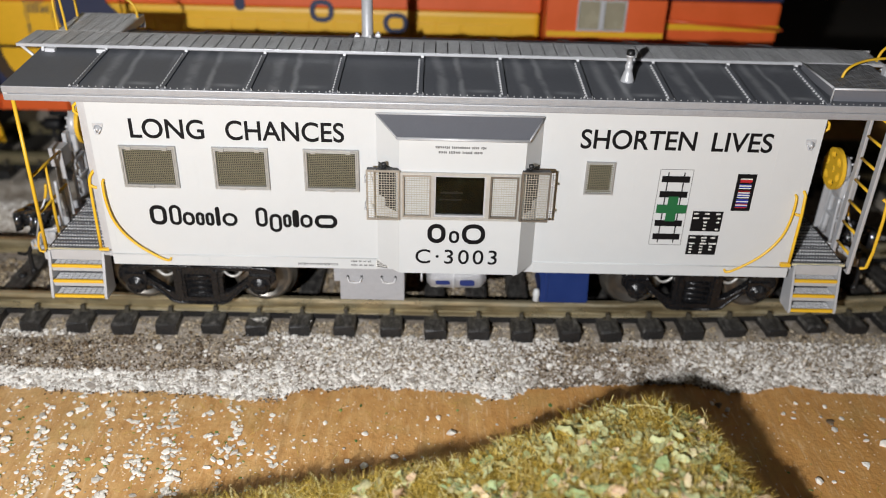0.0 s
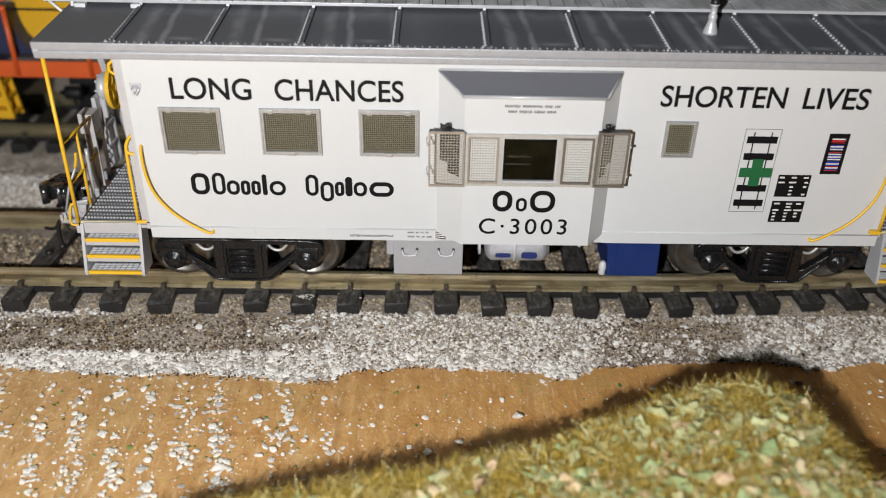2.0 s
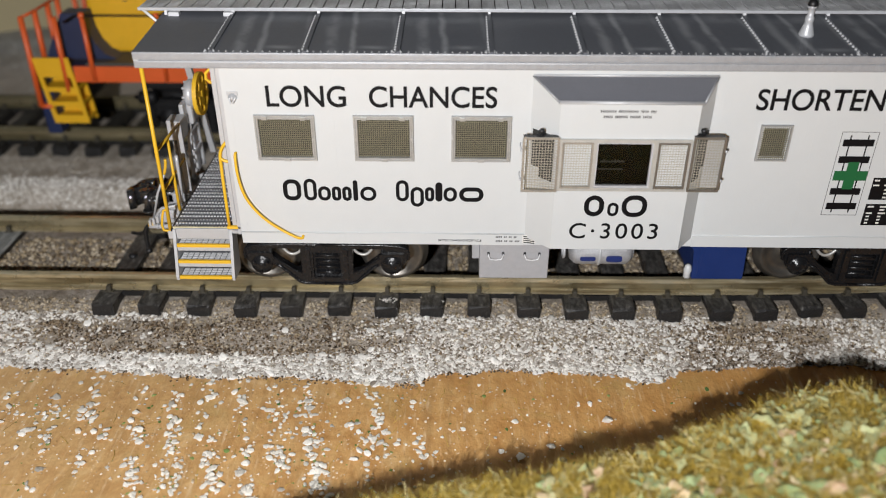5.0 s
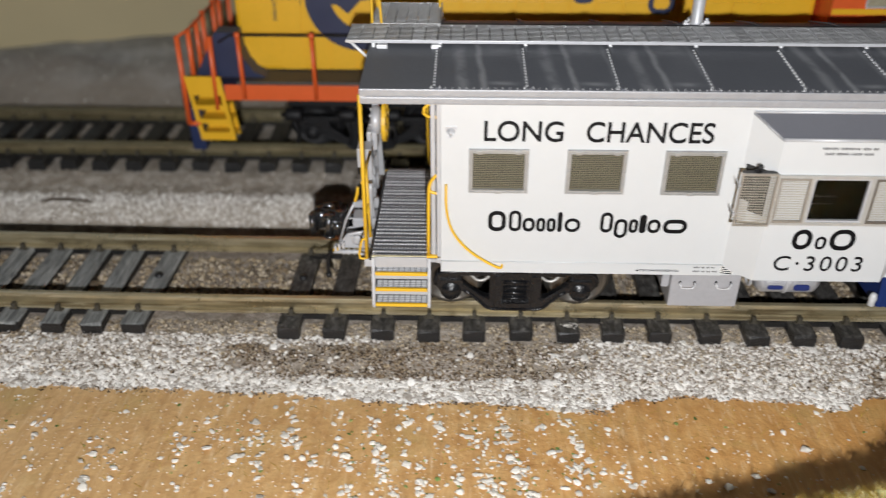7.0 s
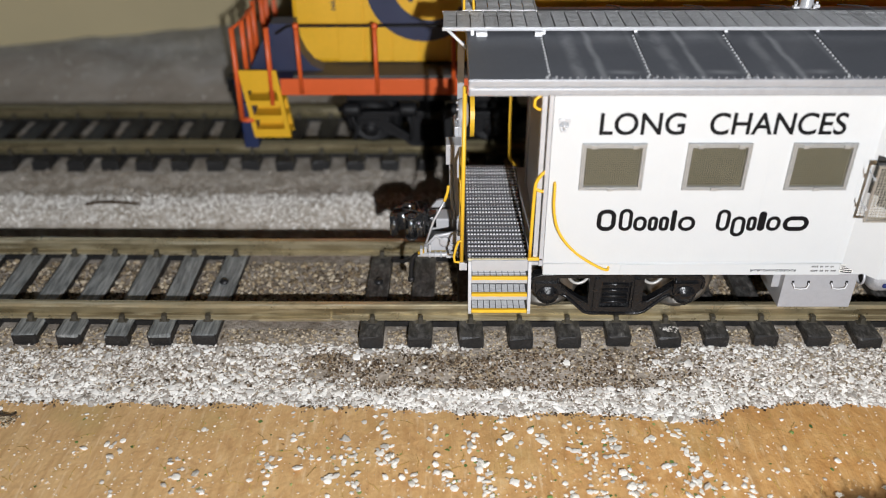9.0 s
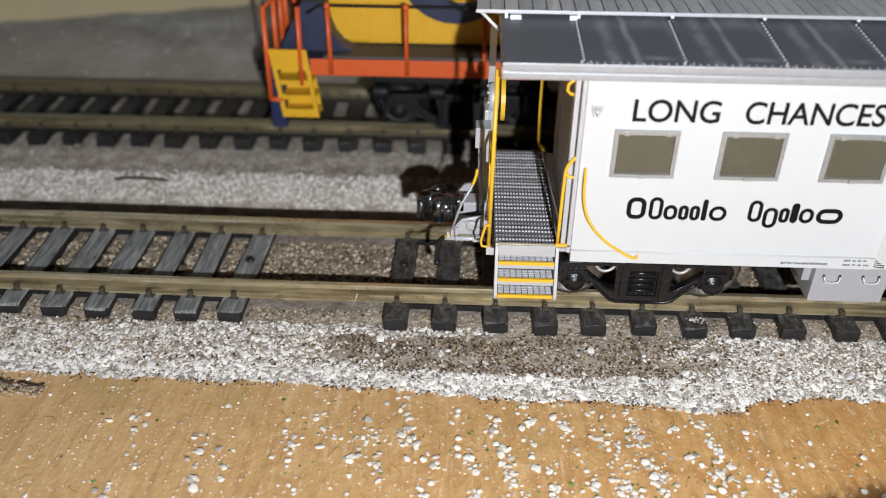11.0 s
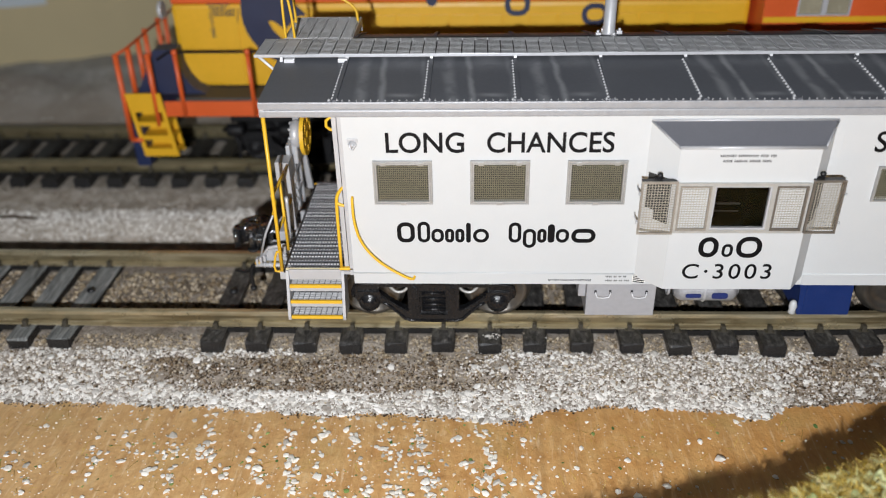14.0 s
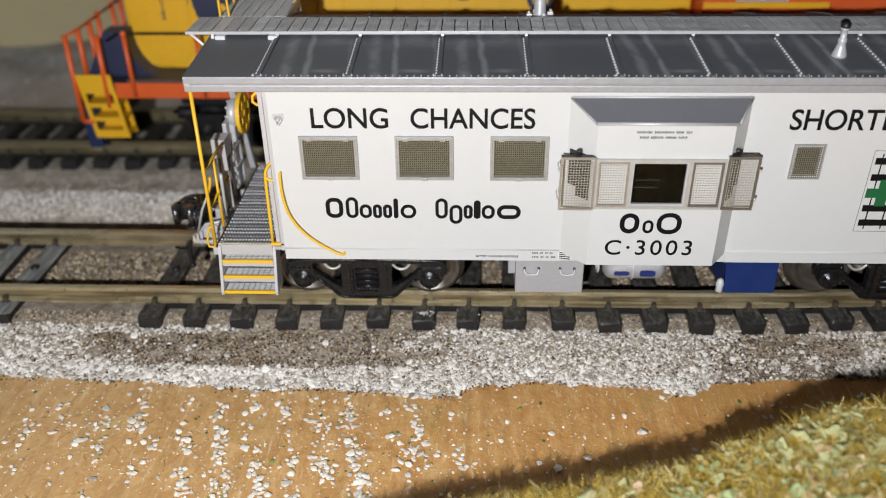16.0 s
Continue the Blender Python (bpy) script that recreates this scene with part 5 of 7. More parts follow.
# bay
bm = bmnew()
pierced(bm, BAY[2], BAY[3], 38.2, 75.4, YB, YB + 1.0, [(7.3, 20.2, 54.9, 66.3)])
bay = part("bay", bm, WHITE, caboose, "white projecting bay with a dark window")
for wall_x, front_x in ((BAY[0], BAY[2]), (BAY[1], BAY[3])):
    s_ = 1 if front_x > wall_x else -1
    bm = bmnew()
    prism(bm, [(wall_x, Y), (front_x, YB), (front_x + s_ * 0.9, YB + 0.9), (wall_x + s_ * 1.4, Y)], "z", 38.2, 75.2)
    # upper corner that follows the sloping roof
    prism(bm, [(wall_x, Y), (front_x, YB), (front_x + s_ * 0.9, YB + 0.9), (wall_x + s_ * 1.4, Y)], "z", 75.2, 75.6)
    vs = [bm.verts.new(q) for q in ((wall_x, Y, 75.6), (front_x, YB, 75.6), (wall_x, Y, 79.2), (wall_x + s_ * 1.2, Y, 75.6), (front_x + s_ * 0.9, YB + 0.9, 75.6), (wall_x + s_ * 1.2, Y, 79.2))]
    for q in ((0, 1, 2), (3, 5, 4), (0, 2, 5, 3), (1, 4, 5, 2), (0, 3, 4, 1)):
        bm.faces.new([vs[i] for i in q])
    side = part("bay_side", bm, WHITE, bay)
    bm = bmnew()
    at = lambda f, d: (wall_x + f * (front_x - wall_x) - s_ * d * 0.72, Y + f * (YB - Y) - d * 0.70)
    prism(bm, [at(0.1, 0.15), at(0.86, 0.15), at(0.86, 0.01), at(0.1, 0.01)], "z", 58.0, 67.2)
    prism(bm, [at(0.4, 0.14), at(0.86, 0.14), at(0.86, 0.012), at(0.4, 0.012)], "z", 55.6, 58.1)
    part("side_pane", bm, DARK_INSIDE, bay, "dark narrow window in the slanted side of the bay")
bm = bmnew()
vs = [bm.verts.new(q) for q in ((BAY[0], Y, 79.3), (BAY[1], Y, 79.3), (BAY[3] + 0.4, YB - 0.45, 75.4), (BAY[2] - 0.4, YB - 0.45, 75.4), (BAY[0], Y, 79.9), (BAY[1], Y, 79.9), (BAY[3] + 0.4, YB - 0.45, 76.0), (BAY[2] - 0.4, YB - 0.45, 76.0))]
for q in ((0, 1, 2, 3), (7, 6, 5, 4), (0, 4, 5, 1), (1, 5, 6, 2), (2, 6, 7, 3), (3, 7, 4, 0)):
    bm.faces.new([vs[i] for i in q])
part("bay_roof", bm, BAY_ROOF, bay, "sloping mid grey roof of the bay")
bm = bmnew()
tube(bm, [(BAY[2] - 0.4, YB - 0.5, 75.8), (BAY[3] + 0.4, YB - 0.5, 75.8)], 0.42)
tube(bm, [(BAY[0], Y - 0.2, 79.9), (BAY[1], Y - 0.2, 79.9)], 0.28)
part("bay_drip_edge", bm, SILVER, bay, "bright silver edge of the bay roof")
for front_x, wall_x in ((BAY[2] - 0.4, BAY[0]), (BAY[3] + 0.4, BAY[1])):
    bm = bmnew()
    tube(bm, [(front_x, YB - 0.5, 75.8), (wall_x, Y - 0.1, 79.7)], 0.26)
    part("bay_roof_edge", bm, EAVE, bay, "dull silver slanting edge of the bay roof")
bm = bmnew()
prism(bm, [(BAY[0], Y), (BAY[1], Y), (BAY[3], YB), (BAY[2], YB)], "z", 37.7, 38.19)
part("bay_floor", bm, WHITE, bay)
bm = bmnew()
box(bm, BAY[2] + 0.1, BAY[3] - 0.1, Y + 3, Y + 3.4, 39, 79)
part("bay_backing", bm, DARK_INSIDE, bay, "dark interior behind the bay window")
# window strip on the bay
bm = bmnew()
pierced(bm, -1.2, 28.8, 54.0, 67.0, YB - 0.75, YB - 0.01, [(-0.6, 6.5, 54.8, 66.4), (7.3, 20.2, 54.9, 66.3), (21.2, 28.3, 54.8, 66.4)])
strip = part("window_strip", bm, PALE_FRAME, bay, "silver frame round the bay window and its screens")
bm = bmnew()
frame_ring(bm, 7.3, 20.2, 54.9, 66.3, YB - 0.5, YB + 0.6, 0.4)
part("window_frame", bm, SILVER, strip, "thin silver inner window frame")
bm = bmnew()
box(bm, 7.65, 19.85, YB + 0.15, YB + 0.4, 55.25, 65.95)
part("window_glass", bm, GLASS, strip, "dark glossy glass")
bm = bmnew()
box(bm, 8.6, 14.4, YB + 2.4, YB + 2.7, 58.1, 58.35)
box(bm, 8.9, 14.6, YB + 2.4, YB + 2.7, 60.0, 60.35)
for x in (9.6, 12.2, 12.9):
    box(bm, x, x + 0.35, YB + 2.3, YB + 2.39, 60.1, 60.8)
part("window_bar", bm, STEEL_GREY, strip, "pale bars seen through the glass")
# the left frame carries the light it catches in a paler bronze
for a, b, frame_m in ((-0.6, 6.5, LIT_BRONZE), (21.2, 28.3, DARK_FRAME)):
    bm = bmnew()
    frame_ring(bm, a, b, 54.8, 66.4, YB - 1.05, YB - 0.3, 0.45)
    part("screen_frame", bm, frame_m, strip, "bronze frame of a fixed wire screen")
    bm = bmnew()
    wires(bm, a + 0.4, b - 0.4, 55.2, 66.0, YB - 0.45, 0.62, 0.055)
    part("screen", bm, PALE_SCREEN, strip, "pale wire screen over the white bay", "stuff")
# hinged screens that stand out to both sides
for a, b, c, d, frame_m in ((-9.6, -1.3, 54.0, 67.7, LIT_BRONZE), (28.9, 36.2, 54.3, 68.0, DARK_FRAME)):
    bm = bmnew()
    frame_ring(bm, a, b, c, d, YB - 1.45, YB - 0.95, 0.48)
    flap = part("hinged_screen", bm, frame_m, bay, "bronze framed wire screen standing out beside the bay")
    bm = bmnew()
    wires(bm, a + 0.5, b - 0.5, c + 0.5, d - 0.5, YB - 1.2, 0.66, 0.055)
    part("screen", bm, PALE_SCREEN, flap, "pale wire screen", "stuff")
    out = a if a < 0 else b
    bm = bmnew()
    sgn = -1 if a < 0 else 1
    for z in (57.2, 64.6):
        cyl(bm, (out, YB - 1.3, z), (out + sgn * 0.5, YB - 1.3, z), 0.35, n=8)
        if a < 0:
            tube(bm, [(out, YB - 1.2, z), (out - 0.5, YB + 0.2, z + 0.4), (out - 0.3, YB + 1.4, z + 0.7)], 0.14, 6, 1)
    part("stay_wire", bm, SILVER, flap, "thin silver stay wires")
    bm = bmnew()
    box(bm, min(a, b) + 0.2, max(a, b) - 0.2, YB - 0.9, YB + 0.6, d - 0.3, d - 0.05)
    kx = a + 4.6 if a < 0 else a + 2.6
    cyl(bm, (kx, YB + 0.4, d - 0.1), (kx, YB + 0.4, d + 0.7), 0.32, n=10)
    lathe(bm, (kx - 0.3, YB + 0.4, d + 0.9), (1, 0, 0.2), ((0.3, -0.6), (0.6, -0.4), (0.6, 0.35), (0.35, 0.6)), 12)
    box(bm, kx - 1.5, kx - 0.5, YB + 0.3, YB + 0.6, d - 0.05, d + 0.25)
    part("lamp_bracket", bm, BLACK, flap, "small black lamp on top of the screen")

# lettering on the side
lettering("lettering", "LONG", -68.5, -50.1, 71.85, 77.05, Y, INK, caboose, "black capitals on the side")
lettering("lettering", "CHANCES", -44.8, -15.4, 71.85, 77.05, Y, INK, caboose, "black capitals on the side")
lettering("lettering", "SHORTEN", 43.7, 72.6, 71.75, 76.95, Y, INK, caboose, "black capitals on the side")
lettering("lettering", "LIVES", 76.7, 91.9, 71.7, 76.9, Y, INK, caboose, "black capitals on the side")
lettering("lettering", "C\u00b73003", 2.8, 24.1, 40.75, 45.0, YB, INK, caboose, "black car number on the bay", 0.004, 1.22)

# plain shapes in place of the company names
K = 0.1415
for a, b, low, high in ((697, 728, 0, 5.7), (733, 755, 0, 5.9), (757, 779, 0, 3.9), (781, 797, 0, 3.9), (799, 815, 0, 3.9), (818, 826, 0, 5.6), (830, 858, 0, 3.9), (892, 914, 0, 5.7), (917, 940, -1.5, 3.9), (942, 958, 0, 3.9), (960, 972, 0, 5.2), (974, 997, 0, 3.9), (1001, 1043, 0, 3.9)):
    bm = bmnew()
    pill(bm, -66.9 + (a - 697) * K, -66.9 + (b - 697) * K, 47.5 + low, 47.5 + high, Y, 0.84 if b - a < 30 else 1.05, 1.9)
    part("company_mark", bm, INK, caboose, "plain black rounded shape in the row of a company mark")
for a, b, low, high in ((5.8, 10.5, 46.9, 52.5), (11.4, 14.0, 47.0, 50.6), (14.7, 20.7, 46.8, 52.6)):
    bm = bmnew()
    pill(bm, a, b, low, high, YB, 1.15 if b - a > 3 else 0.7, 2.6)
    part("company_mark", bm, INK, caboose, "plain black rounded shape in the row of a company mark")


def bars(name, rows, y, material, label, parent=None):
    bm = bmnew()
    for a, b, z, h in rows:
        box(bm, a, b, y - 0.06, y - 0.002, z - h / 2, z + h / 2)
    part(name, bm, material, parent or caboose, label)


r2 = random.Random(8)


def line_of_bars(x0, x1, z, h, words):
    out, x = [], x0
    for wlen in words:
        for _ in range(wlen):
            out.append((x, x + h * 0.75, z, h * r2.uniform(0.8, 1.0)))
            x += h * 1.05
        x += h
    k = (x1 - x0) / (x - x0 - 1.3 * h)
    return [(x0 + (a - x0) * k, x0 + (b - x0) * k, c, d) for a, b, c, d in out]


bars("small_print", line_of_bars(7.4, 19.8, 73.6, 0.62, (8, 10, 4, 3)) + line_of_bars(8.2, 18.9, 72.3, 0.62, (5, 7, 6, 5)), YB, GREY_INK, "two lines of tiny black print on the bay")
lettering("lettering", "BATTERY CHARGING RECEPTACLE", -29.0, -18.2, 36.33, 36.9, Y - 0.28, INK, caboose, "tiny black capitals along the side sill", 0.0)
bars("small_print", line_of_bars(-14.6, -9.4, 37.7, 0.5, (4, 2, 2, 2)) + line_of_bars(-14.6, -8.6, 36.5, 0.5, (4, 2, 2, 3)), Y - 0.28, GREY_INK, "tiny black print along the side sill")
bars("data_plate", [(-7.9, -4.6, 37.3, 2.3)], Y - 0.5, WHITE_INK, "small pale data plate on the sill")
for k in range(4):
    bm = bmnew()
    prism(bm, [(-7.7, 38.2 - 0.55 * k), (-4.9, 37.9 - 0.55 * k), (-4.9, 37.6 - 0.55 * k), (-7.7, 37.95 - 0.55 * k)], "y", Y - 0.6, Y - 0.565)
    part("plate_stripe", bm, INK, caboose, "dark slanting stripe on the data plate")

# emblem: ladder of black ties with a green cross, in a thin grey outline
bars("emblem_outline", [(64.9, 73.4, 66.6, 0.12), (64.9, 73.4, 44.7, 0.12)] + [(64.85, 64.97, 55.65, 22), (73.35, 73.47, 55.65, 22)], Y, GREY_INK, "thin grey outline of the emblem")
bars("emblem_rails", [(67.0, 67.3, 55.6, 20.4), (71.1, 71.4, 55.6, 20.4)], Y - 0.002, INK, "thin black rails of the emblem")
for z in (63.9, 59.6, 51.2, 47.2):
    bars("emblem_tie", [(65.6, 72.8, z, 1.75)], Y - 0.06, INK, "black tie of the emblem")
bars("emblem_cross", [(68.1, 70.7, 55.4, 7.2), (65.4, 68.09, 55.4, 2.5), (70.71, 73.3, 55.4, 2.5)], Y - 0.1, GREEN_INK, "green cross of the emblem")
# black plates with white stencils, and a striped identification plate
# each mark: how far down the plate, how far along it, how many strokes
STENCILS = (((0.7, 0.4, 4), (0.7, 3.3, 4), (0.7, 6.2, 4), (2.0, 0.3, 5), (2.0, 2.9, 6), (2.0, 6.7, 3), (3.2, 3.3, 2), (3.2, 6.6, 2), (4.2, 3.3, 2), (5.25, 3.3, 2), (5.25, 6.6, 2)),
            ((0.7, 0.5, 5), (0.7, 3.5, 5), (0.7, 6.0, 4), (1.6, 3.6, 4), (2.5, 0.5, 5), (2.5, 3.4, 6), (2.5, 5.7, 7), (3.4, 0.7, 2), (3.4, 3.5, 2), (3.4, 6.0, 2), (4.3, 0.7, 2), (4.3, 3.5, 2), (4.3, 6.0, 2), (5.2, 0.7, 2), (5.2, 3.5, 2)))
for (z0, z1), marks in zip(((49.0, 54.9), (41.9, 47.8)), STENCILS):
    bars("stencil_plate", [(75.2, 83.2, (z0 + z1) / 2, z1 - z0)], Y - 0.02, INK, "black plate with white stencil marks")
    rows = []
    for down, along_, strokes in marks:
        step = 0.42 if strokes < 3 else 0.3
        rows += [(75.2 + along_ + step * j, 75.2 + along_ + step * j + step - 0.05, z1 - down, 0.46 * r2.uniform(0.85, 1.0)) for j in range(strokes)]
    bars("stencil_marks", rows, Y - 0.08, WHITE_INK, "rows of tiny white marks")
bars("striped_plate", [(84.9, 89.8, 60.5, 10.5)], Y - 0.02, INK, "black plate with red, white and blue bars")
for down, tall, ink in ((1.35, 0.3, WHITE_INK), (1.85, 0.42, RED_INK), (2.3, 0.14, RED_INK), (2.95, 0.22, BLUE_INK), (3.3, 0.32, WHITE_INK), (3.7, 0.3, BLUE_INK), (4.0, 0.26, WHITE_INK), (4.75, 0.16, RED_INK), (5.25, 0.3, WHITE_INK), (5.6, 0.26, BLUE_INK),
                        (5.95, 0.32, WHITE_INK), (6.3, 0.24, BLUE_INK), (6.6, 0.28, WHITE_INK), (7.3, 0.4, BLUE_INK), (7.75, 0.3, WHITE_INK), (8.1, 0.3, BLUE_INK), (8.5, 0.16, RED_INK), (8.8, 0.28, WHITE_INK), (9.15, 0.26, BLUE_INK), (9.5, 0.2, RED_INK)):
    bars("plate_bar", [(85.8, 88.9, 65.75 - down, tall)], Y - 0.08, ink, "coloured bar")

# marker lamps beside the corners
for x in (-76.2, 101.3):
    bm = bmnew()
    lathe(bm, (x, Y, 74.2), (0, -1, 0), ((0.95, 0), (1.0, 0.3), (0.6, 0.5), (0.5, 1.0), (0.15, 1.2)), 12)
    box(bm, x - 1.3, x + 1.3, Y - 0.25, Y - 0.02, 74.5, 75.6, 0.1)
    tube(bm, [(x - 0.9, Y - 0.3, 74.4), (x - 0.2, Y - 1.0, 72.6), (x + 0.9, Y - 0.3, 74.4)], 0.25, 6, 1)
    part("marker_bracket", bm, SILVER, caboose, "small silver marker bracket")

# roof
EZ, RZ, XL, XR = 85.2, 87.2, -96.9, 122.0
RIBS = [-79.3, -58.4, -37.8, -17.0, 3.5, 24.0, 44.5, 64.5, 84.4, 102.6]
bm = bmnew()
box(bm, XL, XR, Y - 1.6, Y + 0.6, 81.4, 83.2, 0.35)
box(bm, XL, XR, Y - 1.9, Y - 0.2, 83.5, 85.2, 0.25)
box(bm, XL + 0.2, XR - 0.2, Y - 1.2, Y + 0.5, 82.9, 83.8)
part("eave", bm, EAVE, caboose, "dull silver stepped eave")
bm = bmnew()
box(bm, XL, XR, YF - 0.4, YF + 1.7, 79.4, 82.3, 0.3)
part("eave", bm, EAVE, caboose)
for x in (XL, XR - 1.2):
    bm = bmnew()
    prism(bm, [(Y - 1.5, 81.6), (YF + 1.4, 81.0), (YF + 1.4, 82.2), (12.5, 86.4), (8, 87.1), (YC - 6, 87.1), (Y - 1.5, 85.1)], "x", x + 0.02, x + 1.2)
    part("roof_end", bm, SILVER, caboose)
bm = bmnew()
prism(bm, [(Y + 0.5, 82.1), (12, 82.1), (YF - 0.5, 80.0), (YF - 0.5, 80.5), (12, 82.6), (Y + 0.5, 82.6)], "x", XL + 1, XR - 1)
part("roof_ceiling", bm, STEEL_GREY, caboose, "grey underside of the roof")
cuts = [XL] + RIBS + [XR]
for i, (a, b) in enumerate(zip(cuts, cuts[1:])):
    for y0, y1, far in ((Y - 1.7, YC, False), (YC, YF + 1.5, True)):
        bm = bmnew()
        a_, b_ = a + 0.02, b - 0.02
        if far:
            prism(bm, [(YC + 0.01, RZ + 0.4), (8.5, RZ + 0.3), (13, 86.6), (YF + 1.5, 82.4), (YF + 1.5, 81.6), (12, 85.6), (YC + 0.01, RZ - 0.8)], "x", a_, b_)
        else:
            prism(bm, [(Y - 1.75, EZ), (-9, RZ), (YC - 0.01, RZ + 0.4), (YC - 0.01, RZ - 0.8), (Y - 1.75, EZ - 0.9)], "x", a_, b_)
        part("roof_panel", bm, ROOF_CLEAN if far or i in (0, 4, 10) else ROOF_SMEARED, caboose, "" if far else "dark grey roof panel with dull smears" if i not in (0, 4, 10) else "plain dark grey roof panel")


def roof_z(y):
    return EZ + (RZ - EZ) * (y - (Y - 1.75)) / (-9 - (Y - 1.75))


for x in RIBS:
    bm = bmnew()
    prism(bm, [(Y - 1.6, EZ + 0.01), (-9.6, RZ + 0.01), (-9.6, RZ + 0.45), (Y - 1.6, EZ + 0.4)], "x", x - 0.45, x + 0.45)
    part("roof_rib", bm, ROOF_CLEAN, caboose)
    bm = bmnew()
    prism(bm, [(3.6, RZ + 0.3), (8.4, RZ + 0.31), (13, 86.61), (27, 82.9), (27, 83.2), (13.1, 86.95), (8.6, 87.75), (3.6, 87.75)], "x", x - 0.5, x + 0.5)
    part("roof_rib", bm, ROOF_CLEAN, caboose)
bm = bmnew()


def rivet(bm, x, y, z, r=0.2):
    r = 1.3 * r
    vs = [bm.verts.new((x + r * math.cos(a), y + r * math.sin(a), z - 0.06)) for a in (0, 1.57, 3.14, 4.71)]
    top = bm.verts.new((x, y, z + r * 1.3))
    for i in range(4):
        bm.faces.new((vs[i], vs[(i + 1) % 4], top)).smooth = True


for x in RIBS:
    for k in range(14):
        y = Y + 0.2 + 1.55 * k
        rivet(bm, x - 0.75, y, roof_z(y) + 0.05, 0.25 if x < 0 else 0.33)
    rivet(bm, x - 1.3, Y - 1.0, EZ + 0.15, 0.3)
    rivet(bm, x + 0.5, Y - 1.0, EZ + 0.15, 0.3)
x = RIBS[0] - 1.5
while x < XR - 1:
    rivet(bm, x, Y - 1.2, EZ + 0.12, 0.17)
    x += 1.62
part("roof_rivets", bm, BRIGHT, caboose, "rows of tiny bright rivets", kind="stuff")

# running board along the ridge, its end platforms and brackets
bm = bmnew()
for k in range(12):
    box(bm, -1.47, 1.47, -6.1 + 1.02 * k, -6.1 + 1.02 * k + 0.80, 0.0, 0.35)
for x in (-1.2, 1.2):
    box(bm, x - 0.2, x + 0.2, -6.1, 5.9, -0.35, 0.22)
BOARD_ME = mesh_of("grating_panel", bm, GRIT_GREY)
RW0, RW1 = -102.6, 127.8
n_pan = int((RW1 - RW0) / 3.22)
bm = bmnew()
box(bm, RW0, RW1, -9.9, -9.35, 88.0, 88.75, 0.08)
box(bm, RW0, RW1, 2.95, 3.4, 88.0, 88.7, 0.08)
runner = part("running_board", bm, SILVER, caboose, "silver edged walkway along the ridge of the roof")
# dark sheet put under the panels to shade the gaps between them
bm = bmnew()
box(bm, RW0 + 0.4, RW1 - 0.4, -9.3, 2.9, 87.72, 87.95)
part("running_board_base", bm, LOCO_DECK, caboose, "dark sheet standing for the shade in the walkway gaps")
for k in range(n_pan):
    ob = new("grating_panel", BOARD_ME)
    ob.parent = runner
    ob.location = (Vector((RW0 + 1.7 + 3.22 * k, -3.2, 88.45)) - base_of(caboose)) * MM
for x in RIBS + [XL + 1.2, XR - 1.2]:
    bm = bmnew()
    prism(bm, [(-10.6, RZ - 0.6), (-9.2, RZ - 0.2), (-9.2, 88.1), (-9.9, 88.1)], "x", x - 0.35, x + 0.35)
    part("running_board_bracket", bm, BRIGHT, caboose, "bright bracket under the walkway")
for x_end, x_roof, y in ((RW0 + 1.2, XL + 0.2, -9.6), (RW0 + 1.2, XL + 0.2, 2.8), (RW1 - 1.2, XR - 0.2, -9.6)):
    bm = bmnew()
    tube(bm, [(x_end, y, 88.2), (x_roof, y, 83.6)], 0.4, 6)
    part("running_board_strut", bm, BRIGHT, caboose, "bright slanting strut under the end of the walkway")
for x0_, x1_ in ((XL + 2.0, XL + 4.6), (RIBS[0] - 2.2, RIBS[0] + 0.2)):
    bm = bmnew()
    box(bm, x0_, x1_, -11.1, -9.4, 86.8, 87.9, 0.15)
    part("running_board_clamp", bm, BRIGHT, caboose, "bright clamp under the walkway")
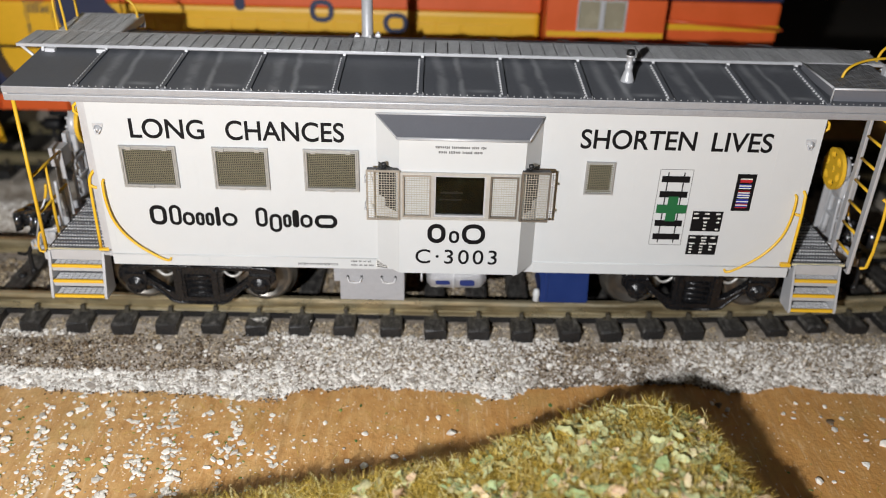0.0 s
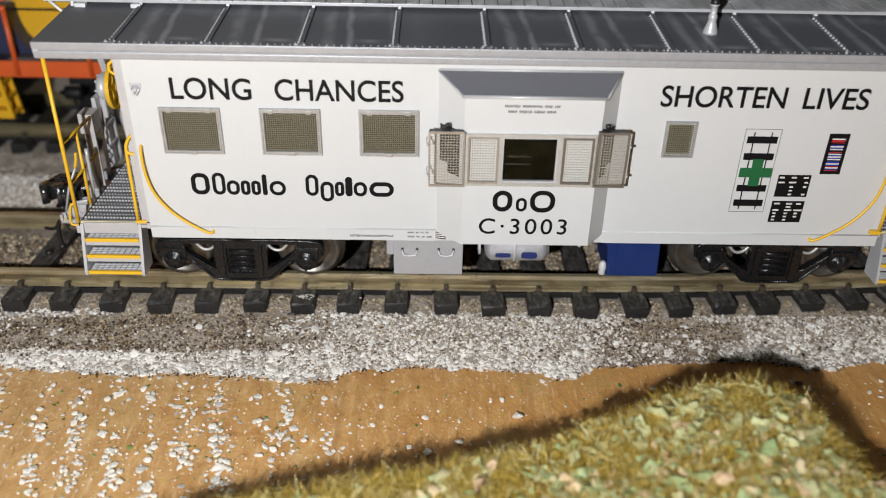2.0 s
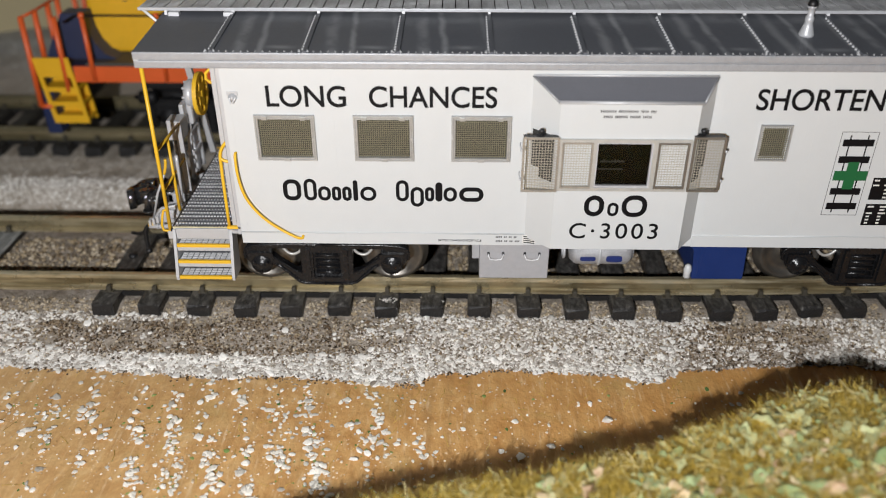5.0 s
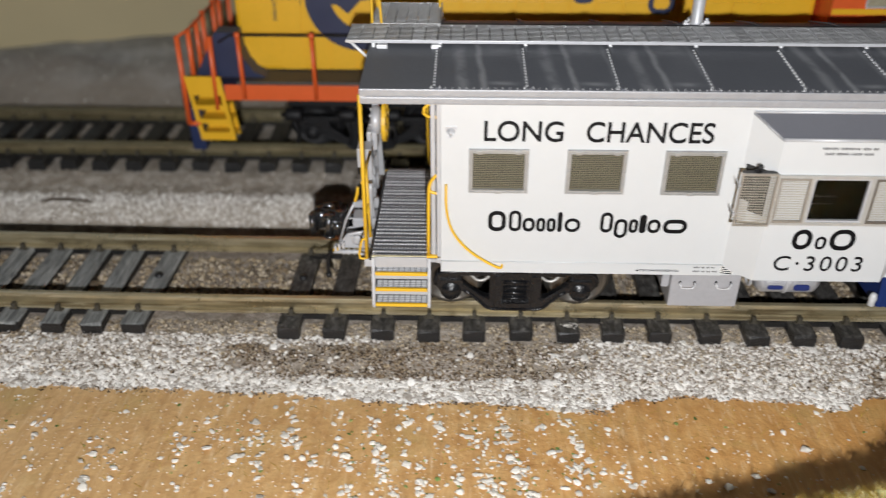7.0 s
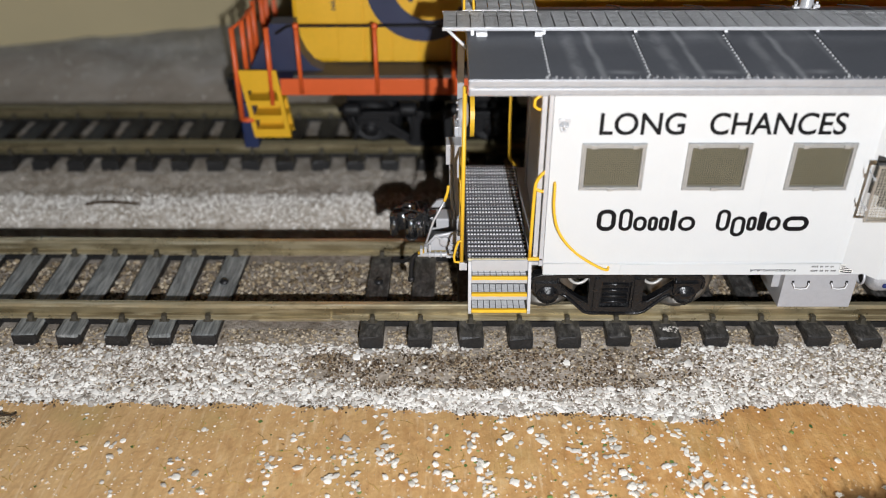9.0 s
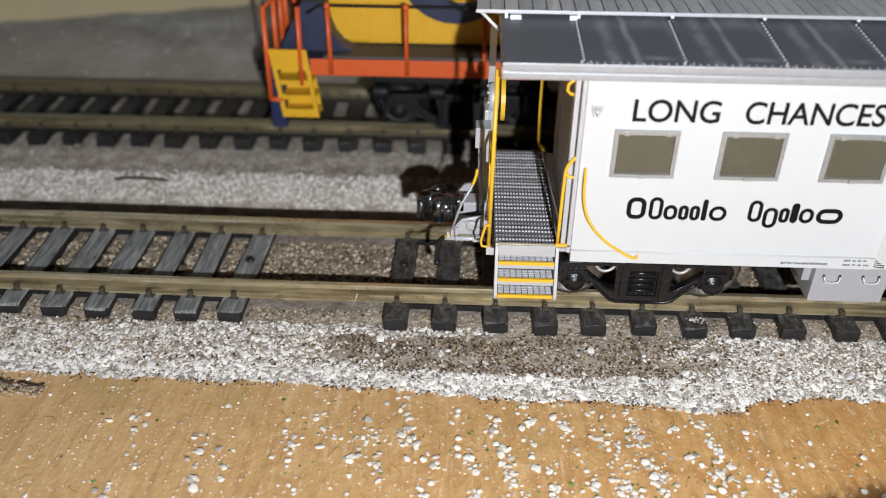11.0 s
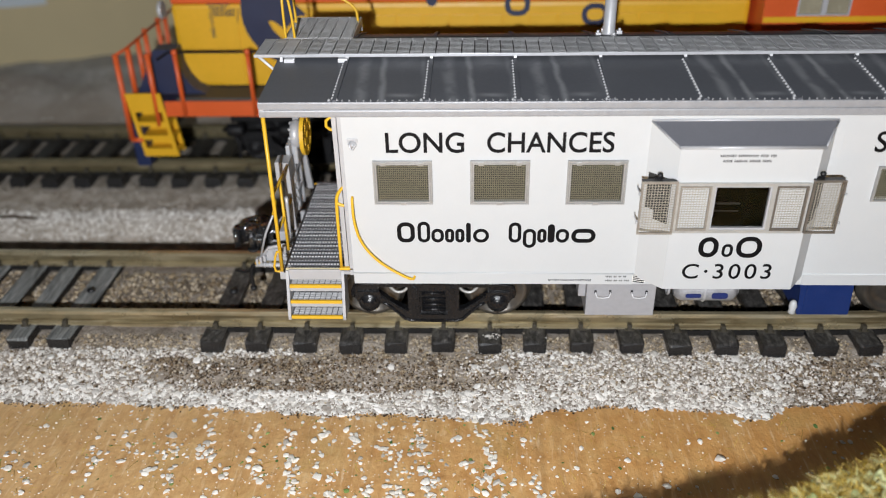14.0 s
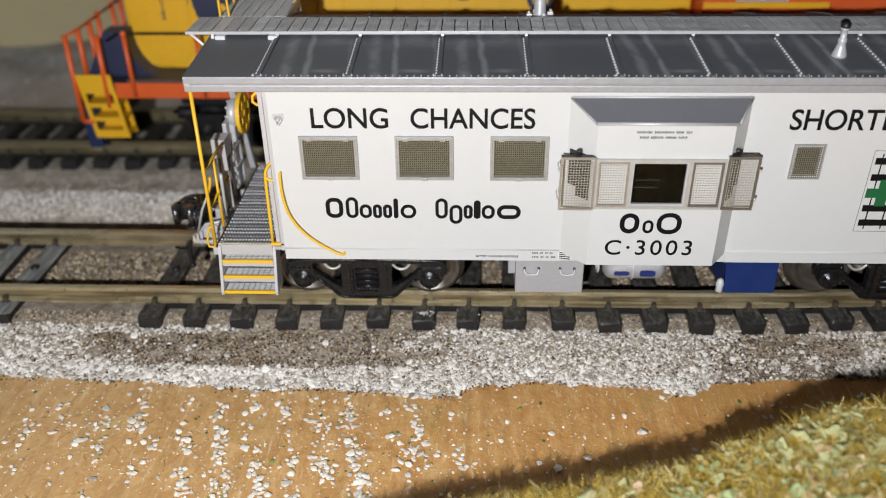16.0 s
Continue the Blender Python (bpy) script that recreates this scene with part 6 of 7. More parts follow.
for x0, x1, y0, y1 in ((-97.8, -79.6, 4.0, 23.6), (103.8, 121.8, -30.4, -10.2)):
    bm = bmnew()
    box(bm, x0, x1, y0, y0 + 0.5, 84.8, 88.6, 0.08)
    box(bm, x0, x1, y1 - 0.5, y1, 84.8, 88.6, 0.08)
    box(bm, x0, x0 + 0.4, y0 + 0.52, y1 - 0.52, 86.4, 88.6, 0.08)
    box(bm, x1 - 0.4, x1, y0 + 0.52, y1 - 0.52, 86.4, 88.6, 0.08)
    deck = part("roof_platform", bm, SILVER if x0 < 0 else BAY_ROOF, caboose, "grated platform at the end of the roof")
    if x0 > 0:
        bm = bmnew()
        tube(bm, [(x0 + 0.2, y0 - 0.1, 85.4), (x0 + 0.2, y0 - 0.1, 88.5), (x1, y0 - 0.1, 88.5)], 0.36, 8)
        tube(bm, [(x0 + 0.2, y0 + 0.3, 88.6), (x0 + 0.2, y1, 88.6)], 0.3, 8)
        part("platform_rim", bm, SILVER, deck, "silver rim of the platform")
    nb = 6
    bm = bmnew()
    wb = (x1 - x0 - 0.9) / nb
    rows = round((y1 - y0 - 1.1) / 1.02)
    for k in range(rows):
        at_y = -(y1 - y0) / 2 + 0.55 + 1.02 * k
        box(bm, -wb / 2 + 0.12, wb / 2 - 0.12, at_y, at_y + 0.8, -0.05, 0.3)
    for x in (-wb / 2 + 0.4, wb / 2 - 0.4):
        box(bm, x - 0.2, x + 0.2, -(y1 - y0) / 2 + 0.55, (y1 - y0) / 2 - 0.55, -0.3, 0.2)
    # panels of the +x platform get the shaded copy
    pm = mesh_of("grating_panel", bm, GRIT_GREY if x0 < 0 else GRIT_SHADED)
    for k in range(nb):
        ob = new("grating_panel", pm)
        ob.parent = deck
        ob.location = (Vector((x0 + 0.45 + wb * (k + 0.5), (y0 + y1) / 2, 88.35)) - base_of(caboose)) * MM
for pts in (
    [(-97.4, 4.6, 88.2), (-97.4, 4.6, 99), (-97.4, 7.5, 102.5), (-97.4, 16, 102.5), (-97.4, 19, 99), (-97.4, 19, 88.2)],
    [(-95.0, 4.6, 88.2), (-95.4, 4.8, 96), (-96.4, 5.2, 101.0), (-97.4, 8, 102.5)],
    [(-80.2, 19.6, 88.2), (-80.4, 19.6, 92.0), (-83.5, 19.6, 94.5), (-90, 20, 96.5), (-97.4, 19, 98.5)],
    [(109.6, -21.5, 88.2), (110.0, -21.6, 90.4), (112.0, -21.0, 91.8), (116, -19.0, 92.4), (121, -17.5, 92.6), (125, -17, 92.4), (126.5, -17, 84)],
    [(119.4, -17.2, 91.6), (120.4, -16.6, 94.2), (122.6, -15.8, 95.6), (126, -15.5, 96.0), (127.5, -15.5, 84)],
):
    bm = bmnew()
    tube(bm, pts, 0.36, 8, 2)
    part("roof_grab", bm, YELLOW, caboose, "yellow grab rail on the roof platform")

# stack and mast
bm = bmnew()
lathe(bm, (55.6, -21, roof_z(-21) - 0.2), (0, 0, 1), ((1.75, 0), (1.7, 0.6), (1.2, 2.2), (0.9, 3.2), (1.0, 3.4), (1.0, 4.4), (0.75, 4.6), (0.75, 6.4), (1.05, 6.5), (1.05, 6.9)), 20)
part("stack", bm, SILVER, caboose, "small silver vent stack on the roof")
bm = bmnew()
lathe(bm, (55.6, -21, roof_z(-21) + 6.6), (0, 0, 1), ((1.0, 0), (1.15, 0.3), (0.9, 1.3), (0.2, 1.5)), 14)
part("stack_cap", bm, BLACK, caboose, "black cap of the stack")
bm = bmnew()
lathe(bm, (-12.4, 10.1, 86.4), (0, 0, 1), ((3.0, 0), (3.0, 0.6), (1.9, 0.9), (1.6, 1.6), (1.55, 30), (1.9, 30.2), (1.9, 33)), 20)
pipe = part("smoke_pipe", bm, SILVER, caboose, "tall plain silver stove pipe")
bm = bmnew()
for a in (0.3, 1.87, 3.44, 5.01):
    c_, s_ = math.cos(a), math.sin(a)
    box(bm, -12.4 + 3.0 * c_ - 0.75, -12.4 + 3.0 * c_ + 0.75, 10.1 + 3.0 * s_ - 0.75, 10.1 + 3.0 * s_ + 0.75, 87.0, 87.9, 0.2)
    cyl(bm, (-12.4 + 3.1 * c_, 10.1 + 3.1 * s_, 87.8), (-12.4 + 3.1 * c_, 10.1 + 3.1 * s_, 88.5), 0.35, n=8)
part("pipe_foot", bm, BRIGHT, pipe, "bolted lugs at the foot of the pipe")

# ---- ends of the caboose ----


def caboose_end(s):
    """Platform, steps, rails and brake gear; s = -1 for the end at -x, 1 for the end at +x."""
    def fx(x):
        return x if s < 0 else 2 * 11.8 - x

    turn_y = 0 if s < 0 else -17.1

    def bx(bm, x0, x1, *rest):
        a, b = sorted((fx(x0), fx(x1)))
        return box(bm, a, b, *rest)

    def tb(bm, pts, *rest):
        return tube(bm, [(fx(p[0]), *p[1:]) for p in pts], *rest)

    # grated deck: plate, cross bars and rows of bright teeth
    # the plate is black to put shade into the open holes of the grating
    bm = bmnew()
    bx(bm, -97.2, -81.8, -29.6, 19.6, 37.3, 38.0)
    deck = part("end_deck", bm, BLACK, caboose, "grey grated end platform over a black plate for its shaded holes")
    y, bar = -29.3, 0
    while y < 19:
        bm = bmnew()
        bx(bm, -96.6, -82.0, y, y + (1.0 if bar % 3 < 2 else 1.8), 38.0, 38.35)
        part("grating_bar", bm, DECK_GREY, deck)
        y += 1.85
        bar += 1
    bm = bmnew()
    y = -29.3
    row = 0
    while y < 19:
        for k in range(18):
            x = -96.3 + 0.8 * k
            if row % 3 < 2:
                bx(bm, x, x + 0.46, y, y + 0.36, 38.3, 38.66)
            else:
                bx(bm, x + 0.1, x + 0.36, y + 0.05, y + 0.3, 38.3, 38.55)
        y += 1.85
        row += 1
    part("grating_teeth", bm, BRIGHT, deck, "rows of bright anti-slip teeth", kind="stuff")
    bm = bmnew()
    bx(bm, -96.4, -81.2, -29.95, -29.62, 38.2, 38.85)
    part("deck_edge", bm, CREAM_EDGE, deck, "worn cream edge strip of the deck")
    bm = bmnew()
    bx(bm, -97.4, -82.0, 19.65, 19.85, 38.0, 38.3)
    part("deck_edge", bm, YELLOW, deck, "yellow edge strip of the deck")

    bm = bmnew()
    bx(bm, -81.7, -78.65, -30.4, 19.6, 37.3, 38.2, 0.1)
    part("door_sill", bm, STEEL_GREY, deck, "plain grey sill before the end door")

    # steps, a little narrower at the +x end
    def sx(bm, x0, x1, *rest):
        k = 1.0 if s < 0 else 0.87
        return bx(bm, -89.2 + (x0 + 89.2) * k, -89.2 + (x1 + 89.2) * k, *rest)

    bm = bmnew()
    for x in (-96.4, -82.0):
        k = 1.0 if s < 0 else 0.87
        ends = sorted((fx(-89.2 + (x + 89.2) * k), fx(-89.2 + (x + 0.75 + 89.2) * k)))
        prism(bm, [(-33.8, 25.3), (-33.9, 26.2), (-30.5, 38.4), (-26.5, 38.1), (-27.5, 25.3)], "x", *ends)
    sx(bm, -95.6, -82.1, -30.5, -30.0, 35.7, 38.7, 0.15)
    steps = part("steps", bm, SILVER, caboose, "silver step unit with yellow tread edges")
    for z, y in ((26.1, -33.75), (30.2, -32.7), (34.4, -31.7)):
        bm = bmnew()
        sx(bm, -95.6, -82.1, y, y + 0.75, z - 0.55, z + 0.3, 0.1)
        part("step_edge", bm, YELLOW, steps, "yellow step edge")
        if z > 27:
            bm = bmnew()
            sx(bm, -95.6, -82.1, y + 0.15, y + 0.65, z - 1.6, z - 0.6, 0.08)
            part("step_flange", bm, SILVER, steps)
        bm = bmnew()
        sx(bm, -95.6, -82.1, y + 0.85, -27.3, z - 0.35, z - 0.1)
        sx(bm, -95.6, -82.1, -27.2, -26.8, z - 0.3, z + 3.4)
        part("step_tread", bm, DECK_GREY, steps)
        bm = bmnew()
        for r_ in range(4):
            for k in range(9):
                sx(bm, -95.35 + 1.46 * k, -94.1 + 1.46 * k, y + 1.02 + 0.9 * r_, y + 1.66 + 0.9 * r_, z - 0.1, z + 0.12)
        part("tread_grating", bm, TREAD_PALE, steps, "bright bars of the open tread", "stuff")

    # curved grab on the side and the bent rail at the corner
    bm = bmnew()
    tb(bm, [(-77.3, Y, 60.2), (-77.3, Y - 1.25, 60.0), (-77.3, Y - 1.3, 54.0), (-76.0, Y - 1.3, 48.0), (-72.0, Y - 1.3, 42.5), (-66.5, Y - 1.3, 38.6), (-63.2, Y - 1.3, 37.0), (-63.0, Y, 37.6)], 0.34, 8, 2)
    part("side_grab", bm, YELLOW, caboose, "long curved yellow grab rail on the side")
    bm = bmnew()
    if s < 0:
        tb(bm, [(-78.7, -30.2, 62.7), (-79.8, -30.4, 62.3), (-81.2, -30.3, 60.3), (-81.6, -30.2, 58.0), (-81.8, -30.3, 39.6)], 0.42, 8, 1)
        tb(bm, [(-81.6, -30.2, 58.2), (-80.2, -30.4, 57.4), (-78.7, -30.2, 57.6)], 0.4, 8, 1)
        bx(bm, -82.3, -78.7, -30.9, -30.05, 38.9, 39.6, 0.15)
    else:
        tb(bm, [(-78.4, -29.0, 61.0), (-79.2, -31.0, 61.5), (-79.8, -32.2, 60.0), (-79.8, -32.2, 40.2)], 0.42, 8, 1)
        tb(bm, [(-79.6, -32.2, 54.6), (-78.2, -30.8, 54.6)], 0.4)
        bx(bm, -80.3, -77.6, -32.6, -31.4, 39.2, 40.2, 0.15)
    part("corner_rail", bm, YELLOW, caboose, "yellow bent handrail beside the steps")
    bm = bmnew()
    bx(bm, -79.6, -78.65, -30.9, -28.2, 37.4, 81.4, 0.1)
    bx(bm, -81.0, -79.9, -30.0, -28.8, 38.3, 81.4, 0.1)
    bx(bm, -79.8, -78.65, -17.0, -15.6, 38.2, 80.0, 0.1)
    bx(bm, -79.8, -78.65, 9.6, 11.0, 38.2, 80.0, 0.1)
    bx(bm, -79.3, -78.65, -15.5, 9.5, 38.2, 78)
    part("door_post", bm, SILVER, caboose, "thin silver posts beside the end door")
    bm = bmnew()
    tb(bm, [(-83.6, 19.4, 81.5), (-83.9, 19.4, 80), (-83.9, 19.4, 42), (-82.6, 19.0, 39.6), (-81.6, 19.0, 39.2)], 0.5, 8, 1)
    part("door_grab", bm, YELLOW, caboose, "yellow grab rail by the end door")
    bm = bmnew()
    tb(bm, [(-79, -28, 80.0), (-82.4, -28.6, 79.6), (-82.6, -28.6, 76.8), (-79, -28, 76.3)], 0.38, 8, 1)
    part("door_grab", bm, YELLOW, caboose, "yellow grab rail by the end door")

    # brake stand with its hand wheel
    wx, wy, wz = -95.1, 4.2 + turn_y, 61.5 + (0 if s < 0 else -1.6)
    bm = bmnew()
    rim = [(5.9 * math.cos(radians(10 * k)), 5.9 * math.sin(radians(10 * k))) for k in range(36)]
    ovals = []
    for h_ in range(6):
        c_, s_ = math.cos(radians(60 * h_ + 15)), math.sin(radians(60 * h_ + 15))
        ovals.append([(c_ * (3.9 + 1.05 * math.cos(a)) - s_ * 1.5 * math.sin(a), s_ * (3.9 + 1.05 * math.cos(a)) + c_ * 1.5 * math.sin(a)) for a in [2 * math.pi * k / 12 for k in range(12)]])
    plate(bm, rim, ovals, -0.55, 0.55)
    for v_ in bm.verts:
        v_.co = (fx(wx) + v_.co.y, wy + v_.co.x, wz + v_.co.z)
    cyl(bm, (fx(wx - 2.4), wy, wz), (fx(wx + 0.8), wy, wz), 1.0, n=12)
    part("brake_wheel", bm, YELLOW, caboose, "yellow brake hand wheel with holes")
    bm = bmnew()
    lathe(bm, (fx(wx - 2.2), wy, wz), (1, 0, 0), ((3.4, -1.5), (3.9, -0.8), (3.9, 0.6), (2.6, 1.3)), 22)
    bx(bm, wx - 4.8, wx - 2.0, wy - 3.0, wy + 3.0, wz - 8, wz - 1, 0.8)
    bx(bm, wx - 4.9, wx - 3.3, wy - 1.6, wy + 1.6, 38.4, wz - 6, 0.4)
    tb(bm, [(wx - 3.4, wy - 2.5, 54), (wx - 4.2, wy - 4, 46), (wx - 4.2, wy - 4, 37.4)], 0.5, 8, 1)
    tb(bm, [(wx - 3.4, wy + 2.8, 58), (wx - 3.9, wy + 4.0, 48), (wx - 3.7, wy + 4.0, 38.4)], 0.9, 8, 1)
    # ribs, boss and cover bolts of the housing, with a curved lever beside the post
    for k in range(8):
        a = 2 * math.pi * k / 8
        cyl(bm, (fx(wx - 3.2), wy + 3.2 * math.cos(a), wz + 3.2 * math.sin(a)), (fx(wx - 4.1), wy + 3.2 * math.cos(a), wz + 3.2 * math.sin(a)), 0.4, n=6)
    torus(bm, (fx(wx - 3.5), wy, wz), (1, 0, 0), 2.0, 0.4, 18, 6)
    for z in (44.5, 50.5):
        bx(bm, wx - 5.2, wx - 3.0, wy - 3.6, wy + 3.6, z, z + 1.1, 0.2)
    bx(bm, wx - 4.6, wx - 3.4, wy - 6.0, wy - 3.2, 52.0, 60.5, 0.3)
    part("brake_stand", bm, SILVER, caboose, "silver brake housing and stand")
    # chain down to the deck
    for k in range(9 if s < 0 else 0):
        bm = bmnew()
        torus(bm, (fx(wx - 3.9), wy - 3.6 + 0.15 * (k % 2), 51.5 - 1.45 * k), (1, 0, 0) if k % 2 else (0, 1, 0), 0.62, 0.2, 10, 5)
        part("chain_link", bm, SILVER, caboose)
    bm = bmnew()
    by = -7.0 if s < 0 else -4.4
    bx(bm, -101.9, -97.95, by, by + 5.0, 52.4, 58.0, 0.25)
    bx(bm, -99.6, -97.9, by - 0.6, by - 0.02, 37.5, 58.1, 0.1)
    tb(bm, [(-100.6, by + 0.6, 52.2), (-100.4, by, 44), (-99.7, by - 1.0, 37)], 0.55, 8, 1)
    part("end_box", bm, STEEL_GREY, caboose, "plain grey box on the end railing")
    if s < 0:
        bm = bmnew()
        prism(bm, [(16.6, 38.2), (18.0, 38.2), (2.8, 81.3), (1.4, 81.3)], "x", -98.9, -97.2)
        part("end_brace", bm, SILVER, caboose, "silver slanting bar behind the brake wheel")

    # coupler, air line and draft gear
    bm = bmnew()
    bx(bm, -106, -88, -5.2, 0.4, 31.8, 35.4, 0.5)
    for y0 in (-13.8, 4.6):
        prism(bm, [(fx(-98), 31), (fx(-98), 36.8), (fx(-104.5), 35.4), (fx(-107), 32.2), (fx(-106.5), 31)], "y", y0, y0 + 0.8)
    bx(bm, -106.5, -98, -13.0, 4.6, 30.6, 31.6, 0.2)
    lathe(bm, (fx(-102.2), -14.1, 33.8), (0, -1, 0), ((1.45, -0.3), (1.45, 0.3), (1.1, 0.5), (0.5, 0.6)), 16)
    part("coupler_bracket", bm, STEEL_GREY, caboose, "grey gusset plates beside the coupler")
    bm = bmnew()
    tb(bm, [(-98, -14.2, 37.0), (-104.6, -14.2, 35.6), (-107.2, -14.2, 32.3)], 0.42, 6)
    tb(bm, [(-98, -14.2, 31.6), (-104.4, -14.2, 35.4)], 0.36, 6)
    tb(bm, [(-98, -15, 30.6), (-104, -15.4, 30.6), (-107.5, -14.6, 30.2), (-109.5, -13.5, 29.5)], 0.62, 8, 1)
    for k in range(6):
        torus(bm, (fx(-98.8 - 1.45 * k), -15.2, 30.6), (1, 0, 0), 0.72, 0.24, 12, 6)
    for k in range(3):
        bx(bm, -108.6 + 1.1 * k, -107.9 + 1.1 * k, -15.4, -13.6, 30.6 + 0.5 * k, 32.4 + 0.6 * k, 0.15)
    bx(bm, -101.6, -100.6, -16.0, -14.4, 29.9, 31.5, 0.15)
    tb(bm, [(-107.0, -14.2, 33.5), (-105.0, -14.0, 40.0), (-102.0, -14.0, 46.2)], 0.32, 6)
    tb(bm, [(-97.6, -15.5, 52), (-97.8, -15.6, 44), (-98.4, -15.2, 38)], 0.5, 8, 1)
    part("draft_gear", bm, SILVER, caboose, "silver air line and coupler bracket")
    bm = bmnew()
    bx(bm, -109, -104, -5.2, -0.2, 32.2, 35.6, 0.5)

    def arc(cx_, cy_, inner, outer, a0, a1, z0, z1):
        """A curved jaw seen from above, standing from z0 to z1."""
        angles = [radians(a0 + (a1 - a0) * k / 9) for k in range(10)]
        ring = [(fx(cx_ + outer * math.cos(q)), cy_ + outer * math.sin(q)) for q in angles] + [(fx(cx_ + inner * math.cos(q)), cy_ + inner * math.sin(q)) for q in angles[::-1]]
        prism(bm, ring, "z", z0, z1)

    # head, guard arm behind and the hooked knuckle in front, with its pin and lugs
    prism(bm, [(fx(-106.5), -6.4), (fx(-106.5), 1.2), (fx(-109.0), 3.0), (fx(-111.6), 2.6), (fx(-111.2), -0.2), (fx(-110.4), -3.4), (fx(-111.0), -7.2), (fx(-109.0), -8.2)], "z", 31.8, 36.4)
    arc(-111.4, -1.4, 3.0, 4.6, 60, 178, 31.9, 36.2)
    arc(-113.2, -5.6, 1.7, 3.7, -60, 215, 31.4, 36.8)
    arc(-113.2, -5.6, 3.3, 4.0, -40, 120, 33.2, 35.0)
    bmesh.ops.bevel(bm, geom=[e for e in bm.edges if len(e.link_faces) == 2 and e.calc_face_angle(0) > 1.0], offset=0.35, segments=3, affect="EDGES")
    for f_ in bm.faces:
        f_.smooth = True
    cyl(bm, (fx(-111.0), -7.6, 30.6), (fx(-111.0), -7.6, 37.9), 0.85, n=12)
    torus(bm, (fx(-111.0), -7.6, 37.3), (0, 0, 1), 1.3, 0.45, 16, 6)
    torus(bm, (fx(-111.0), -7.6, 31.2), (0, 0, 1), 1.3, 0.45, 16, 6)
    lathe(bm, (fx(-108.6), -7.9, 34.2), (0, -1, 0), ((1.3, -0.4), (1.3, 0.5), (0.8, 0.9), (0.2, 1.0)), 14)
    for k in range(3):
        tb(bm, [(-107.6 - 0.9 * k, -8.3, 31.8), (-107.4 - 0.9 * k, -8.9, 33.6), (-107.9 - 0.9 * k, -7.8, 36.6)], 0.26, 6, 1)
    tb(bm, [(-107.5, -6.0, 36.6), (-110.0, -4.0, 37.4), (-113.5, -3.2, 37.2)], 0.3, 6, 1)
    part("coupler", bm, GLOSS_BLACK, caboose, "glossy black knuckle coupler")
    bm = bmnew()
    tb(bm, [(-108.5, -14, 30.4), (-110.5, -13.5, 29), (-111.2, -13, 25), (-111.2, -12.6, 21.5)], 0.62, 8, 2)
    tb(bm, [(-110.0, -13.5, 29), (-113.0, -11, 25.5), (-116.5, -9, 24.8)], 0.5, 8, 1)
    lathe(bm, (fx(-111.2), -12.6, 21.8), (0, 0, -1), ((0.7, 0), (0.95, 0.2), (0.95, 1.2), (0.5, 1.5)), 10)
    part("air_hose", bm, BLACK, caboose, "black rubber air hose")
    bm = bmnew()
    tb(bm, [(-109.0, -13.9, 30.2), (-107.6, -14.3, 30.9)], 0.62)
    tb(bm, [(-102.2, -14.0, 45.8), (-101.4, -14.0, 48.4), (-101.2, -14.0, 50.2)], 0.42, 6, 1)
    part("hose_valve", bm, YELLOW, caboose, "small yellow valve")


caboose_end(-1)
caboose_end(1)

# near corner of the -x end: post and end railing
bm = bmnew()
tube(bm, [(-98.0, -27.6, 36.2), (-97.6, -27.3, 81.5)], 0.5)
part("corner_post", bm, YELLOW, caboose, "yellow corner post")
bm = bmnew()
tube(bm, [(-98.2, -27.0, 58.2), (-98.2, -7.9, 57.6)], 0.4)
tube(bm, [(-98.1, -27.3, 47.7), (-98.3, -7.9, 47.4)], 0.4)
tube(bm, [(-98.3, -17.6, 57.8), (-97.9, -19.0, 37.8)], 0.42)
tube(bm, [(-98.0, -27.8, 42.6), (-99.0, -27.8, 42.4), (-100.2, -27.8, 36.7), (-98.2, -27.8, 36.4)], 0.32, 8, 1)
part("end_railing", bm, YELLOW, caboose, "yellow two-bar railing across the end")
bm = bmnew()
box(bm, -98.6, -96.6, -28.4, -27.1, 34.4, 36.6, 0.2)
part("post_foot", bm, SILVER, caboose)
# ladder at the near corner of the +x end
for y in (-29.2, -19.0):
    bm = bmnew()
    box(bm, 121.0, 121.9, y - 1.0, y + 1.0, 36, 91, 0.2)
    part("ladder_stile", bm, SILVER, caboose, "silver side of the end ladder")
for k in range(8):
    z = 41 + 6.3 * k
    bm = bmnew()
    tube(bm, [(121.5, -28.4, z), (121.5, -19.8, z)], 0.4)
    part("ladder_rung", bm, YELLOW, caboose, "yellow ladder rung")
bm = bmnew()
tube(bm, [(124.0, -31.2, 59.5), (125.2, -32.2, 58.5), (125.2, -32.2, 39.5), (123.6, -31.2, 38.5)], 0.45, 8, 1)
part("ladder_grab", bm, YELLOW, caboose, "yellow grab rail beside the ladder")

# ---- trucks and gear under the floor ----


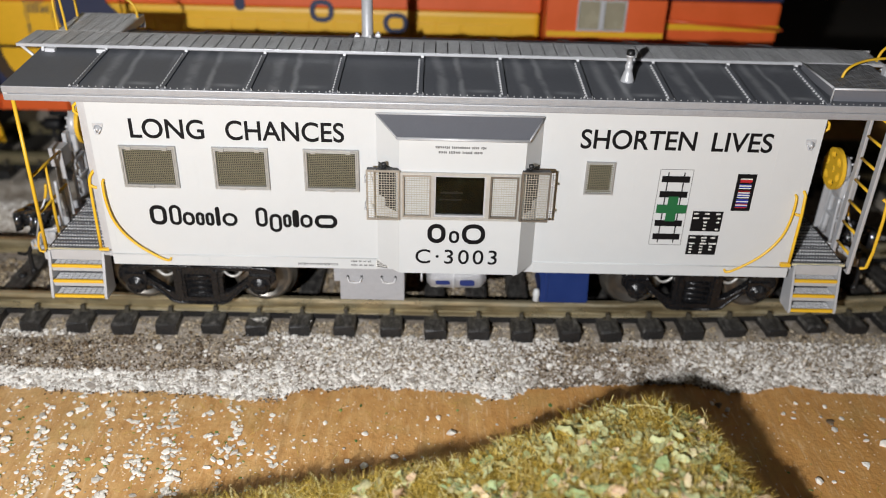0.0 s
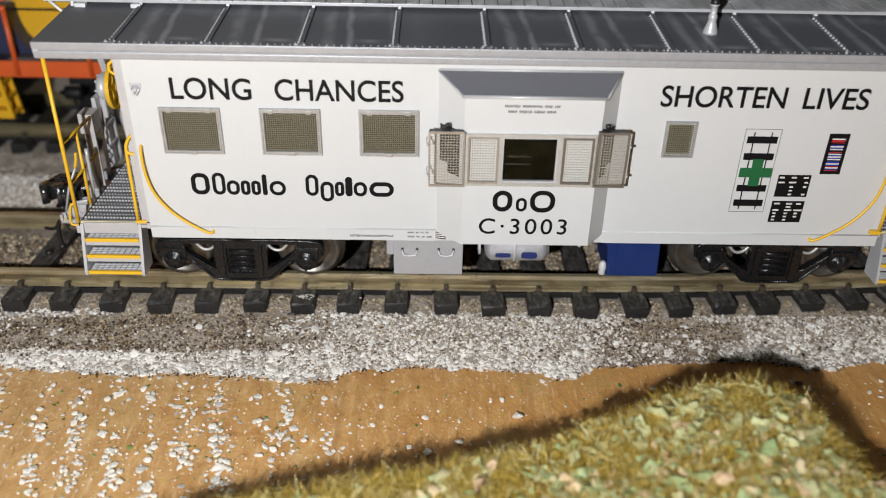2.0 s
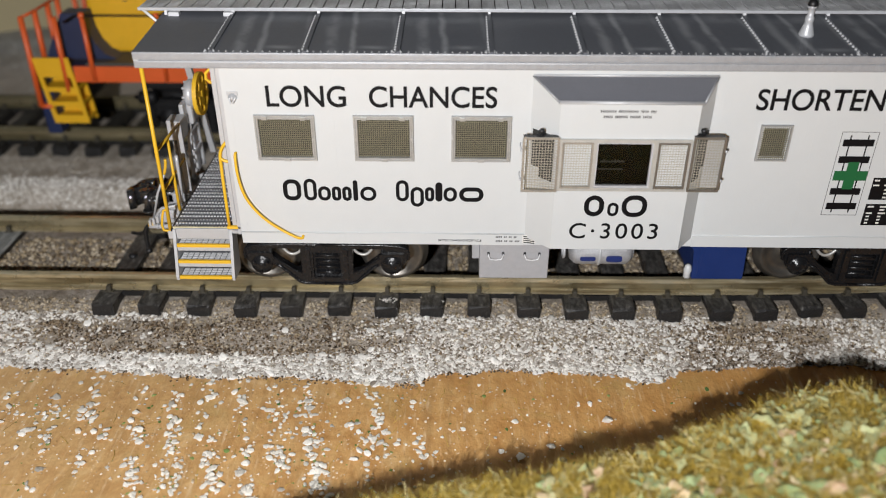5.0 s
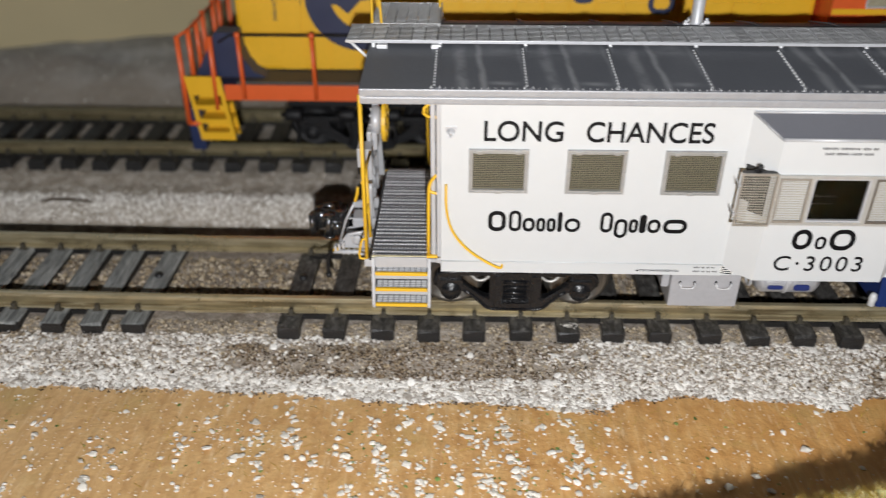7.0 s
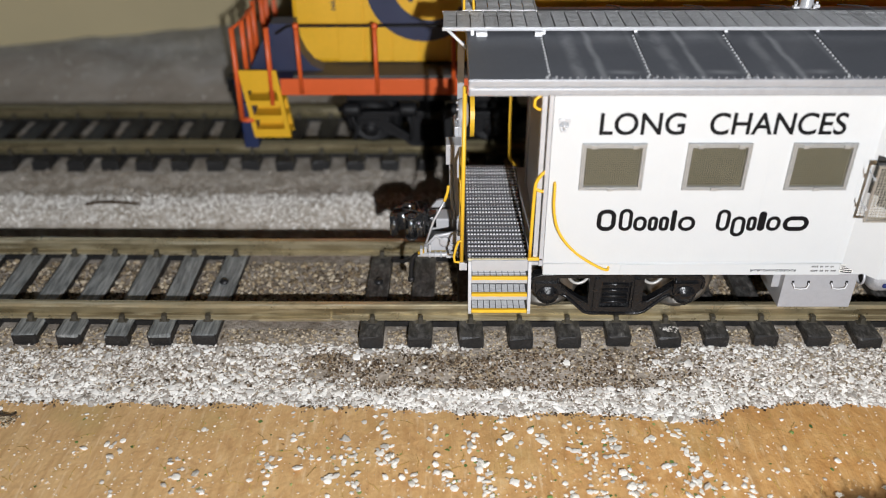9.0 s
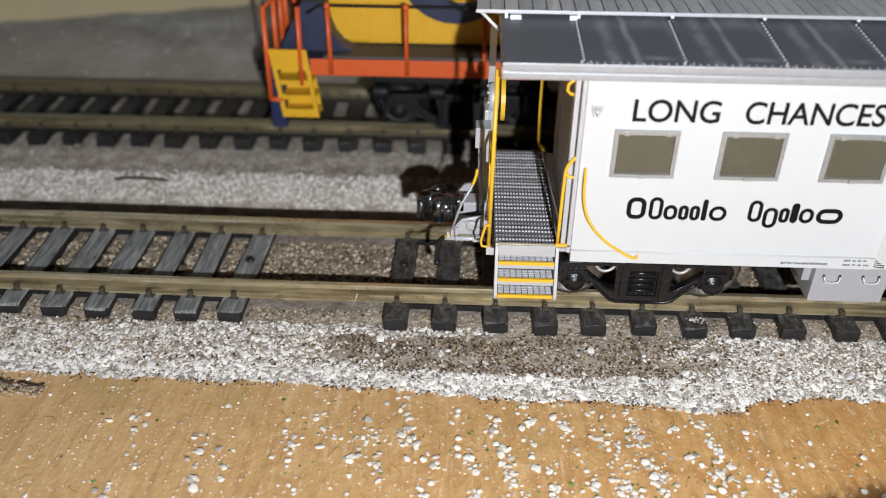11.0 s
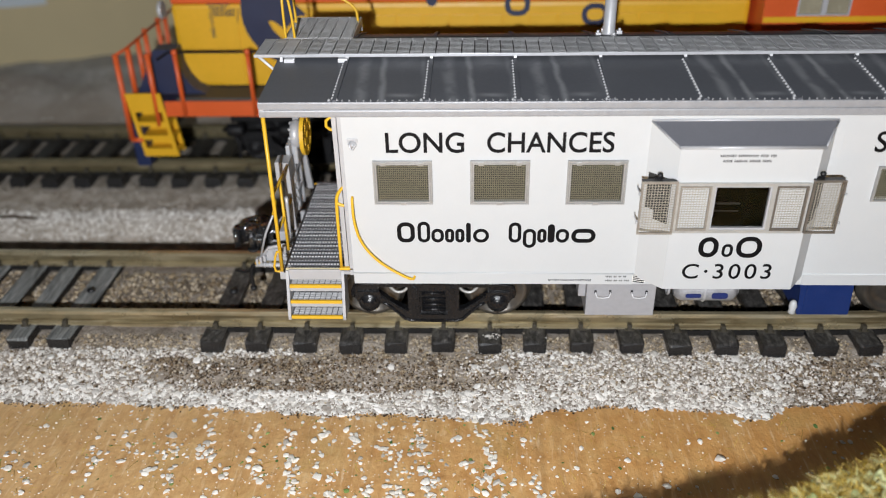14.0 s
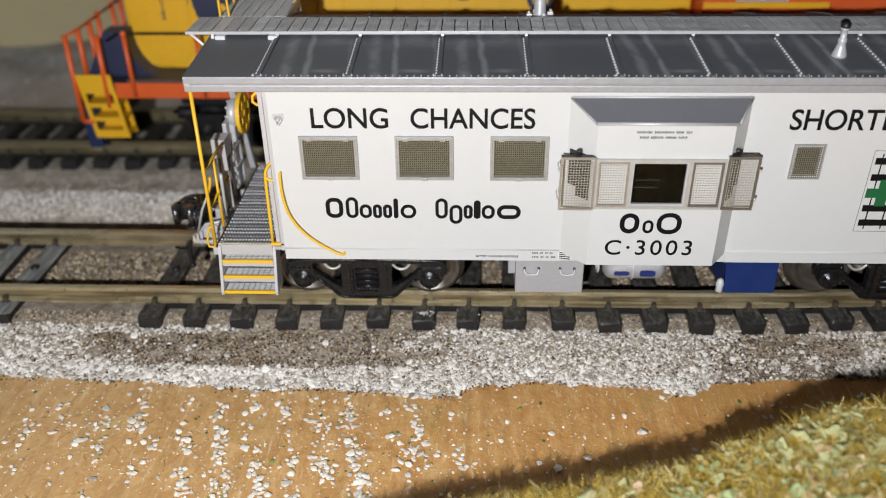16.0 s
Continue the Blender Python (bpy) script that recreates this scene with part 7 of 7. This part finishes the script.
def truck(parent, xc, yc, rail_z, base, r, yside, m_frame, m_wheel):
    """A two-axle freight truck: wheels, axles, side frames with journals and springs, bolster."""
    for dx in (-base / 2, base / 2):
        for y, s in ((yc - 15.9, -1), (yc + 15.9, 1)):
            bm = bmnew()
            lathe(bm, (xc + dx, y, rail_z + r), (0, s, 0), ((r + 1.1, -1.6), (r + 1.1, -0.9), (r, -0.7), (r - 0.15, 1.5), (r - 1.3, 1.6), (r - 1.8, 0.7), (3.0, 0.5), (2.4, 1.6), (0.6, 1.7)), 36)
            part("wheel", bm, m_wheel, parent, "dull steel wheel")
        bm = bmnew()
        cyl(bm, (xc + dx, yc - 15.9, rail_z + r), (xc + dx, yc + 15.9, rail_z + r), 1.5, n=12)
        part("axle", bm, m_frame, parent)
    for s in (-1, 1):
        y0, y1 = sorted((yc + s * (yside - 2.2), yc + s * yside))
        out = yc + s * yside
        zj = rail_z + r
        h = base / 2
        bm = bmnew()
        outline = [(-h - 3.6, 5.6), (-h - 1.5, 6.2), (h + 1.5, 6.2), (h + 3.6, 5.6), (h + 4.6, 4.0), (h + 4.2, 1.4), (h + 2.9, -0.4), (h - 3.4, -0.6), (h - 5.0, -1.4), (9.6, -4.2), (8.0, -5.9), (6.4, -6.6), (-6.4, -6.6), (-8.0, -5.9), (-9.6, -4.2), (-h + 5.0, -1.4), (-h + 3.4, -0.6), (-h - 2.9, -0.4), (-h - 4.2, 1.4), (-h - 4.6, 4.0)]
        windows = [[(-14.6, 4.6), (-6.9, 4.6), (-6.9, -2.6), (-8.6, -2.2), (-12.0, 0.4), (-14.6, 2.6)], [(14.6, 4.6), (14.6, 2.6), (12.0, 0.4), (8.6, -2.2), (6.9, -2.6), (6.9, 4.6)], [(-3.8, 3.4), (3.8, 3.4), (3.8, -4.4), (-3.8, -4.4)]]
        plate(bm, [(xc + a, zj + b) for a, b in outline], [[(xc + a, zj + b) for a, b in line] for line in windows], y0, y1)
        # flanges round the lower edge and over the journals
        for sg in (-1, 1):
            tube(bm, [(xc + sg * (h - 3.6), out, zj - 0.3), (xc + sg * (h - 5.0), out, zj - 1.1), (xc + sg * 9.4, out, zj - 4.0), (xc + sg * 7.8, out, zj - 5.7), (xc + sg * 6.2, out, zj - 6.2), (xc, out, zj - 6.3)], 0.45, 6)
            tube(bm, [(xc + sg * 14.8, out, zj + 4.4), (xc + sg * 14.8, out, zj + 2.5), (xc + sg * 12.0, out, zj + 0.2), (xc + sg * 8.5, out, zj - 2.4), (xc + sg * 6.8, out, zj - 2.8)], 0.35, 6)
            tube(bm, [(xc + sg * (h + 4.3), out, zj + 1.6), (xc + sg * (h + 4.5), out, zj + 4.0), (xc + sg * (h + 3.2), out, zj + 5.4), (xc + sg * (h - 3), out, zj + 5.8), (xc, out, zj + 5.8)], 0.45, 6, 1)
            box(bm, xc + sg * h - 3.1, xc + sg * h + 3.1, min(out, out + s * 0.7), max(out, out + s * 0.7), zj + 0.6, zj + 3.4)
            box(bm, xc + sg * 5.0 - 0.6, xc + sg * 5.0 + 0.6, min(out, out + s * 0.6), max(out, out + s * 0.6), zj - 5.2, zj + 4.6)
        frame_part = part("side_frame", bm, m_frame, parent, "black cast truck side frame")
        for sg in (-1, 1):
            bm = bmnew()
            lathe(bm, (xc + sg * h, out - s * 0.4, zj), (0, s, 0), ((2.9, -1.6), (2.9, 0.9), (2.6, 1.4), (2.0, 1.5), (1.7, 2.1), (0.3, 2.3)), 20)
            for k in range(3):
                a = 2 * math.pi * k / 3 + 0.5
                cyl(bm, (xc + sg * h + 1.9 * math.cos(a), out + s * 0.9, zj + 1.9 * math.sin(a)), (xc + sg * h + 1.9 * math.cos(a), out + s * 2.0, zj + 1.9 * math.sin(a)), 0.4, n=6)
            part("journal_cap", bm, m_frame, frame_part, "round bearing cap")
        bm = bmnew()
        box(bm, xc - 4.4, xc + 4.4, out - s * 1.6 - 0.3, out - s * 1.6 + 0.3, zj - 5.0, zj + 4.0)
        for k in range(4):
            cyl(bm, (xc - 3.2, out - s * 0.9, zj - 3.2 + 1.75 * k), (xc + 3.2, out - s * 0.9, zj - 3.2 + 1.75 * k), 0.5, n=8)
        part("spring_pack", bm, m_frame, frame_part, "stacked springs in the side frame")
        if m_wheel is WHEEL_STEEL:
            for sg in (-1, 1):
                bm = bmnew()
                tube(bm, [(xc + sg * 12.6, out - s * 2.6, zj + 4.2), (xc + sg * 10.5, out - s * 2.4, zj + 1.4), (xc + sg * 8.2, out - s * 2.4, zj + 1.6), (xc + sg * 6.6, out - s * 2.6, zj + 3.4)], 0.42, 6, 2)
                part("brake_rod", bm, PALE_FRAME, frame_part, "thin tan brake rod behind the side frame")
    bm = bmnew()
    box(bm, xc - 4.5, xc + 4.5, yc - yside + 1, yc + yside - 1, rail_z + r + 0.5, rail_z + r + 5.0, 0.4)
    cyl(bm, (xc, yc, rail_z + r + 4), (xc, yc, rail_z + r + 7.2), 4, n=16)
    part("bolster", bm, m_frame, parent)


for xc in (-58.8, 83.6):
    truck(caboose, xc, -1.9 + bend(xc), 16.8, 34.6, 8.3, 23.0, TRUCK_BLACK, WHEEL_STEEL)

bm = bmnew()
box(bm, -18.4, -0.4, -27.6, -14, 22.8, 34.6, 0.25)
box(bm, -20.3, -18.4, -25.5, -16, 27.5, 34.4, 0.2)
for x in (-15.5, -3.6):
    box(bm, x - 1.0, x + 1.0, -26.5, -24.5, 22.2, 22.9, 0.1)
locker = part("equipment_box", bm, SPECKLED, caboose, "plain grey battery box under the floor")
for x in (-14.2, -4.8):
    bm = bmnew()
    tube(bm, [(x - 1.9, -27.5, 30.4), (x - 1.9, -28.3, 30.2), (x - 1.5, -28.5, 29.2), (x, -28.5, 28.95), (x + 1.5, -28.5, 29.2), (x + 1.9, -28.3, 30.2), (x + 1.9, -27.5, 30.4)], 0.19, 6)
    handle = part("box_handle", bm, BRIGHT, locker, "small bright wire handle")
    for sg in (-1, 1):
        bm = bmnew()
        box(bm, x + sg * 1.9 - 0.3, x + sg * 1.9 + 0.3, -27.85, -27.61, 29.9, 30.9, 0.1)
        part("handle_eye", bm, BLACK, handle, "dark eye of the handle")
bm = bmnew()
lathe(bm, (5.6, -20.5, 27.5), (1, 0, 0), ((0.3, 0), (2.4, 0.3), (3.5, 1.4), (3.8, 2.2), (3.8, 15.0), (3.5, 15.8), (2.4, 16.9), (0.3, 17.2)), 28)
air_tank = part("air_tank", bm, TANK_WHITE, caboose, "silver air tank with blue pads")
bm = bmnew()
for x in (4.3, 13.5, 22.4):
    torus(bm, (x, -20.5, 27.5), (1, 0, 0), 3.85 if x == 13.5 else 2.0, 0.35, 24, 6)
for x in (3.0, 22.6):
    box(bm, x - 2.2, x + 2.2, -22.5, -18.5, 31.0, 34.6, 0.3)
box(bm, 1.2, 25.4, -23.2, -22.0, 31.9, 33.6, 0.2)
part("tank_strap", bm, SILVER, air_tank)
for x0, x1, half in ((8.3, 12.4, 9), (15.2, 19.4, 14)):
    # a rounded pad bent round the tank
    bm = bmnew()
    ring = []
    for k in range(24):
        a = 2 * math.pi * k / 24
        u = math.copysign(abs(math.cos(a)) ** 0.5, math.cos(a))
        w = math.copysign(abs(math.sin(a)) ** 0.5, math.sin(a))
        ring.append(((x0 + x1) / 2 + u * (x1 - x0) / 2, radians(187 + half * w)))
    for q in (4.15, 3.7):
        vs = [bm.verts.new((x, -20.5 + q * math.cos(a), 27.5 + q * math.sin(a))) for x, a in ring]
        bm.faces.new(vs)
    bmesh.ops.bridge_loops(bm, edges=bm.edges[:])
    bmesh.ops.recalc_face_normals(bm, faces=bm.faces)
    part("blue_pad", bm, PAD_BLUE, air_tank, "blue pad on the tank")
bm = bmnew()
prism(bm, [(38.4, 20.8), (52.2, 20.8), (51.6, 34.6), (36.4, 34.6), (36.6, 31.6), (38.2, 29.8)], "y", -24.2, -10)
bmesh.ops.bevel(bm, geom=bm.edges[:], offset=0.3, segments=2, affect="EDGES")
blue = part("toilet_tank", bm, BLUE_BOX, caboose, "dark blue box under the floor")
bm = bmnew()
box(bm, 39.5, 51.5, -24.6, -24.25, 33.2, 34.5, 0.1)
box(bm, 39.6, 40.4, -24.5, -24.25, 21.6, 33.0, 0.1)
part("box_rib", bm, BLUE_BOX, blue)
bm = bmnew()
lathe(bm, (37.4, -23.5, 20.9), (0, 0, 1), ((0.5, 0), (1.0, 0.3), (0.9, 1.6), (1.1, 2.4), (0.8, 3.8), (0.3, 4.2)), 12)
part("white_valve", bm, WHITE, blue, "white valve at the foot of the blue box")
bm = bmnew()
tube(bm, [(30.5, -24, 34), (30.8, -24.6, 31.5), (30.2, -24.4, 30.0)], 0.4, 8, 1)
tube(bm, [(-34, -22, 34), (-30, -22, 31.5), (-22, -22, 31.0), (-2, -20, 31.0), (36, -20, 31.0), (60, -20, 33)], 0.5, 8, 1)
part("brake_pipe", bm, SILVER, caboose, "thin silver brake pipe")

# ---- locomotive on the rear track ----
LY, LN = 93.0, 62.0  # centre line and near side
loco = thing("locomotive", -20, LY, 20.1, "yellow, vermilion and navy model diesel locomotive on the rear track", "model locomotive")
bm = bmnew()
box(bm, -150.5, 128, LN + 0.6, 2 * LY - LN - 0.6, 43.1, 49.0)
part("frame", bm, LOCO_BLACK, loco)
bm = bmnew()
box(bm, -156.4, 128.2, LN, LN + 0.58, 43.3, 48.9, 0.15)
part("side_stripe", bm, LOCO_ORANGE, loco, "vermilion stripe along the frame")
bm = bmnew()
box(bm, -152, 129, LN + 0.1, 2 * LY - LN - 0.1, 49.05, 50.0, 0.2)
part("walkway", bm, LOCO_DECK, loco, "dark grey walkway")
# long hood
bm = bmnew()
box(bm, -152.5, 44, 74, 112, 50.05, 79.3, 1.6)
hood = part("long_hood", bm, LOCO_YELLOW, loco, "yellow long hood with door seams")
bm = bmnew()
box(bm, -152.2, 44.2, 73.8, 112.2, 79.35, 88.5, 0.8)
part("hood_top", bm, LOCO_ORANGE, loco, "vermilion upper part of the hood")
bm = bmnew()
box(bm, -152, 44, 75, 111, 88.6, 94, 1.5)
part("hood_roof", bm, LOCO_NAVY, loco, "navy roof of the hood")
r3 = random.Random(4)
bm = bmnew()
box(bm, 0, 8.2, -0.25, 0.25, 0, 24.5, 0.15)
for z in (3.0, 12.0, 21.0):
    box(bm, -0.3, 0.5, -0.28, -0.2, z, z + 1.4)
DOOR_ME = mesh_of("hood_door", bm, LOCO_YELLOW)
for k in range(19):
    ob = new("hood_door", DOOR_ME)
    ob.parent = hood
    ob.location = (Vector((-138.0 + 9.1 * k, 73.85, 50.6)) - base_of(loco)) * MM
# round mark on the hood: plain navy crescent
bm = bmnew()
cx, cz, ro, ri = -109.5, 76.2, 18.6, 12.6
pts_o = [(cx + ro * math.cos(radians(a)), cz + ro * math.sin(radians(a))) for a in range(30, 331, 10)]
pts_i = [(cx + 2.5 + ri * math.cos(radians(a)), cz + 1 + ri * math.sin(radians(a))) for a in range(330, 29, -10)]
prism(bm, pts_o + pts_i, "y", 73.3, 73.55)
part("round_mark", bm, LOCO_NAVY, loco, "plain navy crescent shape on the hood")
bm = bmnew()
prism(bm, [(-123, 74), (-117, 73.5), (-113.5, 70.5), (-109, 75), (-105.5, 75.5), (-109.5, 79.5), (-111, 84), (-118, 88), (-123, 82)], "y", 73.2, 73.45)
part("round_mark", bm, LOCO_NAVY, loco, "plain navy patch in the crescent")
for a, b, z0, z1 in ((-64.5, -60.8, 73, 79), (-38, -29.5, 69.5, 78), (-12, -3, 66, 74)):
    bm = bmnew()
    pill(bm, a, b, z0 + 5.0, z1 + 4.5, 73.55, 1.8, 3.5)
    part("company_mark", bm, LOCO_NAVY, loco, "plain navy rounded shape in a row along the hood")
bm = bmnew()
for k in range(11):
    z, a = 68.0 + 1.1 * k, -139.8 + 0.8 * r3.random()
    box(bm, a, a + 5.5 + 3.6 * r3.random(), 73.75, 73.98, z, z + 0.42)
for k in range(7):
    x, z = -139.0 + 1.35 * k, 67.0 + 2.4 * r3.random()
    prism(bm, [(x, z), (x + 0.3, z), (x + 2.0, z + 9.5), (x + 1.7, z + 9.5)], "y", 73.7, 73.96)
part("hood_grille", bm, LOCO_DECK, loco, "faint dark lattice grille at the end of the hood")
# battery box
bm = bmnew()
prism(bm, [(-167.0, 50.1), (-142.6, 50.1), (-146.4, 52.0), (-148.9, 55.4), (-150.4, 59.5), (-151.0, 65.8), (-158.6, 65.8)], "y", 66.5, 73.6)
part("battery_box", bm, LOCO_NAVY, loco, "navy box beside the hood end")
# cab and short hood
bm = bmnew()
pierced(bm, 45, 86, 50.1, 87.3, LN + 1.5, LN + 2.6, [(55.9, 71.9, 76.9, 86.8)])
cab = part("cab", bm, LOCO_ORANGE, loco, "vermilion cab with side windows and navy roof")
bm = bmnew()
box(bm, 45, 86, 122 - 1, 122, 50.1, 87.3)
part("cab_side", bm, LOCO_ORANGE, cab)
for x in (45, 85):
    bm = bmnew()
    box(bm, x, x + 1, LN + 2.7, 120.8, 50.1, 87.3)
    part("cab_end", bm, LOCO_ORANGE, cab)
bm = bmnew()
box(bm, 44.6, 86.4, LN + 1.2, 122.3, 87.35, 96, 2.0)
part("cab_roof", bm, LOCO_NAVY, cab, "navy cab roof")
bm = bmnew()
box(bm, 45.2, 85.8, LN + 1.25, LN + 1.48, 74.4, 76.2)
part("cab_stripe", bm, LOCO_YELLOW, cab, "yellow stripe")
bm = bmnew()
frame_ring(bm, 55.5, 72.3, 76.5, 87.1, LN + 1.1, LN + 2.0, 0.5)
box(bm, 63.2, 64.8, LN + 1.15, LN + 1.9, 77.05, 86.55)
part("cab_window_frame", bm, SILVER, cab, "grey sliding window frame")
bm = bmnew()
box(bm, 56.0, 71.8, LN + 2.1, LN + 2.4, 77.0, 86.7)
part("cab_pane", bm, GLARE_PANE, cab, "cab window glass, its pale reflections painted into the colour")
bm = bmnew()
box(bm, 86.1, 130, 74, 112, 50.1, 85.0, 1.5)
nose = part("short_hood", bm, LOCO_ORANGE, loco, "vermilion short hood")
bm = bmnew()
box(bm, 86.2, 130.2, 73.7, 112.3, 85.05, 92, 1.5)
part("short_hood_top", bm, LOCO_NAVY, nose, "navy top of the short hood")
bm = bmnew()
box(bm, 86.2, 130.1, 73.5, 73.95, 75.0, 77.0)
part("hood_stripe", bm, LOCO_YELLOW, nose, "yellow stripe")
bm = bmnew()
tube(bm, [(88, 72.9, 78.6), (100, 72.6, 77.6), (131, 72.6, 76.0)], 0.6)
part("hood_grab", bm, LOCO_ORANGE, nose)

# handrails and stanchions
posts = [-149.5, -124.6, -99.5, -74, -49, -24, 1, 26]
for x in posts:
    bm = bmnew()
    tube(bm, [(x, LN - 0.3, 44.0), (x, LN - 0.3, 66.4)], 0.85, 8, 0, 0.7)
    lathe(bm, (x, LN - 0.3, 66.6), (0, 0, 1), ((0.9, -0.9), (1.15, -0.2), (0.9, 0.7), (0.2, 1.0)), 10)
    part("stanchion", bm, LOCO_ORANGE, loco, "vermilion handrail stanchion")
bm = bmnew()
tube(bm, [(-156, LN - 0.2, 64), (-152, LN - 0.3, 66.5), (40, LN - 0.3, 66.5)], 0.42, 6)
part("handrail", bm, LOCO_BLACK, loco, "thin dark handrail")
# end platform: steps, posts, pilot
bm = bmnew()
box(bm, -171, -150.7, LN + 1, 2 * LY - LN - 1, 44.5, 48.6, 0.3)
part("end_platform", bm, LOCO_NAVY, loco)
bm = bmnew()
pierced(bm, -168.2, -155.8, 28.4, 52.0, LN - 0.6, LN + 0.2, [(-166.7, -157.2, 31.4, 34.8), (-166.7, -157.2, 36.4, 40.0), (-166.7, -157.2, 41.6, 45.2)])
for z in (29.2, 35.0, 40.4, 45.8):
    box(bm, -168.0, -156.0, LN + 0.22, LN + 7, z, z + 0.9)
for v_ in bm.verts:
    v_.co.x += 0.115 * (39 - v_.co.z)
step_unit = part("step_unit", bm, LOCO_YELLOW, loco, "yellow step unit at the end of the locomotive")
bm = bmnew()
box(bm, -167.8, -156.2, LN + 7.1, LN + 7.8, 27.5, 47)
for v_ in bm.verts:
    v_.co.x += 0.115 * (39 - v_.co.z)
part("step_back", bm, LOCO_YELLOW, step_unit)
for x, y, z0, z1 in ((-170.5, LN - 0.2, 34.5, 66.0), (-168.5, LN + 6, 44, 66.5), (-168.5, LN + 16, 44, 66.5), (-168.5, LN + 24, 44, 67.5), (-168.5, LN + 38, 44, 67.5), (-168.5, LN + 46, 44, 66.5), (-168.5, LN + 60, 36, 66), (-159.5, LN - 0.2, 40, 66)):
    bm = bmnew()
    tube(bm, [(x, y, z0), (x + 0.5, y, z1)], 1.0, 8, 0, 0.7)
    part("end_post", bm, LOCO_ORANGE, loco, "vermilion end handrail post")
bm = bmnew()
tube(bm, [(-170.5, LN - 0.2, 34.6), (-166.5, LN - 0.2, 34.6)], 0.9)
tube(bm, [(-170.0, LN - 0.2, 65.6), (-168.0, LN + 6, 66.2), (-168.0, LN + 60, 66.2)], 0.5, 8)
part("end_rail", bm, LOCO_ORANGE, loco)
bm = bmnew()
prism(bm, [(-168.5, 24.0), (-171, 24.0), (-172.6, 47), (-168.5, 48)], "y", LN + 3.5, 2 * LY - LN - 3.5)
box(bm, -171.5, -166.5, LN + 1.5, LN + 9, 23.4, 40, 0.5)
part("pilot", bm, PILOT_NAVY, loco, "dark blue pilot plate")
bm = bmnew()
for k in range(5):
    y = 74 + 7 * k
    tube(bm, [(-171, y, 47), (-175, y, 44), (-176, y + 1, 36), (-174.5, y + 1.5, 31)], 0.7, 6, 1)
box(bm, -182, -170, 90, 96, 33, 38.5, 0.6)
part("coupler_and_hoses", bm, LOCO_BLACK, loco, "black coupler and hoses")
bm = bmnew()
for y in (80, 106):
    lathe(bm, (-157.2, y, 76), (-1, 0, 0), ((3, 0), (3.2, 1.2), (2.4, 1.6)), 14)
part("headlight", bm, SILVER, loco)
# running gear
for xc in (-107, 68):
    truck(loco, xc, LY, 20.1, 42, 9.2, 26.5, LOCO_BLACK, LOCO_BLACK)
    for dx in (-27, -8, 8, 27):
        bm = bmnew()
        lathe(bm, (xc + dx - 3, LN + 4, 36.5), (1, 0, 0), ((0.8, -1.6), (0.8, 0), (2.2, 0.2), (2.4, 1.0), (2.4, 5.0), (2.0, 6.0), (0.6, 6.2)), 14)
        tube(bm, [(xc + dx, LN + 3, 34.5), (xc + dx + 1.5, LN + 2.6, 30), (xc + dx + 0.6, LN + 2.8, 26)], 0.7, 6, 1)
        part("brake_cylinder", bm, LOCO_BLACK, loco, "dark brake cylinder over the truck")
    bm = bmnew()
    box(bm, xc - 29, xc + 29, LN + 6, LN + 8, 38.5, 41.5, 0.6)
    part("truck_beam", bm, LOCO_BLACK, loco)
bm = bmnew()
box(bm, -62, 26, 68, 118, 24.5, 41.5, 4)
part("fuel_tank", bm, LOCO_BLACK, loco, "black fuel tank")
